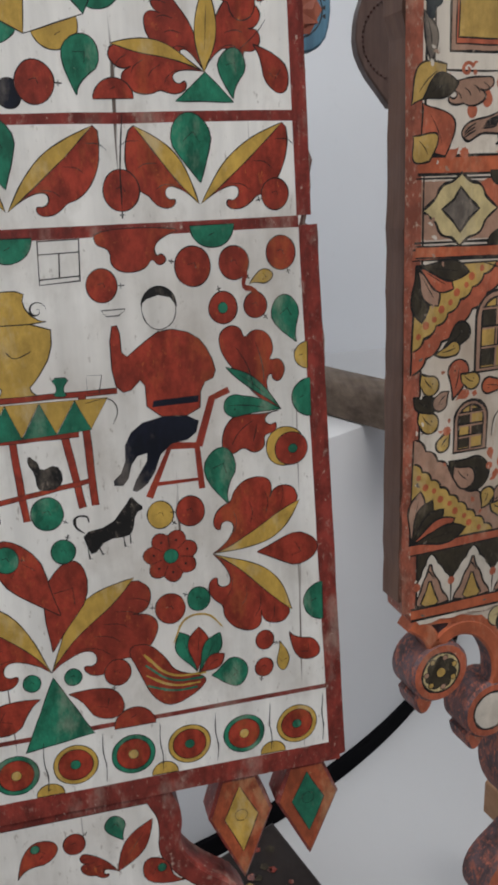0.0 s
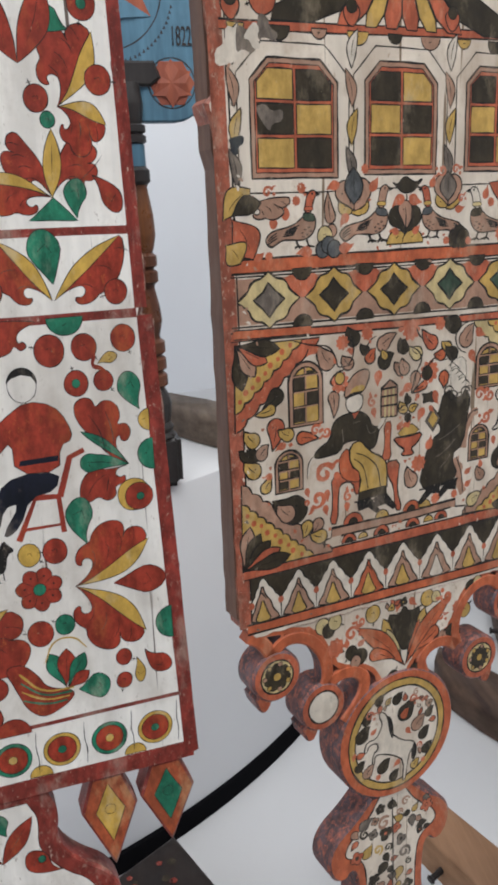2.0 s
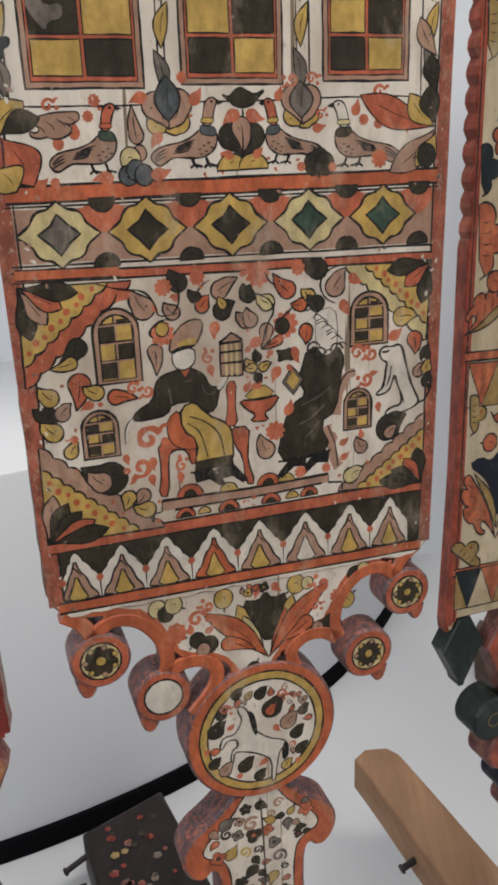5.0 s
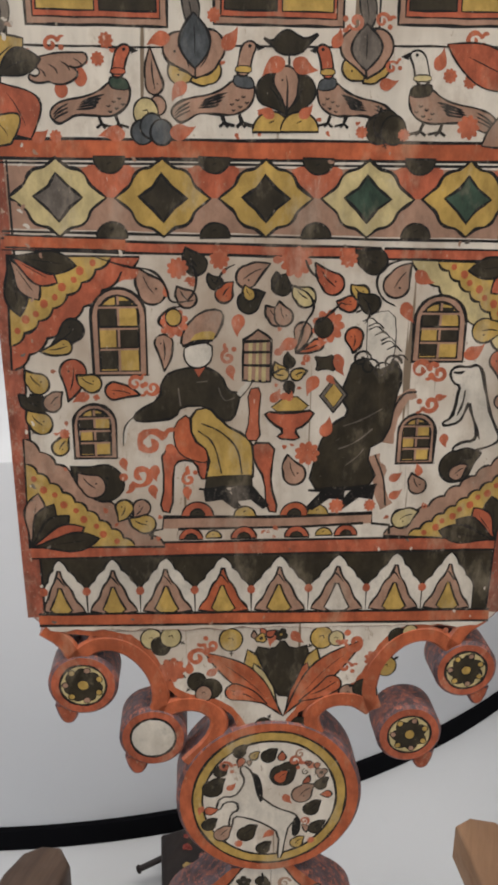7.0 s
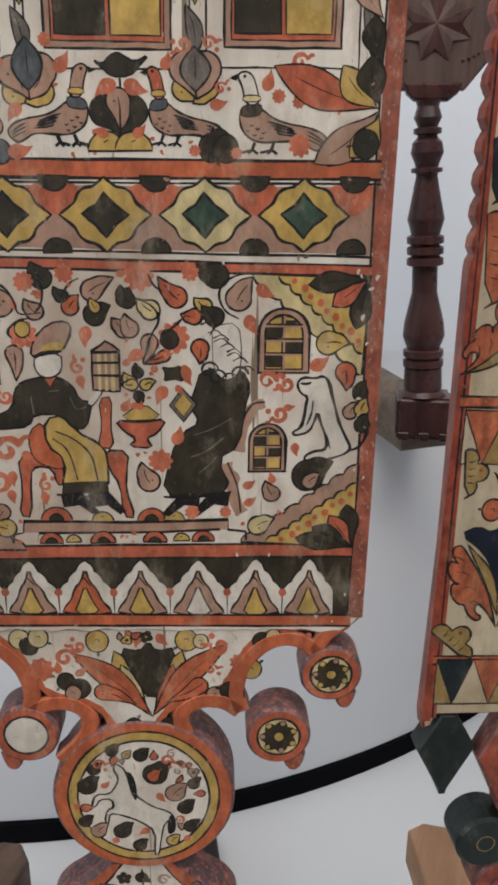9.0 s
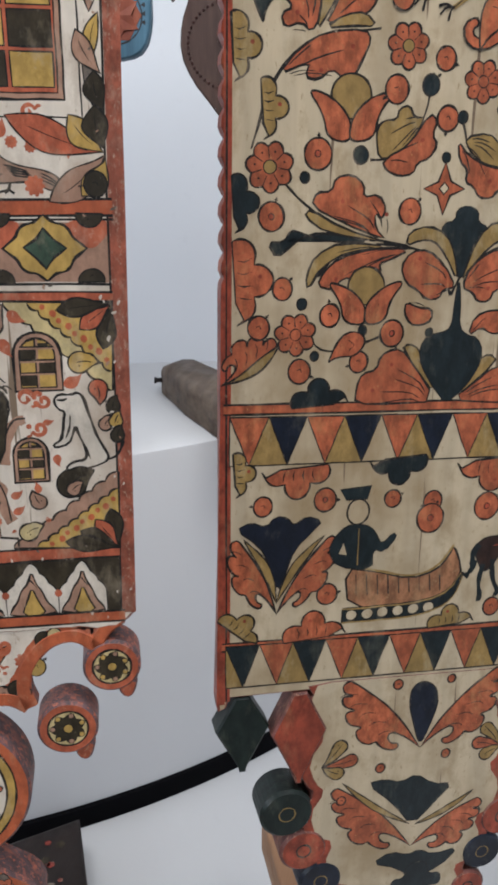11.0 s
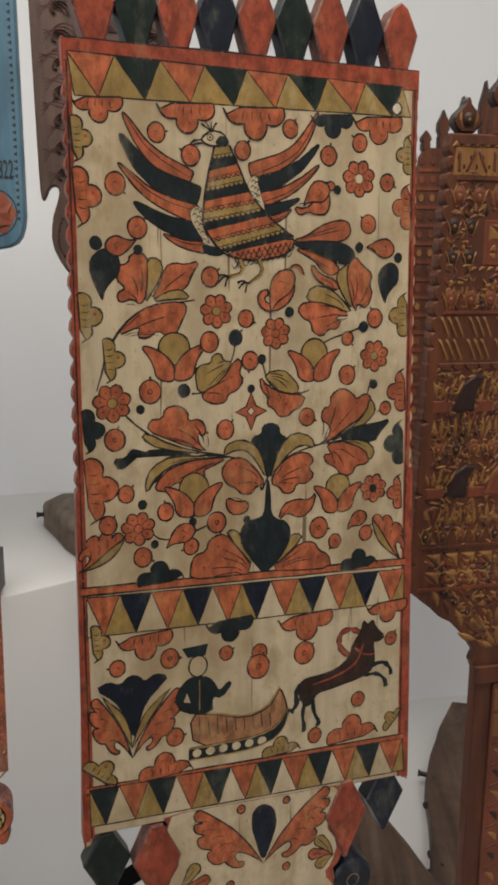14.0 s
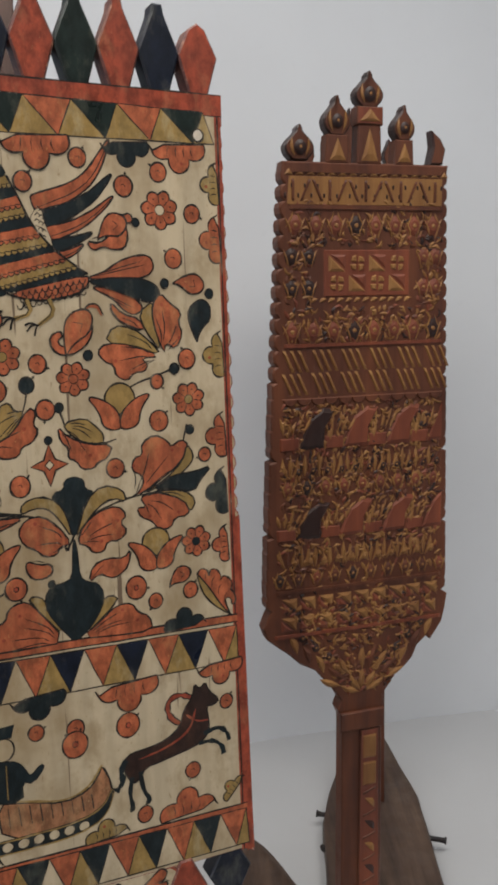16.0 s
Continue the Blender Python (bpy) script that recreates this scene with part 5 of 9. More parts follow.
for p, r, col, heart in (((-56.4, -166.1), 5.6, "m_red", "m_olive"), ((-45.8, -165.6), 3.8, "m_yellow", ""), ((-31.3, -166.2), 6.2, "m_red", "m_olive"), ((-5.9, -166.1), 5.9, "m_red", "m_olive"), ((7.1, -165.6), 4.1, "m_yellow", ""), ((17.7, -166), 5.6, "m_red", "m_olive")):
    half_spot(B, p, r, col, 90)
    if heart:
        half_spot(B, p, r * 0.5, heart, 90)
for p, r, col, heart in (((-53.2, -154.5), 7.5, "m_red", "m_olive"), ((-30.9, -155), 5.3, "m_yellow", ""), ((-7.5, -154.9), 6.9, "m_orange", "m_olive"), ((3.5, -154.5), 5.0, "m_yellow", "")):
    half_spot(B, p, r, col, 88)
    if heart:
        half_spot(B, (p[0], p[1] + 0.3), r * 0.48, heart, 88)


def arched(c, w, h, rows=3):
    """A round-headed painted window: a pale frame, dark and yellow panes and inked bars."""
    k = Brush("painted_arched_window", B, 0.15)
    arch = lambda d: [(-w / 2 + d, -h / 2 + d * 0.6), (w / 2 - d, -h / 2 + d * 0.6)] + [((w / 2 - d) * math.cos(math.pi * i / 12), h / 2 - w / 2 + (w / 2 - d) * math.sin(math.pi * i / 12)) for i in range(13)]
    k.fill(turned(arch(0), c), "m_mauve", 1.0)
    k.fill(turned(arch(w * 0.13), c), "m_yellow", 0.8)
    k.done()
    e = w * 0.14
    lo, hi = -h / 2 + e * 0.7, h / 2 - w * 0.34
    for r in range(rows + 1):
        z0, z1 = lo + (hi - lo) * r / rows, lo + (hi - lo) * (r + 1) / rows
        x = (-w / 2 + e + 0.3, -0.4) if r % 2 == 0 else (0.4, w / 2 - e - 0.3)
        if r == rows:
            z1 = h / 2 - e * 1.5
            x = (x[0] + w * 0.05, x[1]) if x[0] < 0 else (x[0], x[1] - w * 0.1)
        Brush("painted_pane", B, 0.15).fill(turned([(x[0], z0 + 0.5), (x[1], z0 + 0.5), (x[1], z1 - 0.5), (x[0], z1 - 0.5)], c), "m_olive", 0.3).done()
    Brush("painted_bar", B).line(turned([(0, -h / 2 + e * 0.5), (0, h / 2 - e)], c), 1.3, "m_mauve").line(turned([(-0.8, -h / 2 + e * 0.5), (-0.8, h / 2 - e)], c), 0.5).done()
    for r in range(1, rows + 1):
        z = lo + (hi - lo) * r / rows
        Brush("painted_bar", B).line(turned([(-w / 2 + e, z), (w / 2 - e, z)], c), 1.3, "m_mauve").line(turned([(-w / 2 + e, z + 0.7), (w / 2 - e, z + 0.7)], c), 0.6).done()
    stroke(B, turned([(-w / 2 - 0.8, -h / 2), (w / 2 + 1.2, -h / 2)], c), 1.0, cut=0)


arched((-86.4, -66.7), 23.5, 38)
arched((-99, -111.9), 19, 25.5)
arched((55.6, -65.9), 23.5, 30)
arched((48.7, -117.3), 17.5, 24)

# the seated woman, in plain shapes
k = Brush("painted_bench", B, 0.1)
k.fill(rounded([(-69.5, -119.3), (-55.5, -119.3), (-48.4, -123.2), (-48.2, -135.5), (-51.9, -135.5), (-53.2, -127.6), (-60.5, -125.7), (-64.3, -129.8), (-64.7, -152.6), (-71.0, -151.1), (-68.3, -138.3)], 1), "m_red", 0.7)
k.fill(rounded([(-29.0, -118.3), (-17.0, -118.4), (-18.7, -130.0), (-19.2, -138.5), (-15.0, -153.0), (-20.9, -152.3), (-21.9, -135.7), (-26.5, -127.8)], 1), "m_red", 0.7).done()
k = Brush("painted_figure", B, 0.35)
k.fill(rounded([(-63.1, -108.4), (-56.5, -103.6), (-54.4, -115.5), (-47.3, -123.2), (-48.5, -127.7), (-53.7, -127.1), (-60.9, -123.7), (-63.7, -116.8)], 1), "m_orange", 0.5)
k.fill(rounded([(-56.2, -102.8), (-44.6, -100.1), (-42.0, -108.4), (-30.0, -115.0), (-27.0, -121.1), (-27.4, -139.0), (-49.9, -138.9), (-46.8, -122.7), (-55.4, -115.5)], 1), "m_yellow", 0.8)
k.fill(dense([(-48.7, -134.7), (-27.9, -133.9), (-27.7, -139.3), (-49.7, -140.1)], 4), "m_olive", 0.5)
k.line(flowing([(-51.3, -108.4), (-42.4, -112.0), (-34.3, -120.2), (-32.4, -133.4)], 2), 0.6)
k.line(flowing([(-52.7, -111.9), (-45.1, -117.4), (-41.9, -133.3)], 2), 0.5)
k.fill(rounded([(-55.7, -82.3), (-64.1, -84.1), (-68.6, -89.0), (-69.2, -96.6), (-79.4, -102.2), (-82.2, -106.7), (-74.6, -107.6), (-62.5, -106.0), (-60.2, -100.4), (-47.7, -100.4), (-42.3, -107.4), (-36.6, -106.8), (-33.8, -97.7), (-33.8, -94.6), (-39.1, -93.8), (-41.7, -86.2), (-49.2, -82.3)], 1), "m_olive", 0.8)
k.line(flowing([(-61.1, -91.9), (-60.2, -100.4)], 2), 0.6, "m_grey").line(flowing([(-43.1, -91.9), (-41.0, -98.5), (-35.9, -96.7)], 2), 0.6, "m_grey")
for i in range(3):
    k.line([(-52.9, -89.3), (-47.9, -88.8)], 0.4, "m_grey")
k.fill([(-54.7, -82.3), (-48.7, -82.3), (-51.9, -87.2)], "m_red", 0.4)
k.fill(rounded([(-58.1, -72.3), (-45.8, -71.0), (-45.8, -79.4), (-50.2, -83.0), (-55.7, -82.5), (-58.6, -78.4)], 1), "m_white", 0.6)
k.fill(rounded([(-59.9, -73.3), (-58.8, -65.7), (-50.9, -57.7), (-42.5, -56.7), (-40.4, -60.7), (-45.3, -71.2), (-53.8, -71.8)], 1), "m_mauve", 0.8)
k.fill(rounded([(-56.3, -71.8), (-52.7, -66.7), (-44.2, -66.2), (-45.6, -71.0)], 1), "m_yellow", 0)
k.line(flowing([(-59.1, -72.8), (-52.6, -71.0), (-45.6, -70.5)], 1), 1.2)
k.line(flowing([(-81.4, -106.2), (-84.9, -108.3), (-86.2, -117.3)], 2), 2.2, "m_white").line(flowing([(-81.4, -105.1), (-85.9, -108.9), (-86.5, -118.7)], 2), 0.5)
k.line(flowing([(-34.3, -95.6), (-31.2, -91.9), (-27.6, -86.2)], 2), 3.2, "m_white").line(flowing([(-33.8, -97.2), (-29.7, -93.0), (-27.1, -86.7)], 2), 0.5)
for a in ((-42.6, -144.1), (-29.4, -144.2)):
    k.fill(turned(dense([(-8, 4), (2, 5), (10, -5), (7, -7), (1, -2), (-7, -3)], 3), a), "ink", 0)
k.line(flowing([(-52.3, -140.3), (-40.5, -141.8), (-25.9, -141.9)], 1), 0.8)
k.done()
# the seated man in dark dress
k = Brush("painted_chair", B, 0.2)
k.line(flowing([(47.1, -95.2), (41.2, -96.8), (36.5, -108.1), (34.6, -119.1)], 2), 6.5, "m_mauve").line(flowing([(47.4, -94.7), (40.7, -95.2), (35.0, -108.7)], 2), 0.8)
k.line(flowing([(28.2, -125.2), (31.8, -135.9), (33.2, -144.6), (36.7, -151.0)], 2), 8.0, "m_mauve").line(flowing([(29.8, -124.6), (34.5, -136.0), (36.1, -150.4)], 2), 0.7).done()
k = Brush("painted_figure", B, 0.35)
k.fill(rounded([(17.1, -80.2), (26.7, -78.4), (36.4, -78.9), (40.3, -87.8), (38.2, -97.3), (35.3, -116.3), (24.5, -122.9), (31.9, -139.4), (15.4, -141.6), (-1.7, -141.5), (2.8, -119.8), (8.4, -109.7), (17.2, -104.8), (11.8, -95.9), (15.7, -86.2)], 1), "m_olive", 0.8)
k.line(flowing([(14.2, -110.8), (23.7, -107.5), (31.4, -102.7)], 2), 0.7, "m_grey").line(flowing([(12.3, -121.8), (20.1, -119.0), (27.8, -112.2)], 2), 0.7, "m_grey").line(flowing([(15.7, -130.2), (21.6, -125.2), (24.2, -121.8)], 2), 0.6, "m_grey")
k.fill([(2.5, -96.2), (8.8, -87.8), (15.4, -95.7), (9.1, -104.0)], "m_grey", 0.8)
k.fill([(4.6, -96.2), (8.9, -90.4), (13.3, -95.7), (9.1, -101.6)], "m_yellow", 0.3)
k.fill(rounded([(23.0, -58.6), (35.0, -57.5), (36.5, -71.2), (34.9, -81.5), (28.4, -84.6), (23.1, -78.9), (22.8, -68.6)], 1), "m_white", 0.3)
for i in range(9):
    c = along((23.6, -62.3), (35.2, -75.0), (i % 3) / 2)
    k.line(flowing([(c[0] - 6 + 3 * (i // 3), c[1] + 4 - 4 * (i // 3)), (c[0] - 2 + 3 * (i // 3), c[1] + 6 - 4 * (i // 3)), (c[0] + 1 + 3 * (i // 3), c[1] + 3 - 4 * (i // 3))], 1), 0.5)
for p in ((21.1, -79.4), (24.8, -83.1), (30.5, -84.6), (34.9, -81.5)):
    k.line(spiral(p, 4.5, 1.3), 0.8)
for a in ((8.8, -144.4), (23.0, -144.5)):
    k.fill(turned(dense([(8, 4), (-2, 4), (-11, -6), (-8, -8), (0, -2), (7, -3)], 3), a), "ink", 0)
k.line(flowing([(-1.1, -142.1), (15.4, -142.7), (31.4, -139.9)], 1), 0.8)
k.done()
# cage, column, bowl and white beast
sq = [(-32.3, -70.2), (-19.6, -69.9), (-19.9, -89.5), (-32.4, -88.8)]
Brush("painted_cage", B, 0.1).fill(dense([sq[0], (-28.5, -68), (-25.9, -65.8), (-22.5, -67.7), sq[1], sq[2], sq[3]], 3), "m_mauve", 0.8).done()
for i in range(1, 4):
    Brush("painted_bar", B).line([along(sq[0], sq[1], i / 4), along(sq[3], sq[2], i / 4)], 1.6, "m_cream").done()
for t in (0.04, 0.30, 0.62):
    Brush("painted_bar", B).line([along(sq[0], sq[3], t), along(sq[1], sq[2], t)], 0.9).done()
k = Brush("painted_column", B, 0.1)
k.fill(rounded([(-30.2, -93.0), (-23.6, -91.9), (-25.2, -105.3), (-23.8, -117.5), (-31.6, -116.7), (-28.9, -106.6)], 1), "m_blush", 0.5).done()
k = Brush("painted_bowl", B, 0.1)
k.fill(rounded([(-22.1, -103.6), (-10.3, -94.1), (0.6, -103.2)], 1), "m_yellow", 0.5)
k.fill(rounded([(-23.2, -103.1), (-11.3, -104.7), (1.6, -102.6), (-3.5, -110.2), (-8.7, -112.3), (-5.0, -117.3), (-17.5, -116.2), (-12.9, -112.9), (-19.1, -109.1)], 1), "m_red", 0.8).done()
k = Brush("painted_beast", B, 0.1)
k.fill(rounded([(62, -85.6), (64.9, -82.8), (70.6, -83.7), (74.4, -82.2), (77.1, -85.1), (78.7, -91.8), (80.8, -99.1), (82.6, -105.8), (85.6, -111.8), (88.8, -117.4), (86.8, -120.1), (82.6, -122), (78.6, -123.2), (72.6, -125), (66.4, -124.1), (66.8, -121.6), (71, -119.3), (75.8, -118.9), (77.4, -115.5), (75.7, -109.5), (73.8, -105), (72.2, -99.4), (71.1, -103.8), (68.7, -109.8), (61.3, -111.3), (60.3, -109.5), (64.7, -107.5), (66.1, -102), (66.2, -96.2), (67.3, -92.1), (63.8, -90.6)], 1), "m_white", 1.0)
k.done()
stroke(B, [(88.5, -118.9), (93.1, -117.1), (96.1, -111.1), (96.1, -102.8)], 1.1)
stroke(B, [(69.7, -94), (69.4, -100.6), (67.3, -106.5)], 0.7)
stroke(B, [(73.9, -105.8), (77, -111.8), (78.8, -118.3)], 0.6)
stroke(B, [(63.7, -85.7), (66.8, -86.3), (69, -85.4)], 0.7)

# strewn buds: round-headed leaves and loose red dabs
for p, r, q, col in (
        ((-71.6, -48.9), 6.9, (-77.1, -39.1), "m_mauve"),
        ((-56.6, -52.2), 4.7, (-60.2, -47.5), "m_mauve"),
        ((-67.1, -71.6), 4.7, (-67.1, -84.2), "m_mauve"),
        ((-52.7, -37.6), 5.6, (-54.6, -34.4), "m_olive"),
        ((-44.2, -45.5), 3.4, (-46.8, -42.2), "m_olive"),
        ((-40.5, -50.4), 4.5, (-37.5, -46.1), "m_orange"),
        ((-30.8, -42.8), 5.6, (-20.5, -37.1), "m_mauve"),
        ((-29.9, -53.8), 5.6, (-23.5, -50), "m_olive"),
        ((-29.5, -50.3), 3.1, (-30.9, -47.4), "m_yellow"),
        ((-16.1, -47.1), 4.4, (-17.5, -42.1), "m_olive"),
        ((-17.3, -60.1), 4.7, (-20.8, -56.8), "m_mauve"),
        ((-106.5, -65.8), 5.9, (-116.2, -73.1), "m_olive"),
        ((-110.4, -73.1), 4.1, (-120.9, -75.1), "m_yellow"),
        ((-107.1, -84.2), 6.6, (-109.9, -97.6), "m_red"),
        ((-99.3, -89.5), 5.0, (-105.2, -85.9), "m_yellow"),
        ((-89.5, -93), 4.7, (-78, -94.8), "m_orange"),
        ((-122.5, -89.5), 5.6, (-125.6, -85.9), "m_yellow"),
        ((-124.3, -99.1), 5.9, (-129.2, -95.9), "m_olive"),
        ((-117.1, -98.5), 4.8, (-113.4, -94.5), "m_mauve"),
        ((-122.5, -107.8), 5.9, (-127.1, -103.1), "m_yellow"),
        ((-114.9, -119.3), 4.4, (-111.4, -114.9), "m_yellow"),
        ((-96.1, -136.9), 10.6, (-110.9, -128.4), "m_olive"),
        ((-100.9, -138.4), 6.6, (-106.3, -133), "m_mauve"),
        ((-87.2, -149.4), 4.8, (-90.4, -156.5), "m_yellow"),
        ((-79.2, -149.4), 4.7, (-83.8, -154.9), "m_mauve"),
        ((-77.8, -157.8), 5.6, (-83.8, -155.2), "m_yellow"),
        ((-15, -85.2), 3.8, (-17.2, -81.6), "m_yellow"),
        ((-14.4, -60.1), 4.7, (-16, -55.4), "m_mauve"),
        ((-15.3, -47.4), 4.2, (-14, -43.4), "m_olive"),
        ((6.9, -45.9), 5.6, (-1.2, -36.7), "m_red"),
        ((14.6, -54.7), 4.2, (11.2, -54), "m_orange"),
        ((19.5, -49.9), 4.1, (16, -47.2), "m_yellow"),
        ((23.8, -54.6), 5.0, (20, -51.3), "m_olive"),
        ((-5.1, -51.6), 5.3, (-11, -46.7), "m_cream"),
        ((17.2, -69.1), 4.7, (17.1, -76.3), "m_orange"),
        ((24.7, -36.3), 6.6, (20.6, -34), "m_olive"),
        ((34.7, -46.5), 6.6, (41.2, -37), "m_mauve"),
        ((76.1, -66.8), 6.6, (85.9, -67.2), "m_yellow"),
        ((84.7, -80.5), 5.6, (85, -89.4), "m_red"),
        ((91.8, -90.3), 4.2, (93.5, -86), "m_olive"),
        ((87.5, -99.8), 4.2, (90.3, -96.2), "m_mauve"),
        ((92.9, -98.4), 4.2, (94.4, -94.7), "m_yellow"),
        ((93.4, -106.2), 4.2, (95.2, -102.1), "m_olive"),
        ((-7.9, -134), 6.2, (-11.4, -124.1), "m_mauve"),
        ((51, -141), 4.8, (48.4, -135.4), "m_mauve"),
        ((68.5, -131.6), 9.1, (77.2, -126.6), "m_olive"),
        ((69.3, -134.8), 4.4, (74.6, -130.9), "m_mauve"),
        ((44.6, -157.7), 5.9, (51.1, -154.5), "m_cream"),
        ((-11.5, -80.3), 3.0, (-12.3, -76.8), "m_olive"),
        ((-14.4, -86.3), 3.3, (-17, -86), "m_yellow"),
        ((-8, -86.3), 3.3, (-5.2, -85.3), "m_yellow"),
        ((-11.4, -91.8), 2.8, (-11.3, -94.7), "m_olive"),
        ((-5.8, -66.6), 4.7, (-8.8, -76.4), "m_mauve"),
        ((0.8, -72.6), 3.1, (-8.8, -76.4), "m_orange")):
    curl_leaf(B, p, r * 0.86, q, col, 0.7)
for p, r, kind, ang in (
        ((-60.6, -39), 4.7, 2, 0),
        ((-62.7, -62.6), 6.6, 2, 1),
        ((-42.7, -35.4), 4.4, 2, 0),
        ((-35, -63.6), 3.8, 0, 250),
        ((-38.9, -78.1), 3.4, 1, 90),
        ((-37.9, -85.2), 2.8, 0, 270),
        ((-80.1, -89.5), 3.4, 1, 30),
        ((-72.6, -91.6), 3.4, 1, 200),
        ((-112.6, -112.6), 2.5, 2, 0),
        ((-74.3, -117.9), 6.9, 1, 20),
        ((-79.2, -133.1), 5.9, 1, 220),
        ((-72.8, -132.3), 3.1, 0, 260),
        ((-73.8, -141.6), 2.8, 0, 270),
        ((-86.8, -127.7), 2.5, 0, 270),
        ((-57.1, -135.5), 3.4, 1, 80),
        ((-58, -142.5), 2.8, 0, 260),
        ((-81.8, -41.7), 3.8, 0, 200),
        ((-104.5, -95.9), 3.1, 0, 190),
        ((-54.2, -44.9), 2.2, 2, 0),
        ((-65.6, -48.9), 1.9, 0, 90),
        ((-17, -96), 2.8, 0, 45),
        ((-15.8, -75.3), 2.2, 0, 30),
        ((-9.5, -36.5), 6.9, 2, 0),
        ((13.2, -35.1), 4.1, 2, 1),
        ((5.4, -64.2), 7.5, 2, 0),
        ((-13, -72.6), 3.8, 0, 200),
        ((10.4, -82), 4.1, 0, 280),
        ((-1.6, -91), 3.8, 0, 230),
        ((46.7, -43.8), 3.8, 0, 320),
        ((40.3, -58.7), 3.8, 0, 285),
        ((48.1, -84.6), 4.4, 1, 10),
        ((57.3, -86), 3.8, 1, 190),
        ((54.1, -100.6), 4.1, 1, 200),
        ((58.9, -97.6), 2.2, 0, 0),
        ((72.8, -76.7), 4.1, 0, 20),
        ((6.7, -110.9), 3.8, 0, 60),
        ((-2.3, -123.7), 5.9, 2, 0),
        ((40.4, -136.2), 2.8, 0, 20),
        ((51.2, -132.7), 2.5, 0, 90),
        ((40.9, -144.9), 2.8, 0, 20),
        ((12.3, -150.3), 3.8, 2, 0),
        ((28.6, -150.4), 3.1, 2, 1),
        ((61.9, -118.5), 2.8, 0, 270),
        ((-14.1, -96.1), 2.2, 0, 180),
        ((-10.6, -96.1), 1.9, 0, 60),
        ((-3.9, -78.9), 1.9, 2, 0),
        ((7.5, -88.9), 2.2, 0, 300),
        ((-16.8, -35.5), 2.2, 0, 0),
        ((2.8, -71.9), 1.9, 0, 0)):
    dab(B, p, r, kind, ang)
for p, r in (((-62.6, -60.3), 3.4), ((3.3, -64.9), 4.1)):
    spot(B, p, r, "m_yellow" if p[0] < -20 else "m_olive", dot=False, layer=0.1)
shape(B, "painted_bud", [(-0.9, -77.5), (3.7, -78.6), (8.5, -76.8), (7.5, -81), (9.9, -84.9), (4.5, -83.4), (0.1, -84.6), (1.4, -81)], "m_olive", 0.5, 1)
for pts_ in ([(-95.2, -34.6), (-81.1, -39.1), (-70.6, -39.7), (-64.9, -47.6), (-64.4, -54.2), (-53.7, -52.8)], [(-44.2, -45.5), (-40.8, -39.5), (-36.1, -37.6)], [(41.5, -35.2), (31.4, -36.5), (25, -43.2), (28.2, -52.6), (35.2, -55.9)], [(-11.3, -46.3), (-3.2, -50), (-0.6, -56.7), (-5.6, -63.6), (-8.8, -76.1)], [(10.8, -54), (6.6, -58.1), (-0.1, -63.6)], [(-66.8, -65), (-70.1, -61.7), (-64.5, -56.2), (-59.1, -55.5)], [(-5.5, -35.4), (-3.4, -40.7), (0.7, -43.3)], [(-58.5, -33.8), (-52.1, -40.9), (-52.9, -48.8), (-57.1, -53.5)], [(21.8, -63.5), (24.3, -58), (21.4, -52.6)]):
    stroke(B, pts_, 0.7)
room = lambda u, v: abs(u + 19) + abs(v + 105) * 0.85 < 118
strew(B, 22, 500, -118, 84, -172, -38, room, ("m_blush", "m_red", "m_blush"), 0.9, 1.7, 0, gap=0.5)
strew(B, 24, 700, -124, 90, 48, 215, lambda u, v: True, ("m_blush", "m_mauve", "m_yellow", "m_olive", "m_red"), 2.0, 4.5, gap=0.7)

# chipped paint by the upper edge, and a dark gouge
for a, sz, col in (((-128.4, 115.8), 11, "m_white"), ((-119.5, 120.9), 8, "m_grey"), ((-106.7, 127.3), 8, "m_grey"), ((-113.8, 123.8), 7, "m_white"), ((-106.2, 85.3), 9, "m_grey"), ((-125.5, 71.4), 6, "r_navy")):
    shape(B, "paint_chip", turned([(-1, 0), (-0.5, 0.5), (0.1, 0.3), (0.7, 0.8), (1, 0.2), (0.4, -0.3), (0.5, -0.8), (-0.3, -0.5)], a, sz, sz * 37), col, 0, 1, 0.6)

rng = random.Random(17)
for i in range(90):
    edge = i % 3
    a = (rng.uniform(-130, -122), rng.uniform(-205, 110)) if edge == 0 else ((rng.uniform(88, 98), rng.uniform(-205, 110)) if edge == 1 else (rng.uniform(-128, 92), rng.choice((-171, -208, -30, 8)) + rng.uniform(-4, 4)))
    shape(B, "paint_chip", turned([(-1, 0), (-0.4, 0.5), (0.2, 0.3), (1, 0.4), (0.5, -0.4), (-0.3, -0.5)], a, rng.uniform(0.7, 1.9), rng.uniform(0, 360)), rng.choice(("m_white", "m_mauve", "m_white", "m_grey")), 0, 1)

# zigzag band
zt0, zt1, zb0, zb1 = (-129.7, -174.8), (90.9, -175.4), (-130.1, -204.2), (92.8, -208.0)
Brush("painted_band", B, under=True).fill(dense([zt0, zt1, zb1, zb0], 8), "m_olive", 0).done()
PEAKS = [u for u, _ in ((-142.9, -181), (-119.6, -181.2), (-94.2, -180.9), (-68.8, -181.1), (-41.3, -180.6), (-13.8, -181.1), (15, -181.1), (43.7, -181.7), (70.8, -180.3), (96, -183.2))]


def in_band(u, s):
    """A point of the zigzag band, s from its top edge (0) to its foot (1)."""
    x = (u - zt0[0]) / (zt1[0] - zt0[0])
    a, b = along(zt0, zt1, x), along(zb0, zb1, x)
    return (max(-127.5, min(91.0, u)), a[1] + (b[1] - a[1]) * s)


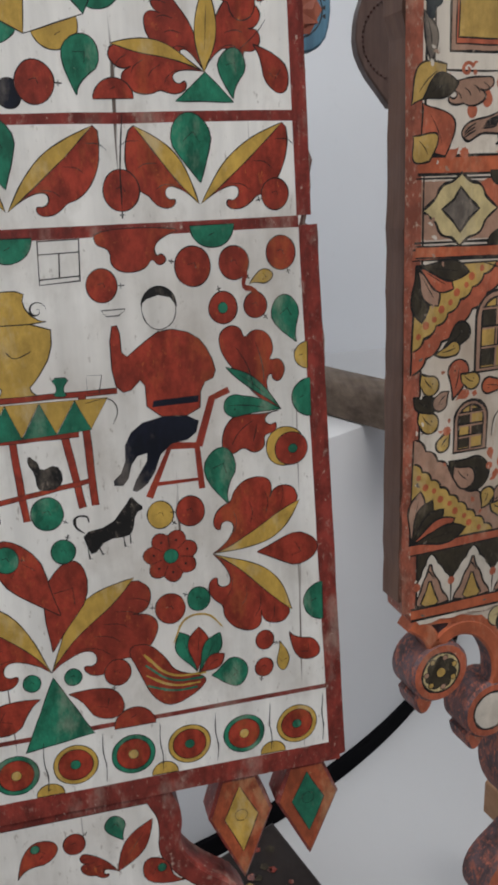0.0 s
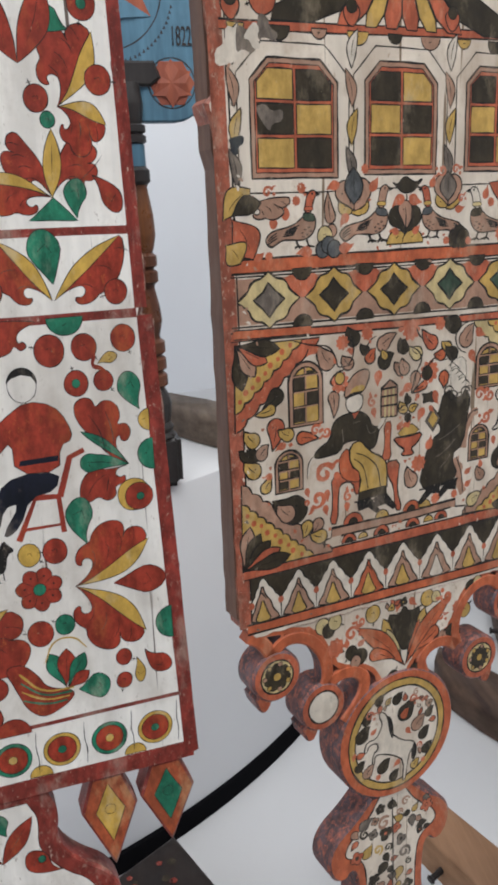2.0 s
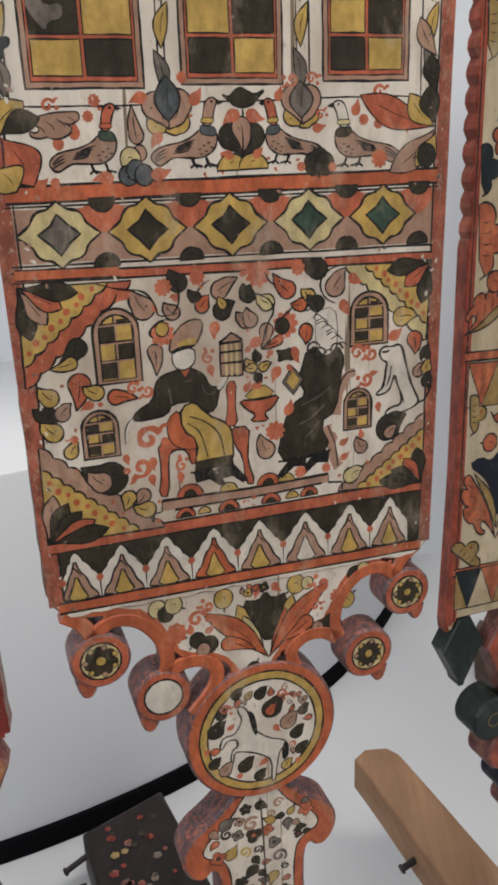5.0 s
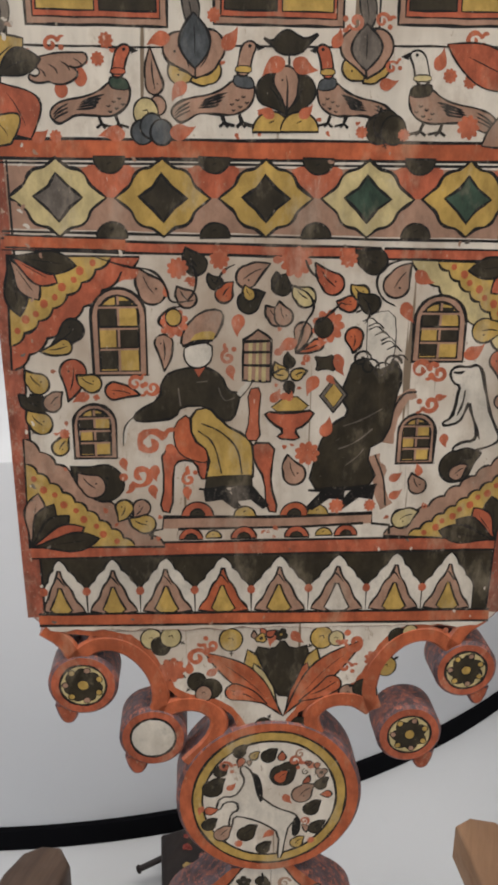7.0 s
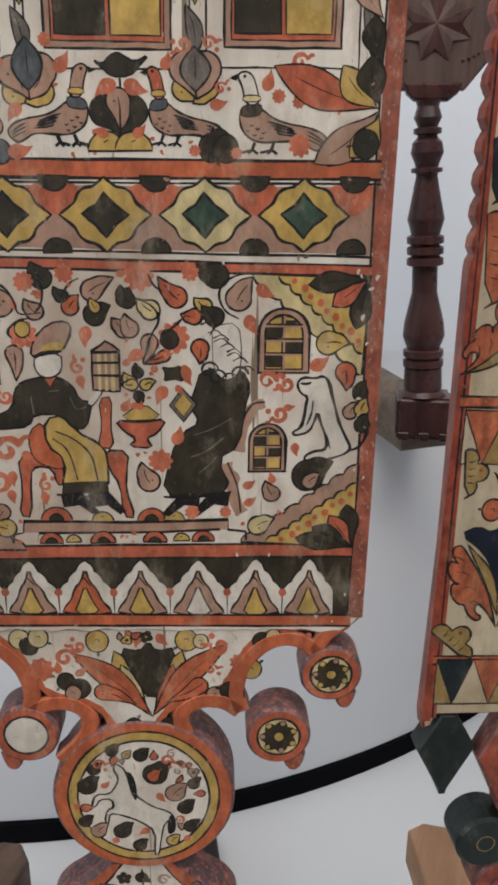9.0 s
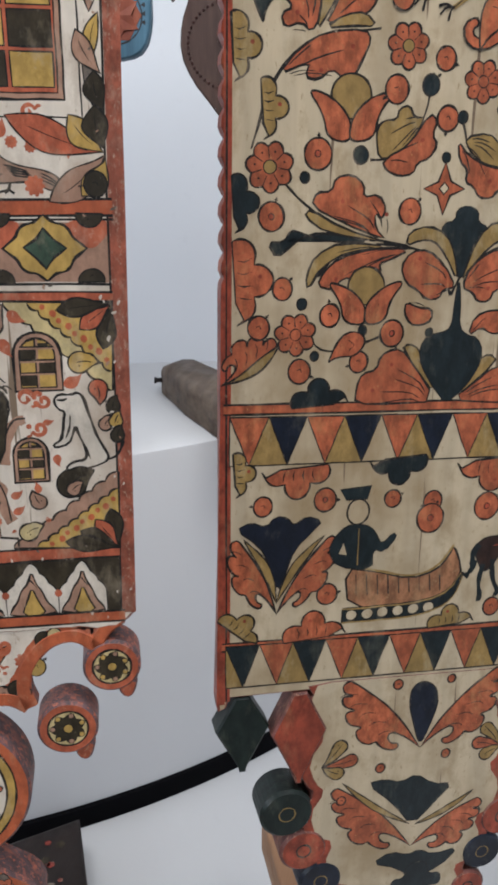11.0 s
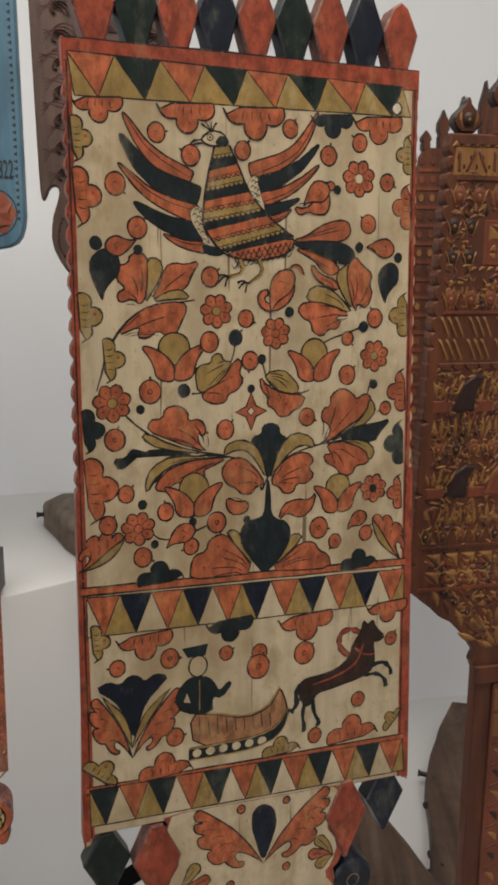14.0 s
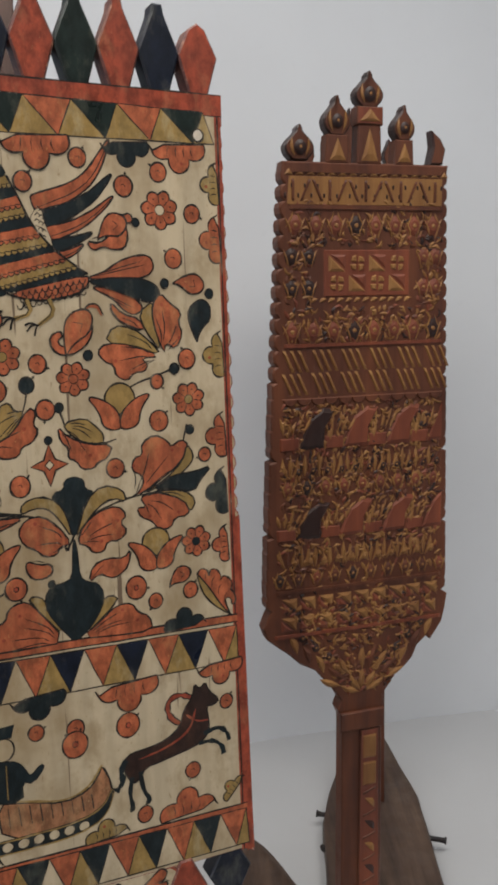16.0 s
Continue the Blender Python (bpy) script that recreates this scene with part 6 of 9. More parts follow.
for i in range(1, len(PEAKS) - 1):
    l, p, r = (PEAKS[i - 1] + PEAKS[i]) / 2, PEAKS[i], (PEAKS[i] + PEAKS[i + 1]) / 2
    left = scalloped(in_band(l, 0.60), in_band(p, 0.02), 3, 1, 0.8)
    down = scalloped(in_band(p, 0.02), in_band(r, 0.60), 3, 1, 0.8)
    Brush("painted_zigzag", B).fill([in_band(l, 1.0)] + left + down + [in_band(r, 1.0)], "m_white", 0.7).done()
    w = (r - l) / 2
    body = [in_band(l + 0.06 * w, 1.0), in_band(l + 0.22 * w, 0.84), in_band(l + 0.44 * w, 0.74), in_band(l + 0.60 * w, 0.52), in_band(p - 0.16 * w, 0.40), in_band(p, 0.16), in_band(p + 0.16 * w, 0.42), in_band(r - 0.60 * w, 0.54), in_band(r - 0.44 * w, 0.76), in_band(r - 0.22 * w, 0.86), in_band(r - 0.06 * w, 1.0)]
    Brush("painted_tent", B, 0.06).fill(rounded(body, 1), "m_orange" if i in (4,) else "m_mauve", 0.8).done()
    flame = [in_band(p - 0.50 * w, 1.0), in_band(p - 0.22 * w, 0.72), in_band(p - 0.02 * w, 0.46), in_band(p + 0.2 * w, 0.74), in_band(p + 0.52 * w, 1.0)]
    Brush("painted_flame", B, 0.12).fill(rounded(flame, 1), "m_white" if i == 6 else "m_yellow", 0.7).done()
    spot(B, in_band(l, 0.60), 2.0, "m_red", dot=False, line=0, name="painted_dab", layer=0.1)
    stroke(B, [in_band(p - 0.25 * w, 0.45), in_band(p - 0.1 * w, 0.3), in_band(p + 0.2 * w, 0.5)], 0.5)

# ---- crest below the blade: pierced scrolls, rings and a roundel ----
crest_pts = [(-126, -216), (-92, -219), (-79, -228), (-71, -246), (-64, -256), (-48, -259), (-36, -266), (-31, -278)]
crest = [(-118, -212)] + flowing(crest_pts, 2)
right = [(2 * M_MID - u, v) for u, v in flowing(crest_pts, 2)[::-1]]
ob = part("crest", slab(crest + right + [(84, -214)], 10, 1.4, front=0.5), ["m_ground", "m_side"], middle, "flower-painted crest with a red edge")
CR = ob
FACE[CR.name] = -0.5
stroke(CR, [(p[0], p[1] + 2.5) for p in crest[1:]], 4.6, "m_orange", "painted_edge", taper=False, cut=0)
stroke(CR, [(p[0], p[1] + 2.5) for p in right], 4.6, "m_orange", "painted_edge", taper=False, cut=0)


def ring_boss(c, r, face, depth=20):
    """A thick disc with a raised red rim and a small nib below."""
    n = 40
    boss = [(c[0] + r * math.cos(2 * math.pi * i / n), c[1] + r * math.sin(2 * math.pi * i / n)) for i in range(n)]
    o = part("ring_boss", slab(boss, depth, 1.6, front=-0.5), ["m_red", "m_side"], middle, "round boss with a red rim")
    FACE[o.name] = 0.5
    k = Brush("painted_face", o)
    k.disc(c, r * 0.66, face, 0.9, n=30)
    if face == "m_cream":
        k.fill(petals(c, r * 0.56, 7, c[0]), "m_olive", 0.4).disc(c, r * 0.16, "m_yellow", 0.4)
        for i in range(7):
            t = 0.4 + 2 * math.pi * i / 7
            k.disc((c[0] + r * 0.5 * math.cos(t), c[1] + r * 0.5 * math.sin(t)), r * 0.1, "m_mauve" if i % 2 else "m_yellow", 0.4, n=8)
    k.done()
    s = 1 if c[0] > M_MID else -1
    nib = [(c[0] + s * r * 0.1, c[1] - r * 0.8), (c[0] + s * r * 0.9, c[1] - r * 0.6), (c[0] + s * r * 0.75, c[1] - r * 1.2), (c[0] + s * r * 0.55, c[1] - r * 1.4), (c[0] + s * r * 0.3, c[1] - r * 1.3)]
    part("nib", slab(rounded(nib, 1), depth * 0.8, 1.2, front=1.0), ["m_red", "m_side"], o)


def scroll_arm(pts_, w, depth=11):
    """A curved arm of the pierced crest, red in front and dark purple on its sides."""
    pts_ = flowing(pts_, 3)
    l, r = [], []
    for i, p in enumerate(pts_):
        a, b = pts_[max(0, i - 1)], pts_[min(len(pts_) - 1, i + 1)]
        d = Vector((b[0] - a[0], b[1] - a[1])).normalized()
        l.append((p[0] - d.y * w / 2, p[1] + d.x * w / 2))
        r.append((p[0] + d.y * w / 2, p[1] - d.x * w / 2))
    return part("scroll_arm", strip_slab(l, r, depth, 0.1), ["m_orange", "m_side"], middle)


for f in (lambda p: p, lambda p: mirror(p, M_MID)):
    plain = f((0, 0))[0] == 0
    ring_boss((-111.5, -245) if plain else (84, -243.5), 17.5 if plain else 16.5, "m_cream")
    ring_boss((-77.5, -278) if plain else (57, -282), 17.5, "m_white" if plain else "m_cream")
    scroll_arm([f((-129, -213)), f((-119, -220)), f((-114, -231))], 9)
    scroll_arm([f((-116, -231)), f((-104, -221)), f((-88, -224)), f((-76, -238)), f((-72, -254)), f((-76, -266))], 9)
    scroll_arm([f((-75, -266)), f((-66, -259)), f((-52, -259)), f((-42, -268)), f((-46, -282)), f((-60, -296))], 9.5)
n = 64
RC = (-16.5, -320)
disc_pts = [(RC[0] + 50 * math.cos(2 * math.pi * i / n), RC[1] + 50 * math.sin(2 * math.pi * i / n)) for i in range(n)]
roundel = part("roundel", slab(disc_pts, 24, 1.8, front=-0.6), ["m_orange", "m_side"], middle, "thick round medallion with a red edge and a painted horse")
FACE[roundel.name] = 0.6
k = Brush("painted_medallion", roundel, under=True)
k.disc(RC, 41.5, "m_yellow", 0.9, 1.04, 48).disc(RC, 36, "m_ground", 0.9, 1.04, 48).done()
HB = B
B = roundel
k = Brush("painted_horse", roundel, 0.9)
k.fill(rounded([(-32.9, -300.5), (-30.9, -296.9), (-25.8, -301.9), (-22.7, -317.1), (-12.2, -327), (-3.1, -329.8), (-0.3, -334.4), (-5.6, -337.6), (-7.3, -346.8), (-9.2, -360.1), (-11.9, -360.1), (-10.7, -343.4), (-18.7, -336.6), (-29.2, -331.7), (-35.7, -330.3), (-36.8, -337.8), (-38.8, -336.7), (-37, -328), (-33, -326.5), (-34.1, -320.7), (-40.8, -320.5), (-43.4, -326.2), (-45.5, -324.6), (-42.8, -317.3), (-35.6, -317.4), (-31.7, -312.1), (-29.9, -306.8)], 1), "m_white", 0.8)
k.fill(rounded([(-26.3, -301.9), (-22.2, -304.5), (-20.1, -313.3), (-20.6, -323.5), (-23.7, -317.1), (-25.3, -309.1)], 1), "ink", 0)
k.fill(rounded([(-2.8, -331.7), (1, -334.4), (0.6, -343.6), (-3.6, -346.9), (-4.2, -338.6)], 1), "ink", 0)
k.done()
for p, r, col in (((-47.1, -311.8), 5.3, "m_olive"), ((-43.1, -300.9), 3.4, "m_olive"), ((-32.9, -288.8), 3.4, "m_olive"), ((-17.7, -292.2), 3.9, "m_olive"), ((-9.9, -304.8), 6.7, "m_olive"), ((-11.2, -306.3), 3.6, "m_orange"), ((0.6, -317.6), 5.3, "m_mauve"), ((6.1, -327.4), 4.3, "m_olive"), ((10.8, -311.5), 3.4, "m_olive"), ((-49.3, -335.8), 3.6, "m_olive"), ((-42.3, -342.5), 4.3, "m_mauve"), ((-29.2, -342.9), 4.8, "m_olive"), ((-19.9, -353.1), 3.6, "m_olive"), ((9, -340.6), 3.9, "m_olive"), ((-1.4, -350.2), 3.4, "m_yellow"), ((-25.3, -292), 2.4, "m_yellow")):
    curl_leaf(roundel, p, r, (p[0] + r * 1.3, p[1] + r * 1.2), col, 0.6)
for p, r, kind in (((-40.6, -297.9), 3.6, 1), ((-36.8, -311.1), 2.4, 0), ((-3.6, -295.6), 3.6, 1), ((-53.8, -326), 2.4, 0), ((-17.3, -343.2), 2.9, 0), ((5.4, -298.9), 2.4, 2), ((-47.3, -326.1), 2.4, 2), ((-7.1, -320.7), 2.9, 0), ((-33.1, -349.4), 2.4, 2), ((6.6, -348.8), 2.2, 2)):
    dab(roundel, p, r, kind, p[0] * 9)
B = CR
# crest flower: a dark bud between yellow leaves, with two red wings
c0 = (-10.4, -268.2)
for q, w, bend, col in (((-29, -227.7), 12.5, 6, "m_yellow"), ((6.1, -228.2), 12.5, -6, "m_yellow"), ((-25.9, -236.1), 8.7, 3, "m_cream"), ((1.4, -236.5), 8.7, -3, "m_orange")):
    blade_leaf(CR, c0, q, w, bend * 0.3, col, blunt=1.6, line=0.7)
for s, q in ((1, (-50.7, -228.8)), (-1, (29.6, -224.3))):
    blade_leaf(CR, c0, q, 13, -3 * s, "m_orange", blunt=1.2, line=0.7)
    curl_leaf(CR, along(c0, (q[0], q[1] - 14), 0.62), 5, along(c0, q, 0.2), "m_orange", 0.6)
shape(CR, "painted_bud", [(-10.5, -259.9), (-20, -241.9), (-26.4, -225.5), (-15.7, -228.4), (-11.4, -221.8), (-7.2, -228.5), (3.6, -225.9), (-3.3, -244.4)], "m_olive", 0.7, 1, 0.3)
for p, r, col in (((-76.8, -220.1), 5.3, "m_cream"), ((-72.2, -224.3), 4.8, "m_olive"), ((-67.2, -219.4), 5.3, "m_cream"), ((-37.4, -222), 5.8, "m_yellow"), ((8.4, -222.1), 5.8, "m_yellow"), ((15.7, -222.7), 3.9, "m_cream"), ((-67.1, -238.3), 5.3, "m_yellow"), ((42.1, -240), 5.3, "m_yellow"), ((-54.7, -245.6), 4.8, "m_olive"), ((-47.4, -250), 5.3, "m_olive"), ((-51.2, -252.9), 4.3, "m_mauve"), ((23, -255.5), 4.8, "m_mauve"), ((30.3, -252.8), 4.8, "m_olive"), ((34.2, -255.7), 4.3, "m_mauve"), ((47.3, -223.2), 4.8, "m_olive"), ((53.2, -220.5), 3.9, "m_cream"), ((-20.3, -274), 4.8, "m_olive"), ((-1.5, -274.3), 4.8, "m_olive")):
    spot(CR, p, r, col)
for p, r, kind, ang in (((-54.4, -231.5), 5.3, 1, 20), ((-47, -224.7), 3.9, 1, 160), ((25.5, -225.6), 5.3, 1, 160), ((35.7, -235.6), 5.3, 2, 0), ((-67.1, -238.3), 7.2, 2, 0), ((-17, -221.7), 3.4, 0, 240), ((-4.4, -221.9), 3.4, 0, 300), ((-58.1, -237.1), 2.9, 0, 80), ((36.2, -245.6), 2.9, 0, 0), ((-46.1, -240.1), 2.9, 0, 30), ((21.1, -239.7), 3.4, 1, 0), ((-106.4, -218.9), 1.7, 2, 0), ((-101.7, -219.5), 1.7, 2, 0), ((-96.9, -218.5), 1.7, 2, 0), ((-92.2, -219.1), 1.7, 2, 0), ((-87.4, -218.6), 1.7, 2, 0), ((66.7, -221.2), 1.7, 2, 0), ((71.5, -220.1), 1.7, 2, 0), ((76.4, -219.6), 1.7, 2, 0), ((-32.7, -253.2), 2.4, 0, 0), ((11.8, -255.4), 2.4, 0, 0)):
    dab(CR, p, r, kind, ang)
strew(CR, 31, 900, -110, 70, -262, -217, lambda u, v: v > -222 - 0.75 * (88 - abs(u - M_MID)) , ("m_blush", "m_red", "m_olive", "m_yellow", "m_mauve"), 1.8, 4.0, gap=0.5)
strew(roundel, 32, 900, -60, 22, -358, -278, lambda u, v: math.hypot(u - RC[0], v - RC[1]) < 33, ("m_blush", "m_red", "m_olive", "m_mauve"), 1.6, 3.6, gap=0.5)
# stem with side scrolls
half = [(18, -366), (32, -380), (50, -392), (56, -408), (50, -424), (40, -428), (34, -420), (30, -432), (30, -470), (38, -490), (52, -505), (50, -530), (34, -545), (28, -580), (27, -700), (30, -760), (32, -833)]
pts_ = flowing([(M_MID + u, v) for u, v in half], 2)
stem = part("stem", slab(pts_ + [mirror(p, M_MID) for p in pts_[::-1]], 22, 2.0, front=1.0), ["m_orange", "m_side"], middle, "painted stem with curled red sides")
inner = flowing([(M_MID + u, v) for u, v in ((10, -366), (22, -384), (38, -396), (42, -408), (26, -414), (22, -432), (22, -470), (28, -492), (36, -508), (22, -540), (18, -580), (17, -825))], 2)
FACE[stem.name] = -1.0
k = Brush("painted_field", stem, under=True)
k.fill(inner + [mirror(p, M_MID) for p in inner[::-1]], "m_ground", 0.8).done()
rng = random.Random(9)
strew(stem, 33, 1500, -60, 22, -560, -372, lambda u, v: abs(u - M_MID) < (34 if -412 < v < -385 else 17), ("m_olive", "m_mauve", "m_blush", "m_grey", "m_yellow", "m_olive", "m_red"), 3, 6, gap=0.55)
stroke(stem, [(M_MID, -372), (M_MID + 2, -440), (M_MID - 2, -520), (M_MID, -820)], 0.8, taper=False, layer=0.4)


# ---- the red-edged distaff with the bird and the sleigh ----
INK_WIDTH["k"] = 1.95
red = thing("painted_distaff", board_pose(0.45, 0.5875, 1.5, 24.53, 0.23),
            "cream painted distaff with red edge, great bird, flowers and sleigh", "distaff", "distaffs on display")


def red_outline():
    """Plain edges below, rope-like notches above."""
    right = [(140, -322), (147, -328), (146, -318), (143, -200), (141, -40), (140.5, -36)]
    left = [(-134, -312), (-137, -320), (-142, -322), (-143, -314), (-139, -200), (-137.5, -40), (-137, -36)]
    v = -34.0
    while v < 240:
        for du, dv in ((2.2, 1), (3.6, 5), (3.2, 10), (1.2, 15)):
            right.append((134.6 + 1.4 * du - 0.020 * v, v + dv))
            left.append((-132.2 - 1.3 * du + 0.010 * v, v + dv))
        v += 15.6
    right += [(135, 250), (135, 271)]
    left += [(-134, 250), (-134.5, 271)]
    return right + left[::-1]


def thin(pts_, d):
    return [p for i, p in enumerate(pts_) if i == 0 or math.hypot(p[0] - pts_[i - 1][0], p[1] - pts_[i - 1][1]) > d]


blade = part("blade", slab(dense(red_outline(), 12), 12, 1.5), ["r_ground", "r_border"], red)
B = blade
bar(B, "painted_border", (-130.6, 262), (-136.5, -314), 4.6, "r_border", 0)
bar(B, "painted_border", (130.8, 262), (137.8, -322), 5.0, "r_border", 0)
bar(B, "painted_border", (-134.6, -38), (-140.6, -316), 5.6, "r_border", 0)
bar(B, "painted_border", (137.4, -38), (143.4, -324), 6.2, "r_border", 0)
stroke(B, [(-131.6, 262), (-133, 100), (-135, -100), (-136.6, -314)], 0.7, taper=False)
stroke(B, [(130.6, 262), (132, 100), (134.5, -100), (137.4, -322)], 0.7, taper=False)
bar(B, "painted_border", (-133.5, 263), (134, 263), 14.5, "r_border", 0.6)
bar(B, "painted_bar", (-136.9, -110.6), (136.4, -120.5), 6.2, "r_red", 0.8)
bar(B, "painted_bar", (-139.2, -272.7), (141.0, -283.7), 5.6, "r_red", 0.8)

# triangle bands
triangles(B, (-131.4, 261.8), (119.7, 257.8), (-127.4, 234.6), (127.8, 236.5), 8, ("r_red", "r_green"), ("r_ochre",))
triangles(B, (-133.0, -115.6), (135.5, -126.5), (-133.4, -146.8), (136.3, -156.4), 11, ("r_red", "r_navy", "r_red", "r_navy"), ("r_ochre", "r_ground"))
triangles(B, (-136.8, -272.1), (139.8, -285.6), (-136.8, -303.6), (142.0, -317.1), 12, ("r_dark", "r_red"), ("r_ground", "r_ochre"))

# the bird
def feather(tip, mid, root, width, colour):
    """A long curved feather, drawn out to a fine tip and rounded at its root."""
    path = flowing([tip, mid, root], 3)
    up, down = [], []
    for i, p in enumerate(path):
        q0, q1 = path[max(0, i - 1)], path[min(len(path) - 1, i + 1)]
        d = Vector((q1[0] - q0[0], q1[1] - q0[1])).normalized()
        t = i / (len(path) - 1)
        w = width / 2 * min(1.0, 1.25 * t ** 0.85) * (1 if t < 0.9 else math.sqrt(max(0.02, 1 - ((t - 0.9) / 0.1) ** 2)))
        up.append((p[0] - d.y * w, p[1] + d.x * w))
        down.append((p[0] + d.y * w, p[1] - d.x * w))
    k = Brush("painted_feather", B)
    k.fill(up + down[::-1], colour, 0.75)
    if colour == "r_red":
        k.line([along(p, q, 0.35) for p, q in zip(up, down)][:-2], 0.4, taper=True)
    k.done()


for tip, mid, root, w, col in (
        ((-95.3, 225.7), (-78.3, 199.1), (-48.4, 182.9), 14, "r_red"), ((-97.7, 212.1), (-79.9, 185.6), (-42.7, 170.9), 17, "r_dark"),
        ((-99.5, 193.2), (-77.5, 171.0), (-42.9, 160.1), 12, "r_red"), ((-89.3, 167.6), (-69.8, 154.0), (-38.1, 145.7), 15, "r_dark"), ((-68.8, 146.5), (-55.2, 139.5), (-36.5, 137.3), 8, "r_red")):
    feather(tip, mid, root, w, col)
for tip, mid, root, w, col in (
        ((50.2, 234.9), (33.3, 204.3), (-3.6, 190.2), 13, "r_red"), ((50.9, 212.1), (30.6, 191.9), (-1.0, 179.8), 12, "r_dark"),
        ((51.4, 198.1), (30.6, 180.0), (0.7, 170.1), 10, "r_red"), ((35.2, 173.5), (20.5, 166.9), (2.4, 162.7), 9, "r_dark"), ((28.8, 165.8), (20.5, 159.8), (6.0, 156.2), 7, "r_red")):
    feather(tip, mid, root, w, col)
for patch in (((-49.2, 162.3), (-44.5, 166.4), (-39.5, 164.2), (-40.5, 153.3), (-34.7, 141.3), (-38.2, 138.5), (-43.2, 147.3), (-48.1, 156.0)), ((-4.5, 186.5), (1.7, 189.6), (3.8, 178.7), (8.3, 166.6), (6.9, 160.4), (-0.2, 168.4), (-6.4, 176.4))):
    k = Brush("painted_wing_joint", B, 0.1)
    k.fill(rounded(list(patch), 1), "r_ground", 0.3)
    lo, hi = patch[0], patch[4]
    for i in range(16):
        c = along(patch[1], patch[5], (i + 0.5) / 16)
        k.line(turned([(-1.5, -0.6), (0, 1), (1.5, -0.4)], (c[0] + (-2.4, 0.2, 2.6)[i % 3], c[1])), 0.5)
    k.done()
ROWS_OF_FEATHERS = (
    ((-29.8, 208.8), (-19.1, 208.6), "r_ochre"), ((-32.1, 200.9), (-16.2, 203.6), "r_dark"), ((-34.8, 190.5), (-13.2, 196.2), "r_red"), ((-36.1, 184.9), (-11.1, 190.7), "r_ochre"),
    ((-37.5, 178.6), (-8.9, 184.7), "r_dark"), ((-38.9, 169.8), (-4.6, 177.2), "r_red"), ((-39.5, 163.8), (-0.2, 171.7), "r_ochre"), ((-39.6, 156.6), (4.7, 165.7), "r_dark"),
    ((-38.0, 149.4), (9.6, 160.9), "r_red"), ((-33.8, 143.4), (15.9, 156.0), "r_ochre"), ((-28.7, 137.3), (23.2, 151.2), "r_dark"), ((-21.8, 134.1), (30.7, 145.8), "r_red"))
k = Brush("painted_bird", B, 0.25)
for (p, q, col), (p2, q2, _) in zip(ROWS_OF_FEATHERS, ROWS_OF_FEATHERS[1:]):
    k.fill(dense([p, q, q2, p2], 4), col, 0.3)
k.fill(rounded([(-21.8, 134.1), (2.3, 139.7), (30.7, 145.8), (31.6, 139.9), (24.2, 132.7), (2.2, 128.0), (-14.8, 129.6)], 1), "r_red", 0.7)
k.fill(rounded([(-41.6, 140.0), (-32.2, 138.5), (-22.2, 134.5), (-27.9, 131.2), (-38.3, 132.8)], 1), "r_dark", 0.3)
for i, (p, q, col) in enumerate(ROWS_OF_FEATHERS[1:], 1):
    m = 4 + i
    below = ROWS_OF_FEATHERS[i - 1][2]
    if below != "r_dark" and i < 11:
        for j in range(m):  # scalloped hem
            c = along(p, q, (j + 0.5) / m)
            w = math.hypot(q[0] - p[0], q[1] - p[1]) / m / 2
            k.fill([(c[0] + w * math.cos(t), c[1] + 2.6 * math.sin(t) + 0.3) for t in [math.pi * x / 6 - math.pi for x in range(7)]], below, 0.42)
for i in range(3):
    for j in range(11):
        c = along((-17.4, 135.4), (29.7, 145.0), (j + 0.5 * (i % 2)) / 11)
        k.line(turned([(-2.1, 1), (-1.4, -1.4), (0, -2.2), (1.4, -1.4), (2.1, 1)], (c[0] + 1.5, c[1] - 2.5 - 3.8 * i)), 0.45)
k.line(flowing([(-30.2, 208.8), (-35.7, 187.3), (-39.9, 163.4), (-38.8, 150.6), (-28.7, 136.9), (-19.2, 130.8), (2.2, 128.0), (24.2, 132.7)], 2), 0.9)
k.line(flowing([(-19.1, 208.6), (-12.4, 194.6), (-4.6, 177.2), (9.6, 160.9), (30.7, 145.8)], 2), 0.9)
k.done()
k = Brush("painted_bird_head", B, 0.3)
k.fill(rounded([(-40.3, 212.6), (-32.6, 218.0), (-23.3, 216.6), (-19.1, 208.6), (-29.8, 207.3), (-38.3, 208.8)], 1), "r_ground", 0.8)
k.fill(rounded([(-31.1, 208.0), (-26.7, 215.2), (-20.8, 214.0), (-19.1, 208.6)], 1), "r_dark", 0)
for q in ((-40.1, 221.9), (-36.8, 223.6), (-32.6, 223.5), (-28.3, 223.0)):
    k.line(flowing([(-31.8, 216.5), along((-33.5, 218.8), q, 0.6), q], 1), 0.6)
k.line(flowing([(-39.5, 211.4), (-47.4, 210.3), (-50.5, 202.3)], 2), 0.9)
k.line([(-39.5, 209.1), (-45.4, 208.0)], 0.7)
k.disc((-33.6, 213.3), 2.2, "r_ground", 0.5, n=10)
k.disc((-33.6, 213.3), 0.9, "ink", 0, n=8)
k.done()
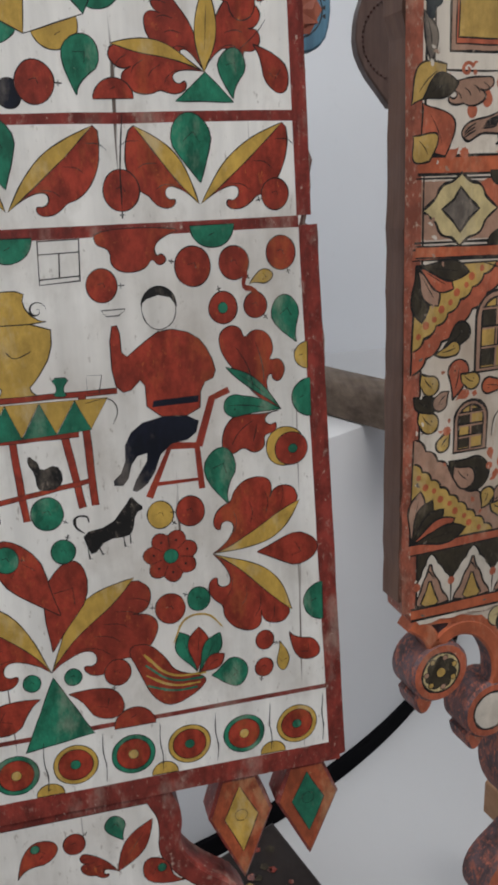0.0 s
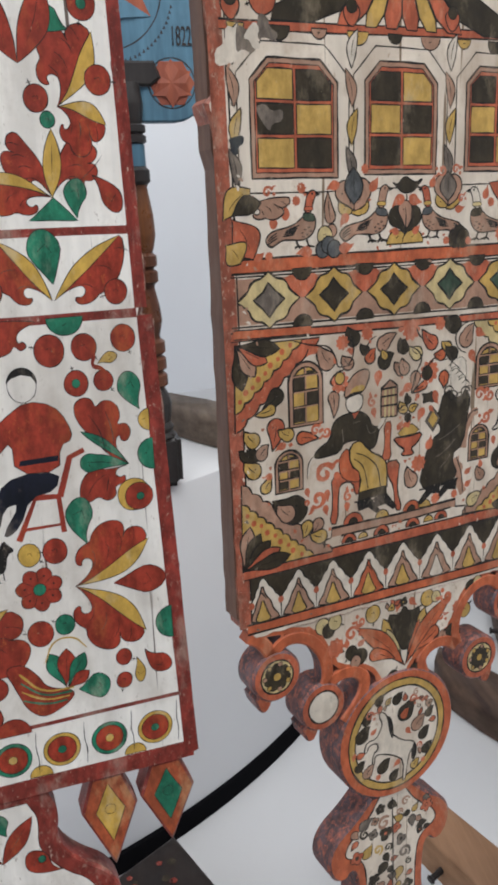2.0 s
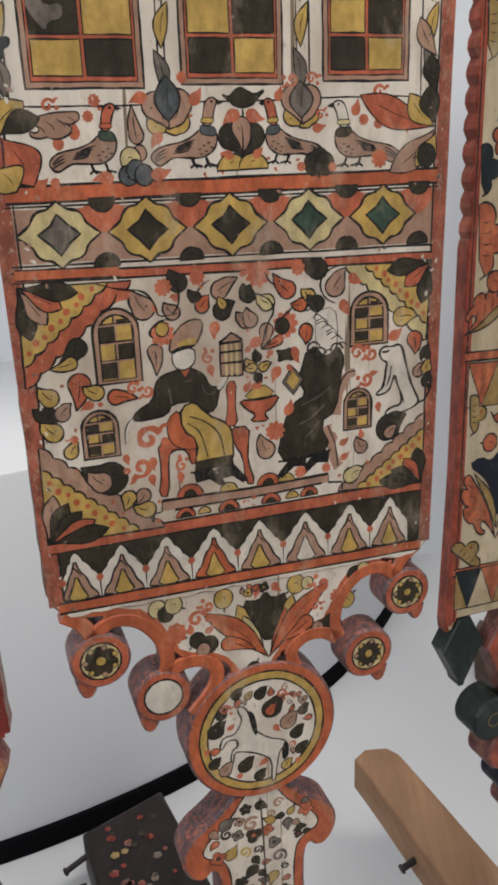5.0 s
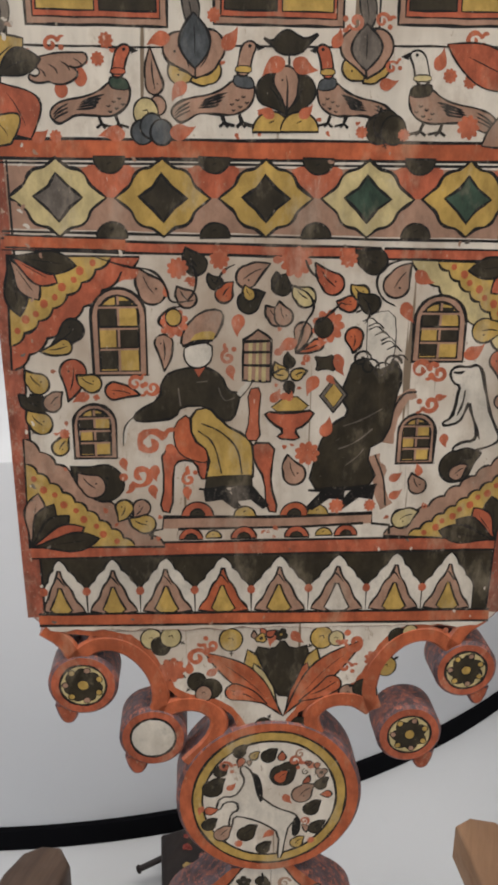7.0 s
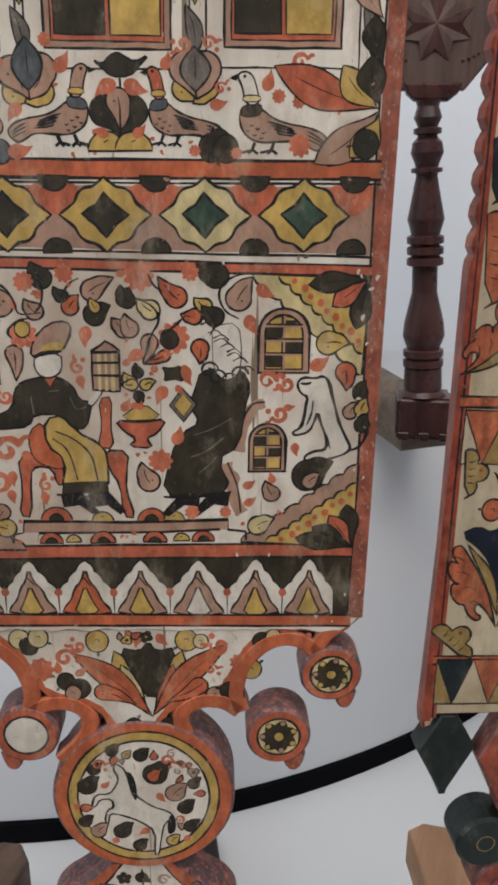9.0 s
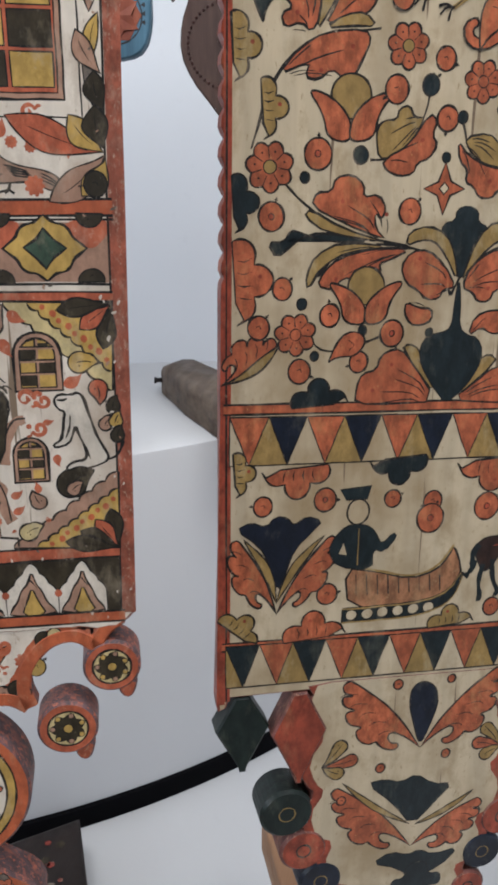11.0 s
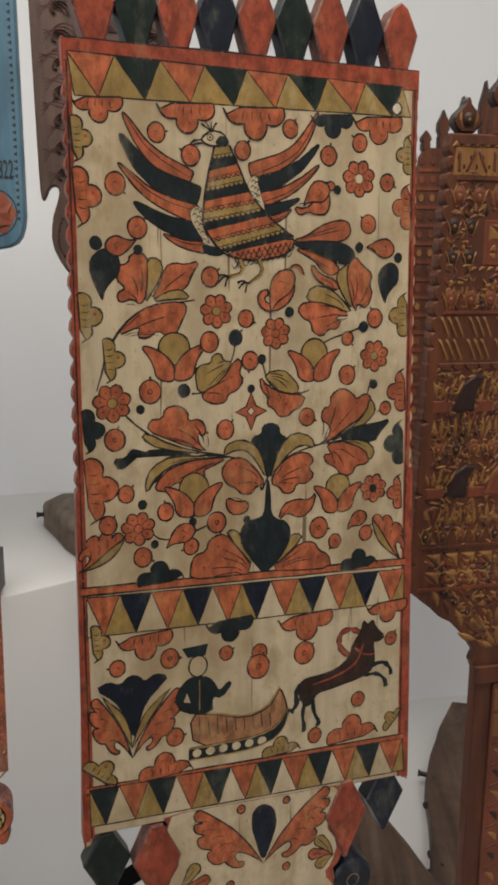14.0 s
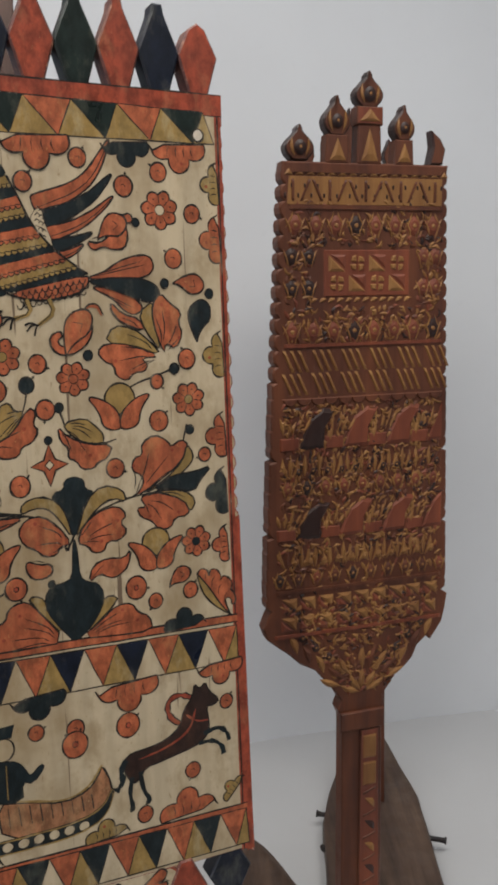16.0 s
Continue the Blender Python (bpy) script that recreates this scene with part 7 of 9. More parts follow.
for pts_, col in ((((27.4, 142.8), (41.4, 146.8), (54.1, 155.5), (68.5, 159.6), (77.3, 157.6), (78.4, 148.2), (70.1, 142.9), (53.3, 141.4)), "r_red"), (((29.7, 138.2), (48.6, 136.7), (64.0, 129.9), (70.4, 122.1), (63.1, 116.9), (54.4, 121.2), (47.6, 129.8)), "r_red"), (((27.4, 141.6), (48.5, 143.5), (70.1, 142.9), (81.0, 137.8), (82.6, 130.0), (73.8, 125.6), (63.0, 129.9), (46.2, 135.8)), "r_dark")):
    k = Brush("painted_tail_feather", B)
    k.fill(rounded(list(pts_), 2), col, 0.8)
    if col == "r_red":
        for s in (0.35, 0.6):
            k.line([along(pts_[0], along(pts_[3], pts_[5], s), t) for t in (0.2, 0.4, 0.6, 0.8, 0.95)], 0.4, taper=True)
    k.done()
for a, b in (((-12.1, 129.6), (-20.2, 116.8)), ((3.1, 129.7), (-4.7, 112.5))):
    k = Brush("painted_bird_leg", B, 0.1)
    k.line(flowing([a, (a[0] + 4, a[1] - 9), b], 1), 3.2, "r_ochre")
    k.line(flowing([(a[0] - 1.5, a[1]), (a[0] + 2.5, a[1] - 9), b], 1), 0.4)
    for d in ((-9, 2), (-8, -2), (-3, -5)):
        k.line(flowing([b, (b[0] + d[0] * 0.6, b[1] + d[1] * 0.4 + 1), (b[0] + d[0], b[1] + d[1] - 2)], 1), 0.8)
    k.done()

# vine stems
VINES = (((-119.8, 37.3), (-109.7, 71.4), (-88.7, 95.0), (-46.6, 100.5)), ((-103.3, 21.9), (-87.1, 6.1), (-61.8, -8.7), (-24.1, -16.2)), ((5.9, -46.0), (15.5, -26.3), (44.6, -14.0), (79.7, -10.6)), ((5.9, -46.0), (-3.4, -23.7), (-24.1, -16.2), (-44.3, -14.5)), ((-14.0, 78.9), (-18.7, 51.3), (-34.6, 32.7), (-50.1, 32.2)), ((5.5, 54.6), (11.0, 36.8), (34.7, 27.6), (45.3, 30.6)), ((-87.0, -63.1), (-76.6, -79.8), (-49.9, -74.1), (-33.9, -67.8)), ((-79.7, -33.2), (-66.4, -17.0), (-44.4, -16.7), (-21.8, -17.7)), ((91.0, 78.4), (78.5, 74.2), (63.6, 70.2), (51.5, 63.9)), ((99.4, 37.0), (94.6, 18.7), (79.5, 1.0), (54.5, -13.4)))
for v in VINES:
    stroke(B, list(v), 0.9, name="painted_vine", taper=False)

# leaves of the main tree, each a brush shape with veins
def lobed(outline, colour, veins=3, cut=1):
    """A leaf painted by its outline; the first point is its foot."""
    outline = list(outline)
    k = Brush("painted_leaf", B)
    k.fill(rounded(outline, cut), colour, 0.8)
    n = len(outline)
    foot = outline[0]
    for i in range(veins):
        tip = along(foot, outline[2 + (i * (n - 3)) // max(1, veins)], 0.72)
        mid = along(foot, tip, 0.55)
        bow = 0.06 * math.hypot(tip[0] - foot[0], tip[1] - foot[1])
        k.line(flowing([along(foot, tip, 0.3), (mid[0] + bow, mid[1] + bow), tip], 1), 0.45, taper=True)
        if colour == "r_red" and i % 2:
            k.disc(along(foot, tip, 1.12), 1.3, "r_border", 0, n=8)
    k.done()


# foot of the tree: fan leaves and the dark heart
lobed(((1.8, -113.2), (-27.6, -112.8), (-53.8, -111.5), (-53.1, -101.0), (-49.3, -92.3), (-40.2, -90.8), (-38.2, -81.9), (-29.0, -77.5), (-20.7, -81.3)), "r_red", 4, 1)
lobed(((2.7, -112.3), (-24.4, -78.1), (-19.7, -74.9), (-12.3, -78.6)), "r_ochre", 1)
lobed(((12.4, -112.7), (28.1, -99.5), (41.0, -92.1), (51.1, -92.8), (55.2, -101.1), (64.4, -105.2), (66.6, -117.2), (35.1, -115.3)), "r_red", 4, 1)
lobed(((12.4, -112.7), (27.1, -88.0), (35.0, -83.2), (42.0, -88.8)), "r_ochre", 1)
k = Brush("painted_tree_foot", B, 0.1)
k.fill(rounded([(7.5, -114.9), (-2.0, -103.2), (-11.4, -88.9), (-12.7, -77.6), (-7.5, -69.9), (1.1, -69.0), (7.7, -66.0), (8.8, -48.6), (10.7, -35.0), (13.1, -49.0), (13.5, -66.7), (19.3, -71.1), (26.1, -72.8), (30.6, -81.3), (29.1, -92.0), (19.3, -106.0)], 1), "r_dark", 0.4).done()
k = Brush("painted_bud", B, 0.1)
k.fill(rounded([(10.7, -39.6), (5.1, -21.8), (-3.3, -13.8), (-2.3, -3.2), (5.2, -1.9), (6.2, 5.2), (13.2, 6.9), (20.4, 3.7), (20.8, -3.1), (27.1, -5.3), (27.6, -16.3), (18.4, -22.9)], 1), "r_dark", 0.4).done()
lobed(((10.2, -38.6), (7.0, -21.9), (0.5, -9.7), (-11.6, -4.3), (-23.5, -7.8), (-25.4, -16.5), (-16.3, -12.8), (-7.0, -13.5), (0.4, -21.4)), "r_ochre", 0)
lobed(((9.3, -41.3), (0.4, -27.7), (-10.3, -18.7), (-21.8, -19.5), (-27.9, -27.9), (-23.9, -38.1), (-15.6, -42.5), (-11.0, -48.0), (-1.7, -48.0), (0.3, -42.2)), "r_red", 4)
lobed(((11.7, -38.8), (20.8, -11.2), (32.8, -1.7), (48.0, -6.4), (51.0, -16.4), (40.2, -11.8), (29.0, -17.4), (17.4, -30.1)), "r_ochre", 0)
lobed(((12.6, -41.6), (18.4, -28.8), (28.0, -20.9), (43.6, -17.6), (50.6, -25.6), (44.7, -30.7), (50.7, -37.7), (43.8, -44.1), (34.9, -42.8), (32.0, -50.9), (23.7, -50.5), (20.8, -44.7)), "r_red", 4)
# branch to one side
lobed(((-37.6, -12.8), (-64.3, -2.9), (-84.6, 6.7), (-81.8, 14.6), (-72.5, 14.8), (-70.6, 22.8), (-60.2, 24.3), (-53.0, 18.7), (-53.1, 11.4), (-43.8, 13.4), (-38.6, 5.6), (-41.4, -1.1), (-45.8, 3.5), (-45.1, -6.1)), "r_red", 4)
lobed(((-35.4, -14.4), (-66.1, -5.3), (-85.0, 5.5), (-88.9, 1.6), (-74.8, -8.1)), "r_ochre", 1)
lobed(((-44.3, -13.6), (-70.5, -8.4), (-85.4, -8.1), (-96.2, -14.9), (-104.7, -21.8), (-110.2, -12.8), (-100.3, -12.8), (-96.7, -6.3), (-89.6, -7.8), (-74.9, -13.3)), "r_dark", 0)
lobed(((-33.1, -16.3), (-65.4, -13.2), (-81.5, -20.5), (-87.0, -32.5), (-85.9, -41.3), (-77.4, -26.9), (-61.2, -18.8)), "r_ochre", 1)
lobed(((-21.8, -17.7), (-45.3, -17.1), (-66.9, -22.2), (-76.2, -30.0), (-79.9, -38.4), (-70.4, -41.1), (-64.1, -33.4), (-55.4, -35.1), (-49.1, -31.3), (-40.1, -31.7), (-41.8, -25.7), (-35.5, -24.5)), "r_red", 4)
# branch to the other side
lobed(((57.0, -13.6), (64.4, -3.9), (62.8, 2.2), (55.3, 6.4), (57.2, 15.4), (64.2, 16.8), (63.6, 26.0), (74.0, 31.4), (84.2, 25.3), (86.3, 21.0), (94.5, 26.2), (100.7, 21.2), (93.7, 8.5), (75.5, -4.3)), "r_red", 4)
lobed(((59.5, -13.3), (81.6, -2.8), (95.8, 10.3), (98.7, 22.2), (104.0, 14.4), (102.1, 7.0), (89.8, -2.5)), "r_ochre", 1)
lobed(((69.5, -9.4), (86.7, 0.1), (104.8, 0.3), (119.0, 4.5), (108.6, -6.6), (103.6, -14.8), (86.9, -10.7)), "r_dark", 0)
lobed(((60.5, -13.4), (72.1, -11.5), (89.0, -13.7), (101.1, -23.2), (97.6, -32.4), (87.2, -32.5), (83.7, -40.3), (73.9, -40.3), (69.8, -32.9), (60.6, -29.3), (57.6, -21.5), (65.6, -22.2)), "r_red", 4)
lobed(((72.0, -10.5), (95.2, -12.3), (105.3, -21.1), (99.7, -30.7), (95.3, -19.9)), "r_ochre", 1)
# upper clusters
lobed(((-86.6, 97.0), (-92.5, 102.3), (-101.5, 98.4), (-103.7, 105.6), (-96.4, 108.7), (-103.8, 115.1), (-101.9, 124.6), (-94.6, 126.2), (-93.2, 132.1), (-85.1, 134.1), (-80.3, 128.6), (-78.6, 115.4), (-81.8, 104.2)), "r_red", 4)
lobed(((-83.7, 97.8), (-80.7, 114.2), (-81.5, 130.1), (-72.1, 129.8), (-69.0, 121.8), (-77.6, 106.5)), "r_ochre", 1)
lobed(((-79.5, 100.5), (-72.6, 110.9), (-68.1, 124.6), (-60.5, 127.0), (-53.8, 125.4), (-41.8, 128.3), (-48.8, 118.1), (-52.0, 110.0), (-58.4, 105.9)), "r_red", 2)
lobed(((-79.5, 99.3), (-67.7, 106.8), (-55.8, 108.4), (-49.2, 101.3), (-63.6, 101.1)), "r_ochre", 0)
lobed(((-105.5, 75.3), (-92.5, 89.8), (-78.7, 97.7), (-55.6, 99.8), (-52.3, 94.4), (-56.3, 85.4), (-61.6, 75.6), (-68.4, 75.0), (-74.6, 79.3), (-81.9, 73.3), (-90.1, 74.8), (-86.6, 82.8)), "r_red", 4)
lobed(((82.2, 88.0), (59.9, 96.8), (40.2, 98.8), (46.8, 110.9), (61.3, 108.6), (73.1, 99.3)), "r_ochre", 2)
lobed(((81.3, 87.6), (59.9, 96.8), (41.1, 98.8), (34.1, 92.9), (39.3, 85.4), (46.0, 83.0), (47.5, 75.1), (55.8, 71.3), (60.6, 77.4), (68.5, 77.2), (71.4, 82.5), (66.4, 87.0)), "r_red", 4)
lobed(((82.2, 89.4), (69.6, 107.2), (66.0, 119.1), (77.7, 128.2), (76.9, 111.6)), "r_ochre", 0)
lobed(((83.7, 88.9), (75.9, 112.5), (76.2, 125.6), (83.0, 133.0), (89.1, 125.6), (98.3, 119.0), (95.4, 111.4), (98.6, 103.4), (93.2, 92.3), (85.1, 97.3)), "r_red", 4)
lobed(((70.6, 105.5), (53.5, 111.7), (45.8, 120.4), (45.8, 127.3), (53.5, 118.6), (66.1, 115.1)), "r_red", 1)
lobed(((-17.3, 55.5), (-25.6, 42.1), (-36.9, 32.8), (-45.2, 33.3), (-46.8, 42.7), (-46.7, 49.9), (-42.2, 53.5), (-34.8, 53.7), (-33.8, 60.0), (-27.6, 61.9), (-24.5, 54.9)), "r_ochre", 3)
lobed(((-42.6, 31.8), (-25.6, 41.3), (-15.1, 58.0), (-9.7, 53.9), (-12.9, 45.8), (-8.9, 40.9), (-14.0, 32.9), (-21.2, 30.7), (-23.1, 24.7), (-32.1, 23.0), (-40.1, 26.5)), "r_red", 3)
lobed(((7.3, 44.9), (23.2, 47.7), (30.4, 41.6), (36.6, 34.2), (35.2, 27.6), (21.3, 30.1), (12.8, 35.9)), "r_ochre", 3)
lobed(((4.0, 43.3), (10.5, 35.1), (24.7, 28.1), (42.4, 27.2), (38.6, 17.4), (30.9, 15.2), (28.0, 10.9), (19.4, 11.0), (15.6, 17.9), (10.0, 20.1), (10.9, 27.1), (5.4, 31.8)), "r_red", 3)
for a, b, w, s, col in (((-138.4, -96.0), (-104.4, -74.2), 17, 1, "r_red"), ((132.5, -118.5), (104.4, -80.1), 17, -1, "r_red")):
    frond(B, a, b, w, s, col, 3, 4, "r_ochre", line=0.75)
# curled leaves
lobed(((27.9, 120.4), (20.5, 122.1), (14.9, 116.2), (17.7, 110.3), (14.0, 102.6), (15.8, 97.5), (9.3, 97.6), (7.5, 101.9), (11.2, 104.4), (9.4, 108.6), (2.1, 104.5), (2.9, 96.0), (10.2, 91.1), (21.4, 93.1), (29.8, 100.7), (32.6, 109.3), (29.8, 114.4)), "r_red", 0)
stroke(B, [(26.0, 119.6), (29.8, 124.7), (36.3, 124.7), (39.2, 117.8)], 2.6, "r_red")
stroke(B, [(26.0, 120.4), (29.8, 125.9), (37.3, 125.5), (40.1, 117.8)], 0.8)
lobed(((30.6, 168.4), (39.9, 166.1), (47.4, 172.2), (45.4, 183.0), (51.0, 186.9), (55.8, 185.0), (62.4, 187.7), (65.3, 181.1), (58.7, 180.1), (61.1, 171.7), (57.9, 163.2), (49.3, 162.1), (42.7, 164.5), (35.3, 161.0)), "r_red", 1)
for o in (((-23.1, -49.0), (-14.8, -53.5), (-6.4, -53.5), (-5.5, -60.9), (-12.1, -63.8), (-19.6, -63.0), (-24.1, -56.2)), ((19.3, -72.0), (23.2, -59.3), (34.9, -55.9), (46.8, -58.0), (52.3, -51.0), (49.9, -64.0), (41.9, -70.8), (35.0, -70.9), (28.1, -66.4))):
    lobed(o, "r_red", 1)

for p, r, heart in (((-30.2, 92.3), 12.5, "r_ochre"), ((16.7, 75.1), 12, "r_red"), ((101.6, 55.3), 12.5, "r_ochre"), ((-109.2, 28.1), 14, "r_ochre"), ((-92.7, -66.8), 13, "r_red"), ((103.8, -53.2), 12, "r_dark"), ((84.6, 189.8), 13.5, "r_ground")):
    rosette(B, p, r, "r_red", heart, 7, line=0.75)
for p, sz, ang in (((-62.5, 56.5), 31, 0), ((49.1, 50.6), 29, 0), ((-49.4, -48.1), 30, 0), ((71.6, -57.3), 28, 0)):
    tulip(B, p, sz, "r_red", "r_ochre", ang, line=0.75)
for p, r in (((-34.7, 116.8), 6.5), ((-7.1, 86.4), 6), ((-35.8, 69.8), 7), ((-3.7, 55.0), 6.5), ((-81.3, 35.2), 8), ((-23.8, 3.7), 6.8), ((-108.1, 1.3), 7.5), ((-101.1, -39.7), 6), ((-115.3, -62.0), 6.6), ((-71.6, -56.0), 6.2), ((-31.6, -68.1), 7.5), ((-52.3, -85.1), 6), ((-89.9, -89.3), 7), ((55.0, -81.8), 8), ((69.5, -94.6), 5.5), ((97.7, -90.7), 5.8), ((43.5, 9.4), 6.5), ((77.9, 41.2), 7), ((101.0, 84.9), 6.6), ((77.5, 69.8), 5), ((112.9, 12.9), 5), ((-72.3, 214.3), 6.2), ((-48.1, 200.5), 6.6), ((-9.2, 205.5), 6), ((27.8, 222.3), 6), ((58.9, 205.1), 6.4), ((84.6, 215.5), 6), ((-102.0, 179.5), 7), ) + (((-87.4, 150.5), 6.8), ((108.9, 187.7), 6), ((93.5, 156.6), 6.4), ((3.8, -181.0), 6.5), ((2.8, -193.2), 9.5), ((43.5, -188.1), 9), ((-70.9, -173.9), 7.4), ((-112.0, -175.2), 6.2), ((-67.9, -241.2), 7), ((53.8, -264.6), 6.2), ((94.4, -238.9), 6.2), ((124.8, -187.9), 5.6), ((-24.7, -177.0), 5.6)):
    spot(B, p, r, "r_red", "r_border" if r > 7.2 else "", 0.22, line=0.75)
for p, r in (((-15.4, 72.6), 5.2), ((-55.7, 34.7), 4.4), ((-88.7, 22.6), 2.8), ((-89.1, -48.8), 3.0), ((-50.6, -65.9), 2.8), ((-80.5, -80.2), 2.6), ((-7.0, -68.6), 2.6), ((-3.0, 34.0), 2.6), ((5.5, 55.9), 3.2), ((27.9, 90.8), 3.2), ((91.0, 78.4), 3.6), ((101.6, 32.7), 3.2), ((-116.7, 139.7), 4), ((-87.4, 135.6), 3), ((85.9, 139.1), 3), ((120.5, 131.4), 3.2), ((66.3, 181.1), 2.6)):
    spot(B, p, r, "r_dark", dot=False)
k = Brush("painted_star", B)
c = (-3.1, 16.4)
k.fill([(c[0] + (13 if i % 2 == 0 else 5.6) * math.cos(math.pi * i / 4), c[1] + (15 if i % 2 == 0 else 5.6) * math.sin(math.pi * i / 4)) for i in range(8)], "r_red", 0.8)
k.fill([(c[0] - 3, c[1]), (c[0], c[1] + 3.5), (c[0] + 3, c[1]), (c[0], c[1] - 3.5)], "r_ground", 0.6).done()
for p, ln, w, ang, col in (((-113.1, 119.9), 34, 20, -115, "r_dark"), ((110.6, 113.1), 30, 17, -115, "r_dark"), ((19.1, 108.1), 34, 17, -130, "r_red"), ((48.3, 178.1), 24, 15, 200, "r_red"), ((-99.4, 137.9), 22, 13, 0, "r_red"), ((104.9, 139.8), 24, 14, 160, "r_red"), ((-61.1, -75.0), 26, 14, 200, "r_red"), ((88.5, -78.3), 20, 12, 200, "r_red")):
    comma(B, p, ln, w, ang, col, 0.5, line=0.75)
# half leaves growing from the edges
for p, r, ang, col in (((-127.0, 207.9), 12, 0, "r_ochre"), ((-127.8, 170.7), 16, 0, "r_red"), ((-126.4, 89.8), 14, 0, "r_ochre"), ((-110.1, 59.2), 13, 0, "r_ochre"), ((-133.0, -34.4), 20, 0, "r_red"), ((-130.5, 9.2), 13, 0, "r_dark"), ((126.1, 208.6), 12, 180, "r_ochre"), ((128.2, 169.6), 14, 180, "r_red"), ((130.5, 86.6), 14, 180, "r_ochre"), ((132.3, 26.0), 14, 180, "r_red"), ((133.5, -17.1), 15, 180, "r_dark"), ((134.7, -58.7), 12, 180, "r_red"), ((-111.7, 230.9), 14, -90, "r_red"), ((-50.3, 231.2), 17, -90, "r_red"), ((0.6, 231.8), 19, -90, "r_red"), ((62.0, 230.4), 14, -90, "r_dark"), ((100.5, 231.4), 17, -90, "r_red"), ((-77.3, -107.7), 15, 90, "r_dark"), ((91.8, -116.6), 14, 90, "r_dark"), ((-89.6, -154.3), 18, -90, "r_red"), ((-21.0, -152.6), 16, -90, "r_dark"), ) + (((45.4, -157.5), 20, -90, "r_red"), ((120.8, -157.7), 16, -90, "r_red"), ((-132.4, -152.3), 12, 0, "r_ochre"), ((-135.3, -260.8), 14, 45, "r_ochre"), ((-76.9, -270.1), 18, 90, "r_red"), ((22.6, -271.7), 14, 90, "r_ochre"), ((88.9, -272.3), 20, 90, "r_red"), ((136.4, -263.6), 10, 135, "r_ochre")):
    r *= 1.15
    p = turned([(-4.5, 0)], p, 1, ang)[0]
    p = (max(-131.0, min(131.0, p[0])), p[1])
    k = Brush("painted_edge_leaf", B)
    edge = [(r * (0.66 + 0.40 * abs(math.cos(2.5 * t)) ** 0.8) * math.cos(t), r * (0.66 + 0.40 * abs(math.cos(2.5 * t)) ** 0.8) * math.sin(t)) for t in [math.pi * (i / 36 - 0.5) for i in range(37)]]
    edge = [(r * 0.08, -r * 0.55), (r * 0.30, -r * 0.98), (r * 0.12, -r * 1.12)] + edge[4:]  # one end runs out in a hook
    k.fill(turned(edge, p, 1, ang), col, 0.75)
    if col != "r_dark":
        for i in range(4):
            k.line(turned([(r * 0.12, r * (0.5 - 0.3 * i)), (r * 0.3, r * (0.46 - 0.3 * i)), (r * 0.52, r * (0.56 - 0.34 * i))], p, 1, ang), 0.45, taper=True)
        k.disc(turned([(r * 0.72, r * 0.1)], p, 1, ang)[0], 1.2, "r_border", 0, n=8)
    k.done()

# winged leaf and sleigh scene
c0 = (-102.6, -251.8)
for s, b in ((1, (-127.0, -198.2)), (-1, (-68.4, -200.5))):
    frond(B, c0, b, 17, s, "r_red", 3, 4, line=0.8)
    blade_leaf(B, (c0[0], c0[1] + 8), (b[0] + 2 * s, b[1] + 2), 6, -4 * s, "r_ochre", line=0.6, vein=False)
k = Brush("painted_bud", B, 0.1)
k.fill(rounded([(-101.9, -236.2), (-107.4, -215.7), (-114.6, -201.3), (-129.9, -189.7), (-119.5, -184.6), (-110.2, -189.7), (-103.1, -182), (-95.4, -184.2), (-91.7, -190), (-83.2, -183.8), (-72, -188), (-78.9, -195.3), (-90.4, -205.5), (-97.3, -224.9)], 1), "r_navy", 0.5).done()
k = Brush("painted_sleigh", B, 0.1)
k.fill(rounded([(-56.0, -223.8), (-36.7, -227.3), (-8.3, -236.8), (10.1, -232.1), (19.1, -221.3), (21.7, -214.2), (28.3, -230.7), (27.8, -243.9), (15.5, -252.0), (-8.5, -254.9), (-52.4, -254.6)], 1), "r_tan", 0.9)
top_run = flowing([(-56.6, -254.1), (-29.5, -254.8), (-0.0, -255.3), (20.1, -249.5), (28.3, -235.8)], 2)
low_run = flowing([(-56.8, -264.0), (-27.2, -265.3), (2.4, -265.0), (23.2, -257.3), (30.3, -236.3)], 2)
k.fill(top_run + low_run[::-1], "r_dark", 0.8)
for i in range(6):
    k.disc(along((-50.1, -259.1), (5.9, -259.6), i / 5), 4.2, "r_ground", 0.5, 0.95, 12)
for p in (top_run, low_run):
    k.line(p, 1.6, "r_ochre")
    k.line([(u, v + 0.8) for u, v in p], 0.4)
for i in range(9):
    a = along((-48.1, -228.9), (12.6, -235.6), i / 8)
    k.line([a, (a[0] + 1, a[1] - 16 + 0.5 * i)], 0.5)
k.line(flowing([(-56.0, -222.8), (-36.7, -226.3), (-8.3, -235.3), (10.1, -230.6), (21.7, -214.2)], 2), 1.8, "r_ochre")
k.done()
k = Brush("painted_figure", B, 0.3)
k.fill(rounded([(-56.3, -193.3), (-47.5, -192.5), (-38.6, -195.2), (-34.0, -201.9), (-30.8, -208.9), (-23.0, -200.6), (-19.7, -204.2), (-28.9, -214.6), (-37.0, -211.6), (-36.3, -227.4), (-62.0, -222.0), (-68.1, -210.1), (-63.8, -200.4)], 1), "r_dark", 0.4)
k.fill([(-57.5, -205.5), (-54.9, -214.3), (-60.4, -212.7)], "r_ground", 0)
for d in ((4, 7), (1, 8), (-3, 7)):
    c = (-20.6, -201.1)
    k.line([c, (c[0] + d[0], c[1] + d[1])], 1.2, "r_ground")
k.line([(-47.1, -196.0), (-47.5, -222.1)], 0.6, "r_ochre")
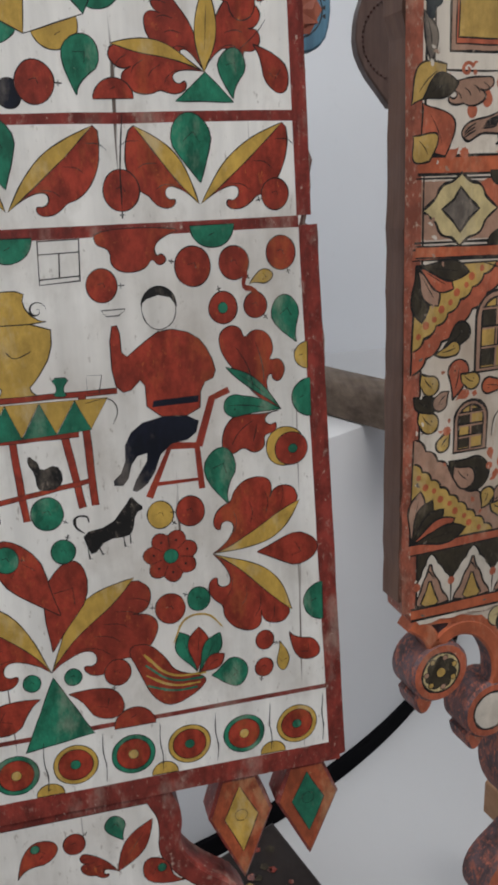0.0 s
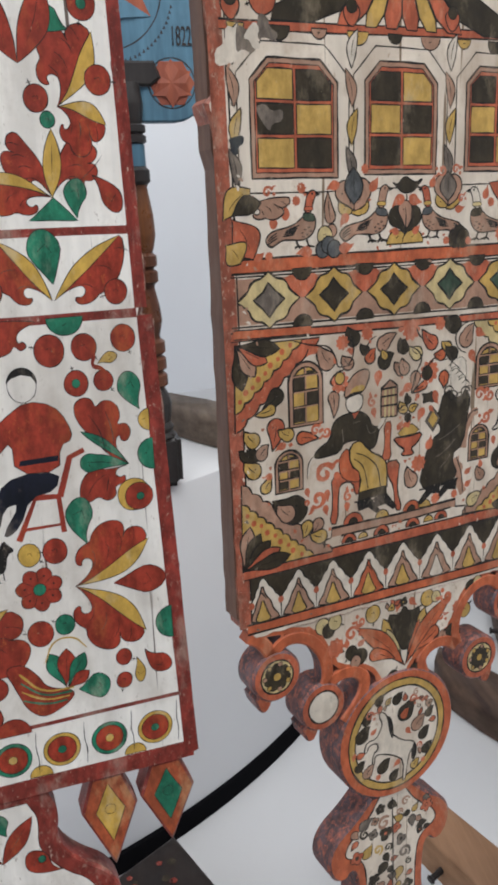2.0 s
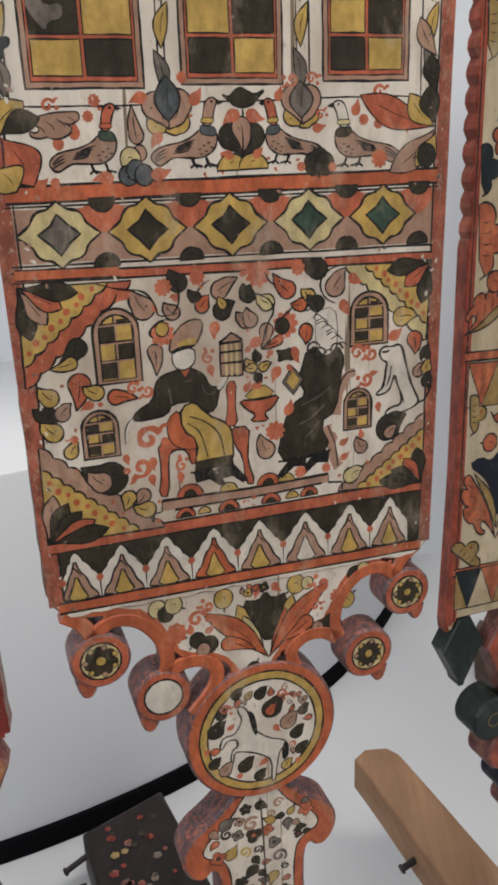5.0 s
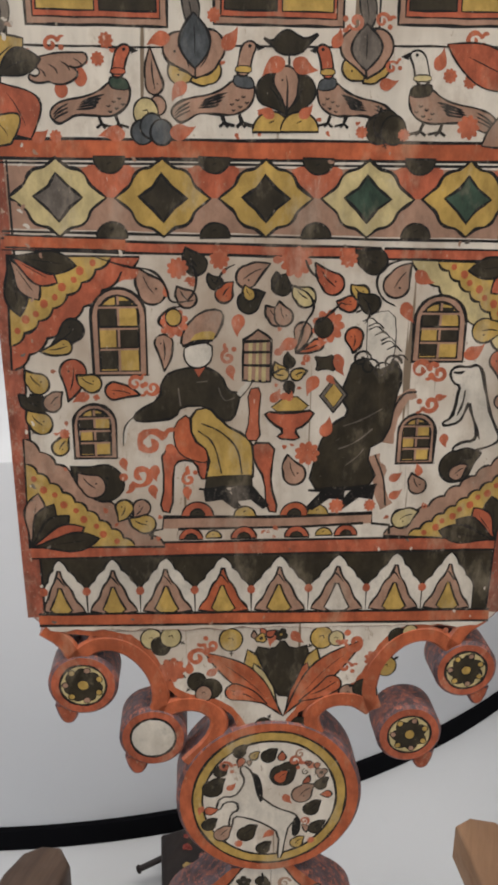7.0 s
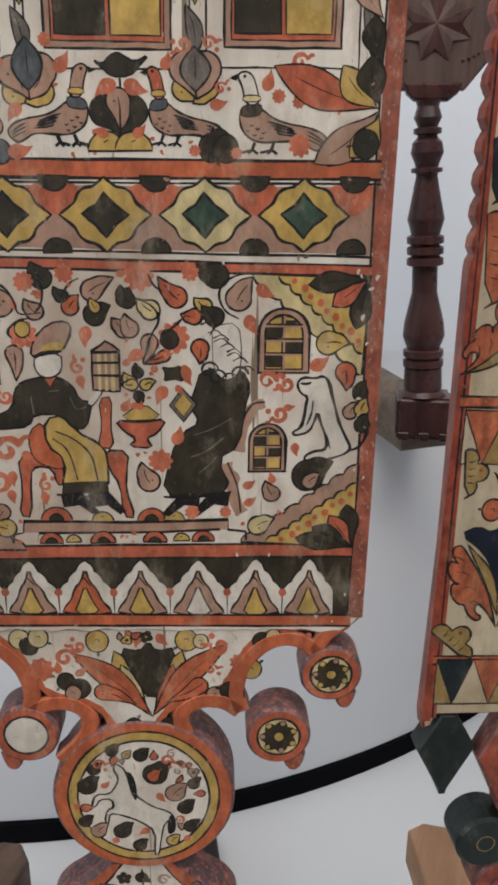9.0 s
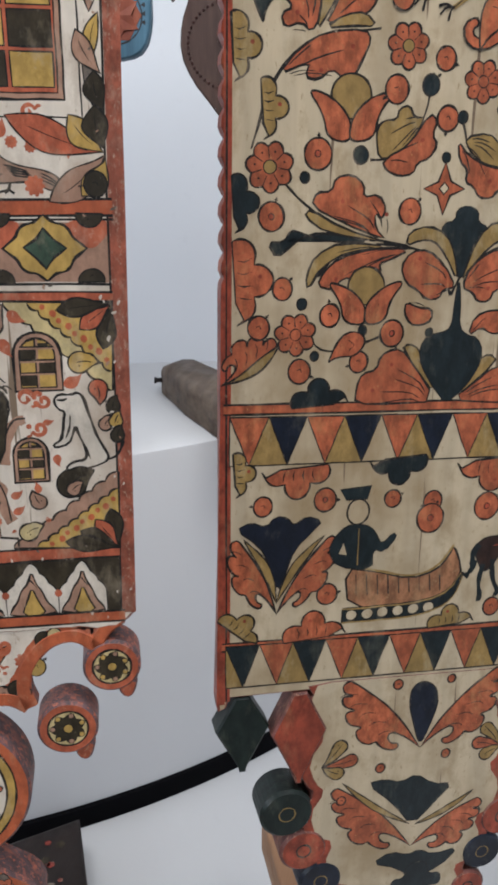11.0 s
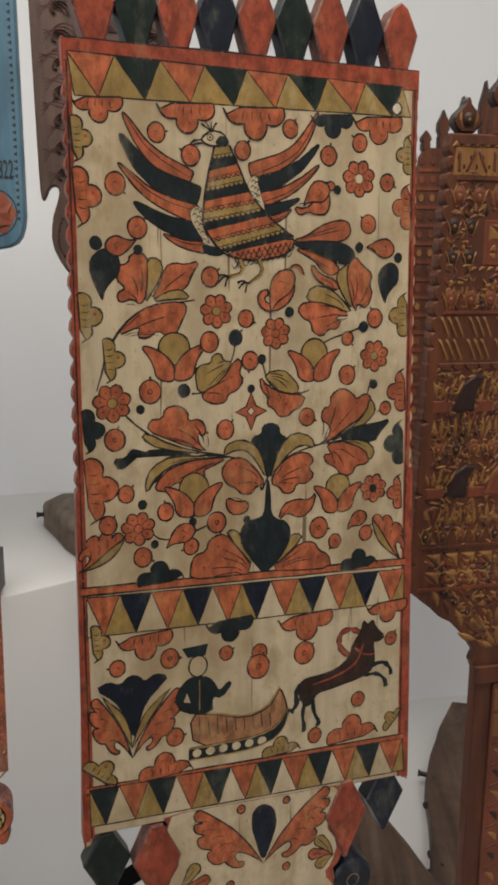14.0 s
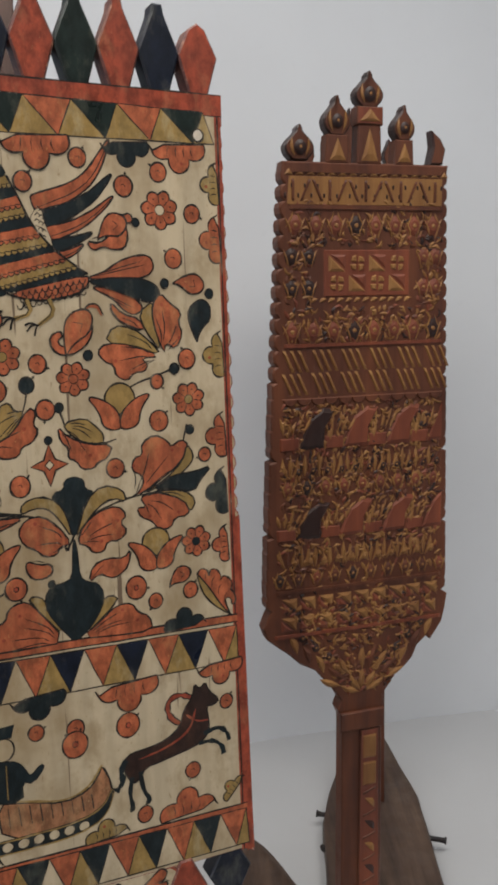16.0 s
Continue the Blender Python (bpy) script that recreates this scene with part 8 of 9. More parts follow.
k.disc((-48.3, -184.2), 7.6, "r_ground", 0.7, 1.15)
k.fill([(-60.8, -167.7), (-39.6, -166.6), (-42.5, -175.7), (-56.4, -175.6)], "r_dark", 0.4)
k.done()
k = Brush("painted_horse", B, 0.1)
k.line(flowing([(92.1, -201.9), (76.4, -191.4), (74.6, -177.3), (85.2, -172.5), (97.2, -179.1)], 2), 6.0, "r_dark")
k.line(flowing([(92.1, -201.9), (76.4, -191.4), (74.6, -177.3), (85.2, -172.5), (97.2, -179.1)], 2), 3.6, "r_border")
k.fill(rounded([(38.5, -215.5), (45.7, -210.7), (57.1, -210.9), (74.0, -207.9), (84.5, -199.5), (88.1, -186.8), (96.6, -176.9), (97.5, -166.8), (102.5, -172.7), (106.7, -167.3), (110.2, -176.1), (119.2, -184.8), (113.7, -188.6), (107.1, -188.0), (109.6, -201.4), (108.2, -212.1), (100.1, -218.5), (85.4, -221.4), (68.3, -224.3), (55.7, -226.0), (51.0, -234.3), (44.8, -237.2), (37.5, -223.4)], 1), "r_horse", 0.8)
for pts_ in (((44.7, -231.0), (41.7, -244.3), (44.9, -257.4), (41.7, -257.2)), ((51.5, -228.2), (52.6, -244.0), (58.5, -253.5), (55.4, -256.0)), ((104.3, -210.4), (118.1, -207.6), (125.0, -215.2), (126.2, -221.8)), ((100.0, -217.9), (112.7, -218.2), (120.1, -224.9), (121.4, -232.1))):
    k.line(flowing(list(pts_), 2), 4.2, "r_dark")
k.line(flowing([(40.5, -215.9), (35.4, -224.0), (38.0, -232.7), (31.3, -239.5)], 2), 5.5, "r_dark")
k.line(flowing([(50.9, -217.9), (74.6, -214.2), (93.3, -205.2), (98.4, -187.5)], 2), 2.0, "r_border", taper=True)
k.line(flowing([(90.3, -191.3), (98.6, -198.9), (108.5, -199.6)], 2), 1.6, "r_border")
k.done()

# lozenges along the top
RT = (-132.6, 268.8)
for i in range(9):
    u = -112.5 + 28.8 * i
    v0 = 269.5
    loz = [(u - 7, v0), (u + 7, v0), (u + 15, v0 + 26), (u + 4.5, v0 + 51), (u + 3.5, v0 + 57), (u - 3.5, v0 + 57), (u - 4.5, v0 + 51), (u - 15, v0 + 26)]
    if i == 8:
        loz = [(u - 7, v0), (u + 7, v0), (u + 15, v0 + 26), (u + 6, v0 + 44), (u, v0 + 48), (u - 7, v0 + 43), (u - 15, v0 + 26)]
    part("finial", slab(loz, 15, 1.3, front=1.0), [("r_border", "r_green", "r_border", "r_navy")[i % 4], ("r_side", "r_green", "r_side", "r_navy")[i % 4]], red)
hole = Brush("peg_hole", B, 1.2)
hole.disc((115.6, 242.0), 4.2, "m_white", 1.0).done()

# pendants, crest and stem
def crest_half():
    return [(62, -318), (80, -318), (84, -330), (72, -352), (86, -372), (80, -392), (72, -400), (84, -418), (78, -440), (64, -446), (72, -466), (62, -486), (50, -490), (58, -508), (48, -530), (34, -540), (28, -570), (28, -640), (30, -728)]


pts_ = flowing(crest_half(), 1)
pts_[:2] = [(62, -315.5), (80, -317)]
stem = part("stem", slab(pts_ + [(-u, v + (7 if v > -318 else 0)) for u, v in pts_[::-1]], 22, 0.8, front=-0.4), ["r_border", "r_side"], red, "flower-painted stem with a red edge")
inner = flowing([(62, -316.3), (76, -318)] + [(u - 8 if v > -540 else u - 6, v) for u, v in crest_half()[2:]], 1)
FACE[stem.name] = 0.4
k = Brush("painted_field", stem, under=True)
k.fill(inner + [(-u, v + (7 if v > -319 else 0)) for u, v in inner[::-1]], "r_ground", 0).done()
for s in (-1, 1):
    for c, w, h, col in (((125 * s, -342), 38, 62, "r_green" if s < 0 else "r_navy"), ((85 * s, -349), 40, 76, "r_border")):
        loz = [(c[0] - 5, c[1] + h * 0.46), (c[0] + 5, c[1] + h * 0.46), (c[0] + w / 2, c[1] + 3), (c[0] + 3, c[1] - h * 0.45), (c[0] + 2, c[1] - h * 0.52), (c[0] - 2, c[1] - h * 0.52), (c[0] - 3, c[1] - h * 0.45), (c[0] - w / 2, c[1] + 3)]
        part("pendant", slab(loz, 16, 1.3, front=-2.0 if col == "r_border" else 1.0), [col, "r_side" if col == "r_border" else col], red)
    for c, r, col in (((93 * s, -414), 20, "r_green" if s < 0 else "r_navy"), ((80 * s, -449), 18, "r_border"), ((66 * s, -480), 17, "r_navy"), ((56 * s, -512), 15, "r_border"), ((46 * s, -540), 14, "r_navy")):
        n = 30
        knob = part("knob", slab([(c[0] + r * math.cos(2 * math.pi * i / n), c[1] + r * math.sin(2 * math.pi * i / n)) for i in range(n)], 26, 2.2, front=-1.5), [col, "r_side" if col == "r_border" else col], red)
        FACE[knob.name] = 1.5
        k = Brush("painted_ring", knob)
        k.line([(c[0] + r * 0.3 * math.cos(2 * math.pi * i / 16), c[1] + r * 0.3 * math.sin(2 * math.pi * i / 16)) for i in range(17)], 0.9, "ink" if col == "r_border" else "r_ochre").done()
S = stem
for foot, left, right, w in (((7.2, -374.5), (-47.7, -310.6), (63.2, -315.2), 27), ((5.2, -462.8), (-54.5, -399.4), (57.7, -427.9), 25)):
    frond(S, foot, left, w, 1, "r_red", 4, 5, line=0.8)
    frond(S, foot, right, w, -1, "r_red", 4, 5, line=0.8)
Brush("painted_drop", S, 0.1).fill(rounded([(7.2, -374.5), (0.1, -351.2), (-4, -333.1), (-1, -320.2), (8, -317.9), (17.1, -324.6), (19.4, -338.8), (14.4, -354.4)], 2), "r_navy", 0.6).done()
k = Brush("painted_bud", S, 0.1)
k.fill(rounded([(5, -444), (-10.2, -421.6), (-33, -398.8), (-18.6, -397.5), (-5.5, -402.9), (5.9, -396.7), (19.5, -408.4), (36.4, -410.4), (23.2, -424.7)], 1), "r_dark", 0.5).done()
for a, b in (((3.3, -441.7), (-52, -394.8)), ((7.3, -442.8), (53.9, -419.5))):
    blade_leaf(S, a, b, 5, 3 if b[0] < a[0] else -3, "r_ochre", line=0.6, vein=False)
for base, tips in (((-67.3, -378.8), ((-49.2, -357.3), (-37.8, -375.5), (-51.9, -388.5))), ((73.4, -383.7), ((55.3, -359.8), (47.3, -375.9), (56.4, -390.7)))):
    for q, col in zip(tips, ("r_ochre", "r_red", "r_ochre")):
        curl_leaf(S, along(base, q, 0.72), 5.4, base, col, 0.7)
for p, r in (((-12.7, -318.4), 3.6), ((28.1, -319.3), 3.0), ((-22.8, -387.2), 3.6), ((28.3, -383), 3.4), ((-52.1, -410.7), 3.4)):
    spot(S, p, r, "r_red", line=0.75)
k = Brush("painted_bud", S, 0.1)
k.fill(rounded([(7.4, -496), (-3, -482.2), (-26.4, -473.1), (-9.9, -465), (3.7, -471.1), (12.1, -467.4), (24.3, -474.7), (46.8, -471.8), (31.5, -487.5)], 1), "r_dark", 0.5).done()
sprout(S, (11.7, -500), 34, "r_dark")
for i in range(3):
    v = -575 - 50 * i
    for s in (-1, 1):
        frond(S, (0, v), (16 * s, v + 34), 11, s, "r_red", 2, 3)
    comma(S, (0, v - 10), 16, 10, 90, "r_dark")


# ---- the carved brown distaff ----
INK_WIDTH["k"] = 1.0
carved = thing("carved_distaff", board_pose(0.68, 0.8613, 1.5, 15.68, -0.72),
               "carved red-brown wooden distaff crowned with small onion domes", "distaff", "distaffs on display")
C_MID = 33.0


def carved_outline():
    left, right = [], []
    v = -196.0
    while v < 250:  # saw-like nicks along both edges
        s = (v + 196) / 450
        deep = 3.5 if v > 30 else (5.0 if int((v + 196) / 16) % 5 == 0 else 0.4)
        for dv, k in ((1, 1.0), (5, 0.15), (11, 0.0), (15, 0.3)):
            left.append((-77 + 22 * s ** 1.2 + deep * k, v + dv))
            right.append((134 - 10 * s - deep * k, v + dv))
        v += 16
    low_l = [(9, -330), (4, -318), (8, -308), (2, -298), (-8, -284), (-16, -276), (-22, -268), (-40, -258), (-52, -246), (-62, -238), (-76, -226), (-80, -214), (-76, -204)]
    low_r = [(57, -330), (60, -318), (58, -308), (66, -298), (74, -286), (84, -280), (94, -270), (100, -256), (112, -246), (116, -252), (130, -232), (134, -214), (136, -200)]
    stem_l = [(6, -853), (8, -560), (9, -340)]
    stem_r = [(62, -853), (58, -560), (57, -340)]
    return stem_l + low_l + left + [(-54, 258), (125, 258)] + right[::-1] + low_r[::-1] + stem_r[::-1]


blade = part("blade", slab(carved_outline(), 17, 1.6), ["carved_brown", "carved_brown"], carved)
K = blade


def relief(name, poly, high, colour, top=0.45, base=0.0):
    """A chip of carving: a raised shape with sloping flanks."""
    if signed_area(poly) < 0:
        poly = poly[::-1]
    bm = bmesh.new()
    high *= 0.6
    c = (sum(p[0] for p in poly) / len(poly), sum(p[1] for p in poly) / len(poly))
    lo = [bm.verts.new((x * MM, -base * MM, z * MM)) for x, z in poly]
    hi = [bm.verts.new(((c[0] + (x - c[0]) * top) * MM, -(base + high) * MM, (c[1] + (z - c[1]) * top) * MM)) for x, z in poly]
    n = len(poly)
    for i in range(n):
        bm.faces.new((lo[i], lo[(i + 1) % n], hi[(i + 1) % n], hi[i]))
    bm.faces.new(hi)
    return part(name, bm, colour, K)


def carved_boss(c, r, colour, squash=1.15):
    relief("carved_boss", [(c[0] + r * math.cos(2 * math.pi * i / 12), c[1] + r * squash * math.sin(2 * math.pi * i / 12)) for i in range(12)], 3.0, colour, 0.5)
    relief("carved_pip", [(c[0] + r * 0.3 * math.cos(2 * math.pi * i / 6), c[1] + r * 0.3 * math.sin(2 * math.pi * i / 6)) for i in range(6)], 1.2, "carved_ochre", 0.5, 1.7)


def carved_leaf(a, b, w, bend=0.0, colour="carved_ochre", high=2.4):
    relief("carved_leaf", bent_leaf(a, b, w, bend, n=6), high, colour, 0.4)


def ridge(v0, v1, colour="carved_brown", high=2.2):
    relief("carved_rib", [(left_u(v0) + 1, v0), (right_u(v0) - 1, v0), (right_u(v0) - 1, v1), (left_u(v0) + 1, v1)], high, colour, 0.97)


rngc = random.Random(4)
left_u = lambda v: -68 + 0.046 * (v + 196)
right_u = lambda v: 128 - 0.02 * (v + 196)
# frieze of struts below the domes
ridge((28.1, 247.8)[1], (28.0, 252.0)[1])
ridge((28.3, 213.4)[1], (28.3, 217.7)[1])
va, vb = (28.2, 219.8)[1], (28.1, 242.4)[1]
relief("carved_field", [(-50, va - 2), (118, va - 2), (118, vb + 2), (-48, vb + 2)], 0.8, "carved_ochre", 0.985)
for i in range(13):
    u = -44 + 12.8 * i
    if i % 3 == 0:
        relief("carved_strut", [(u - 1.6, va), (u + 1.6, va), (u + 1.6, vb), (u - 1.6, vb)], 2.6, "carved_brown", 0.7)
    else:
        s = 5 if i % 3 == 1 else -5
        relief("carved_strut", [(u - s - 1.5, va), (u - s + 1.5, va), (u + s + 1.5, vb), (u + s - 1.5, vb)], 2.6, "carved_brown", 0.7)
for i in range(26):
    u = -52 + 6.75 * i
    relief("carved_pip", [(u - 1.3, va + 4 + 9 * (i % 2)), (u + 1.3, va + 4 + 9 * (i % 2)), (u + 1.3, va + 9 + 9 * (i % 2)), (u - 1.3, va + 9 + 9 * (i % 2))], 1.6, "carved_dark", 0.6)
for i in range(16):
    u = -48 + 11.2 * i
    relief("carved_tooth", [(u - 4.5, vb + 3), (u + 4.5, vb + 3), (u, vb + 9)], 2.0, "carved_ochre", 0.4)


def boss_row(y, n, u0, u1, r=8.6, cols=("carved_red", "carved_red", "carved_dark")):
    v = y
    for i in range(n):
        u = u0 + (u1 - u0) * i / (n - 1)
        carved_boss((u, v), r, rngc.choice(cols))
        for s in (-1, 1):
            carved_leaf((u + s * 3, v - r * 1.5), (u + s * (r + 2), v + r * 0.9), 3.2, s * 1.5)
            carved_leaf((u + s * 2, v + r * 1.6), (u + s * (r + 1.5), v - r * 0.3), 2.6, -s * 1.5)


boss_row((28.4, 198.1)[1], 8, -42, 108)
boss_row((29.1, 94.9)[1], 8, -46, 110)
for u in (-46, -28, 98, 112):
    for y in ((28.6, 167.9)[1], (28.8, 137.3)[1]):
        carved_boss((u, y), 7.4, "carved_dark" if u < 0 else "carved_red")
        for s in (-1, 1):
            carved_leaf((u + s * 3, y - 11), (u + s * 9, y + 7), 3, s * 1.5)
# square panel of eight tiles
p0, p1 = (-9.2, 132.3), (78.8, 171.6)
ridge_box = [(p0[0] - 3, p0[1] - 3), (p1[0] + 3, p0[1] - 3), (p1[0] + 3, p1[1] + 3), (p0[0] - 3, p1[1] + 3)]
relief("carved_panel", ridge_box, 1.6, "carved_red", 0.97)
for r in range(2):
    for c in range(4):
        w, h = (p1[0] - p0[0]) / 4, (p1[1] - p0[1]) / 2
        m = (p0[0] + w * (c + 0.5), p0[1] + h * (r + 0.5))
        if (r + c) % 2 == 0:
            for q in range(4):
                relief("carved_petal", turned([(1, 1), (w * 0.36, 1.4), (w * 0.3, h * 0.3), (1.4, h * 0.36)], m, 1, 90 * q), 2.2, "carved_ochre", 0.6, 0.96)
        else:
            relief("carved_wedge", [(m[0] - w * 0.42, m[1] - h * 0.42), (m[0] + w * 0.42, m[1] - h * 0.42), (m[0] - w * 0.42, m[1] + h * 0.42)], 2.2, "carved_ochre", 0.5, 0.96)
            relief("carved_wedge", [(m[0] + w * 0.42, m[1] + h * 0.42), (m[0] + w * 0.42, m[1] - h * 0.3), (m[0] - w * 0.3, m[1] + h * 0.42)], 2.0, "carved_red", 0.5, 0.96)
for i in range(12):
    u = -22 + 9.3 * i
    carved_leaf((u - 4, (28.9, 123.3)[1]), (u + 4, (28.9, 127.2)[1]), 4, 1)
# two rows of slanting bars
ridge((29.2, 79.5)[1], (29.2, 82.9)[1], "carved_red")
for y, lean in (((29.3, 65.7)[1], 5), ((29.4, 42.5)[1], 5)):
    for i in range(24):
        if i % 4 == 3:
            continue
        u = left_u(y) + 6 + 7.9 * i
        relief("carved_slat", [(u - 1.8 + lean, y - 11), (u + 1.8 + lean, y - 11), (u + 1.8 - lean, y + 11), (u - 1.8 - lean, y + 11)], 2.4, "carved_ochre" if i % 4 != 1 or y > 40 else "carved_red", 0.6)
for i in range(12):  # scalloped drip line
    u = left_u(30) + 9 + 14.9 * i
    relief("carved_scallop", [(u + 8.5 * math.cos(math.pi + math.pi * j / 6), (29.5, 28.4)[1] + 8 * math.sin(math.pi + math.pi * j / 6)) for j in range(7)], 2.6, "carved_brown", 0.75)
# two rows of curved sails with leaves between
for y0, y1 in (((29.9, -25.0)[1], (29.6, 19.0)[1]), ((30.5, -119.7)[1], (30.3, -79.5)[1])):
    for i in range(4):
        u = left_u(y0) + 24 + 49 * i
        h = y1 - y0
        sail = [(u - 4, y0), (u + 24, y0), (u + 25, y0 + h * 0.45), (u + 36, y0 + h * 0.92), (u + 24, y0 + h * 0.96), (u + 9, y0 + h * 0.72), (u + 1, y0 + h * 0.35)]
        if u + 36 > right_u(y0):
            sail = [(min(x, right_u(y0) - 1), z) for x, z in sail]
        relief("carved_sail", sail, 3.0, "carved_red" if i else "carved_dark", 0.8)
        relief("carved_sill", [(u - 24, y0), (u - 3, y0), (u - 3, y0 + h * 0.3), (u - 24, y0 + h * 0.3)], 2.2, "carved_red", 0.85)
        for j in range(5):
            t = j / 4
            carved_leaf((u - 20 + 5 * j, y0 + h * 0.35), (u - 24 + 9 * j, y0 + h * (0.6 + 0.35 * rngc.random())), 4.2, rngc.uniform(-2, 2))
        if i < 3:
            carved_leaf((u + 30, y0 + 2), (u + 34, y0 + h * 0.6), 6, 1.5)
for y in ((30.0, -41.8)[1], (30.7, -138.5)[1]):
    for i in range(11):
        u = left_u(y) + 12 + 15.8 * i
        for s in (-1, 0, 1):
            carved_leaf((u + s * 1.5, y - 13), (u + s * 8.5, y + (13 if s == 0 else 10)), 5, -s * 2.5, rngc.choice(("carved_ochre", "carved_ochre", "carved_brown")))
        carved_boss((u + 8.8, y - 5), 4.2, "carved_dark" if y > -90 else "carved_ochre")
boss_row((30.2, -64.9)[1], 9, -52, 114, 6.6)
boss_row((30.8, -161.8)[1], 10, -62, 124, 6.2, ("carved_red", "carved_dark", "carved_brown"))
ridge((30.9, -177.1)[1], (30.9, -173.3)[1])
for y in ((31.0, -189.9)[1], (31.1, -210.5)[1]):
    for i in range(9):
        u = left_u(y) + 8 + 20.6 * i
        relief("carved_triangle", [(u, y + 7), (u + 17, y + 7), (u + 17, y - 8)], 2.6, "carved_ochre", 0.35)
        relief("carved_triangle", [(u, y + 4), (u + 13, y - 8), (u, y - 8)], 2.0, "carved_red", 0.4)
ridge((31.2, -226.1)[1], (31.2, -222.2)[1], "carved_red")
# leafy fan in the tapering foot of the blade
for r_, n_, cols in ((26, 5, ("carved_ochre",)), (50, 9, ("carved_ochre", "carved_brown"))):
    for i in range(n_):
        t = radians(25 + 130 * i / (n_ - 1))
        a = (C_MID + (r_ - 22) * math.cos(t), -302 + (r_ - 22) * math.sin(t))
        b = (C_MID + r_ * 1.12 * math.cos(t), -302 + r_ * 1.12 * math.sin(t))
        carved_leaf(a, b, 8, 1.2, cols[i % len(cols)], 3.2)
for s in (-1, 1):
    for i in range(3):
        c = (C_MID + s * (46 + 15 * i), -262 + 13 * i)
        carved_leaf((c[0], c[1] - 10), (c[0] + s * 9, c[1] + 12), 8, s * 2, "carved_ochre" if i % 2 == 0 else "carved_brown", 3)
        carved_boss((c[0] - s * 6, c[1] + 8), 4.5, "carved_dark")
# small interlaced cuts between the larger ones, too many to count
bm = bmesh.new()
chip_mats = ["carved_ochre", "carved_red", "carved_dark", "carved_brown"]
for i in range(3600):
    u, v = rngc.uniform(-66, 126), rngc.uniform(-300, 222)
    if v < -190 and abs(u - C_MID) > 26 + (v + 300) * 0.62:
        continue
    if not left_u(v) + 3 < u < right_u(v) - 3 or (-24 < u < 92 and 118 < v < 178) or 24 < v < 86:
        continue
    if v > 196 or (-190 < v < -140):
        if rngc.random() < 0.75:
            continue
    t, ln = rngc.uniform(0, 360), rngc.uniform(3.0, 6.5)
    leaf = bent_leaf(*turned([(-ln, 0), (ln, 0)], (u, v), 1, t), rngc.uniform(2.4, 4.2), rngc.uniform(-3.4, 3.4), n=5)
    if signed_area(leaf) < 0:
        leaf = leaf[::-1]
    c = (sum(p[0] for p in leaf) / len(leaf), sum(p[1] for p in leaf) / len(leaf))
    h = rngc.uniform(0.7, 1.4)
    lo = [bm.verts.new((x * MM, 0, z * MM)) for x, z in leaf]
    hi = [bm.verts.new(((c[0] + (x - c[0]) * 0.45) * MM, -h * MM, (c[1] + (z - c[1]) * 0.45) * MM)) for x, z in leaf]
    mat = rngc.choice((0, 0, 0, 0, 0, 1, 2, 3, 3))
    for j in range(len(leaf)):
        bm.faces.new((lo[j], lo[(j + 1) % len(leaf)], hi[(j + 1) % len(leaf)], hi[j])).material_index = mat
    bm.faces.new(hi).material_index = mat
chips = part("carved_foliage", bm, chip_mats, K, "dense small ochre leaf carving")
chips["kind"] = "stuff"
# domes
for u, v0, h, w in ((-36, 258, 34, 15), (3, 258, 62, 14), (37, 258, 86, 15), (75, 258, 56, 12), (112, 258, 32, 7)):
    post = h * 0.42 if h > 40 else 2
    k = []
    if h > 40:
        part("dome_post", slab([(u - w * 0.9, v0 - 1), (u + w * 0.9, v0 - 1), (u + w * 0.8, v0 + post), (u - w * 0.8, v0 + post)], 15, 1.2, front=0.5), ["carved_brown", "carved_brown"], carved)
        relief("carved_wedge", [(u - w * 0.6, v0 + 2), (u + w * 0.6, v0 + 2), (u, v0 + post - 3)], 2, "carved_ochre", 0.4)
        if h > 80:
            part("dome_post", slab([(u - 14, v0 + post), (u + 14, v0 + post), (u + 14, v0 + post + 17), (u - 14, v0 + post + 17)], 15, 1.2, front=-0.5), ["carved_red", "carved_brown"], carved)
            relief("carved_wedge", [(u - 11, v0 + post + 3), (u + 11, v0 + post + 3), (u, v0 + post + 15)], 2, "carved_ochre", 0.4, 0.8)
            post += 17
    b = v0 + post
    r = (h - post) * 0.72
    half = [(w * 0.5, b - 1), (w * 1.0, b + r * 0.3), (w * 1.0, b + r * 0.65), (w * 0.35, b + r * 1.05), (w * 0.2, b + r * 1.18), (w * 0.24, b + r * 1.26)]
    pts_ = flowing([(u + x, v) for x, v in half] + [(u, b + r * 1.42)], 1)
    if u == 112:
        onion = [(u - 8, b - 1), (u + 7, b - 1), (u + 10, b + 14), (u + 4, b + 24), (u - 6, b + 32), (u - 4, b + 16)]
    else:
        onion = pts_ + [(2 * u - x, v) for x, v in pts_[::-1]]
    part("onion_dome", slab(onion, 13, 1.6, front=1.0), ["carved_brown", "carved_dark"], carved)
    if u != 112:
        carved_boss((u, b + r * 0.48), w * 0.42, "carved_dark")
        for s in (-1, 1):
            carved_leaf((u + s * w * 0.35, b + 2), (u + s * w * 0.55, b + r * 0.9), 3.2, -s * 2)
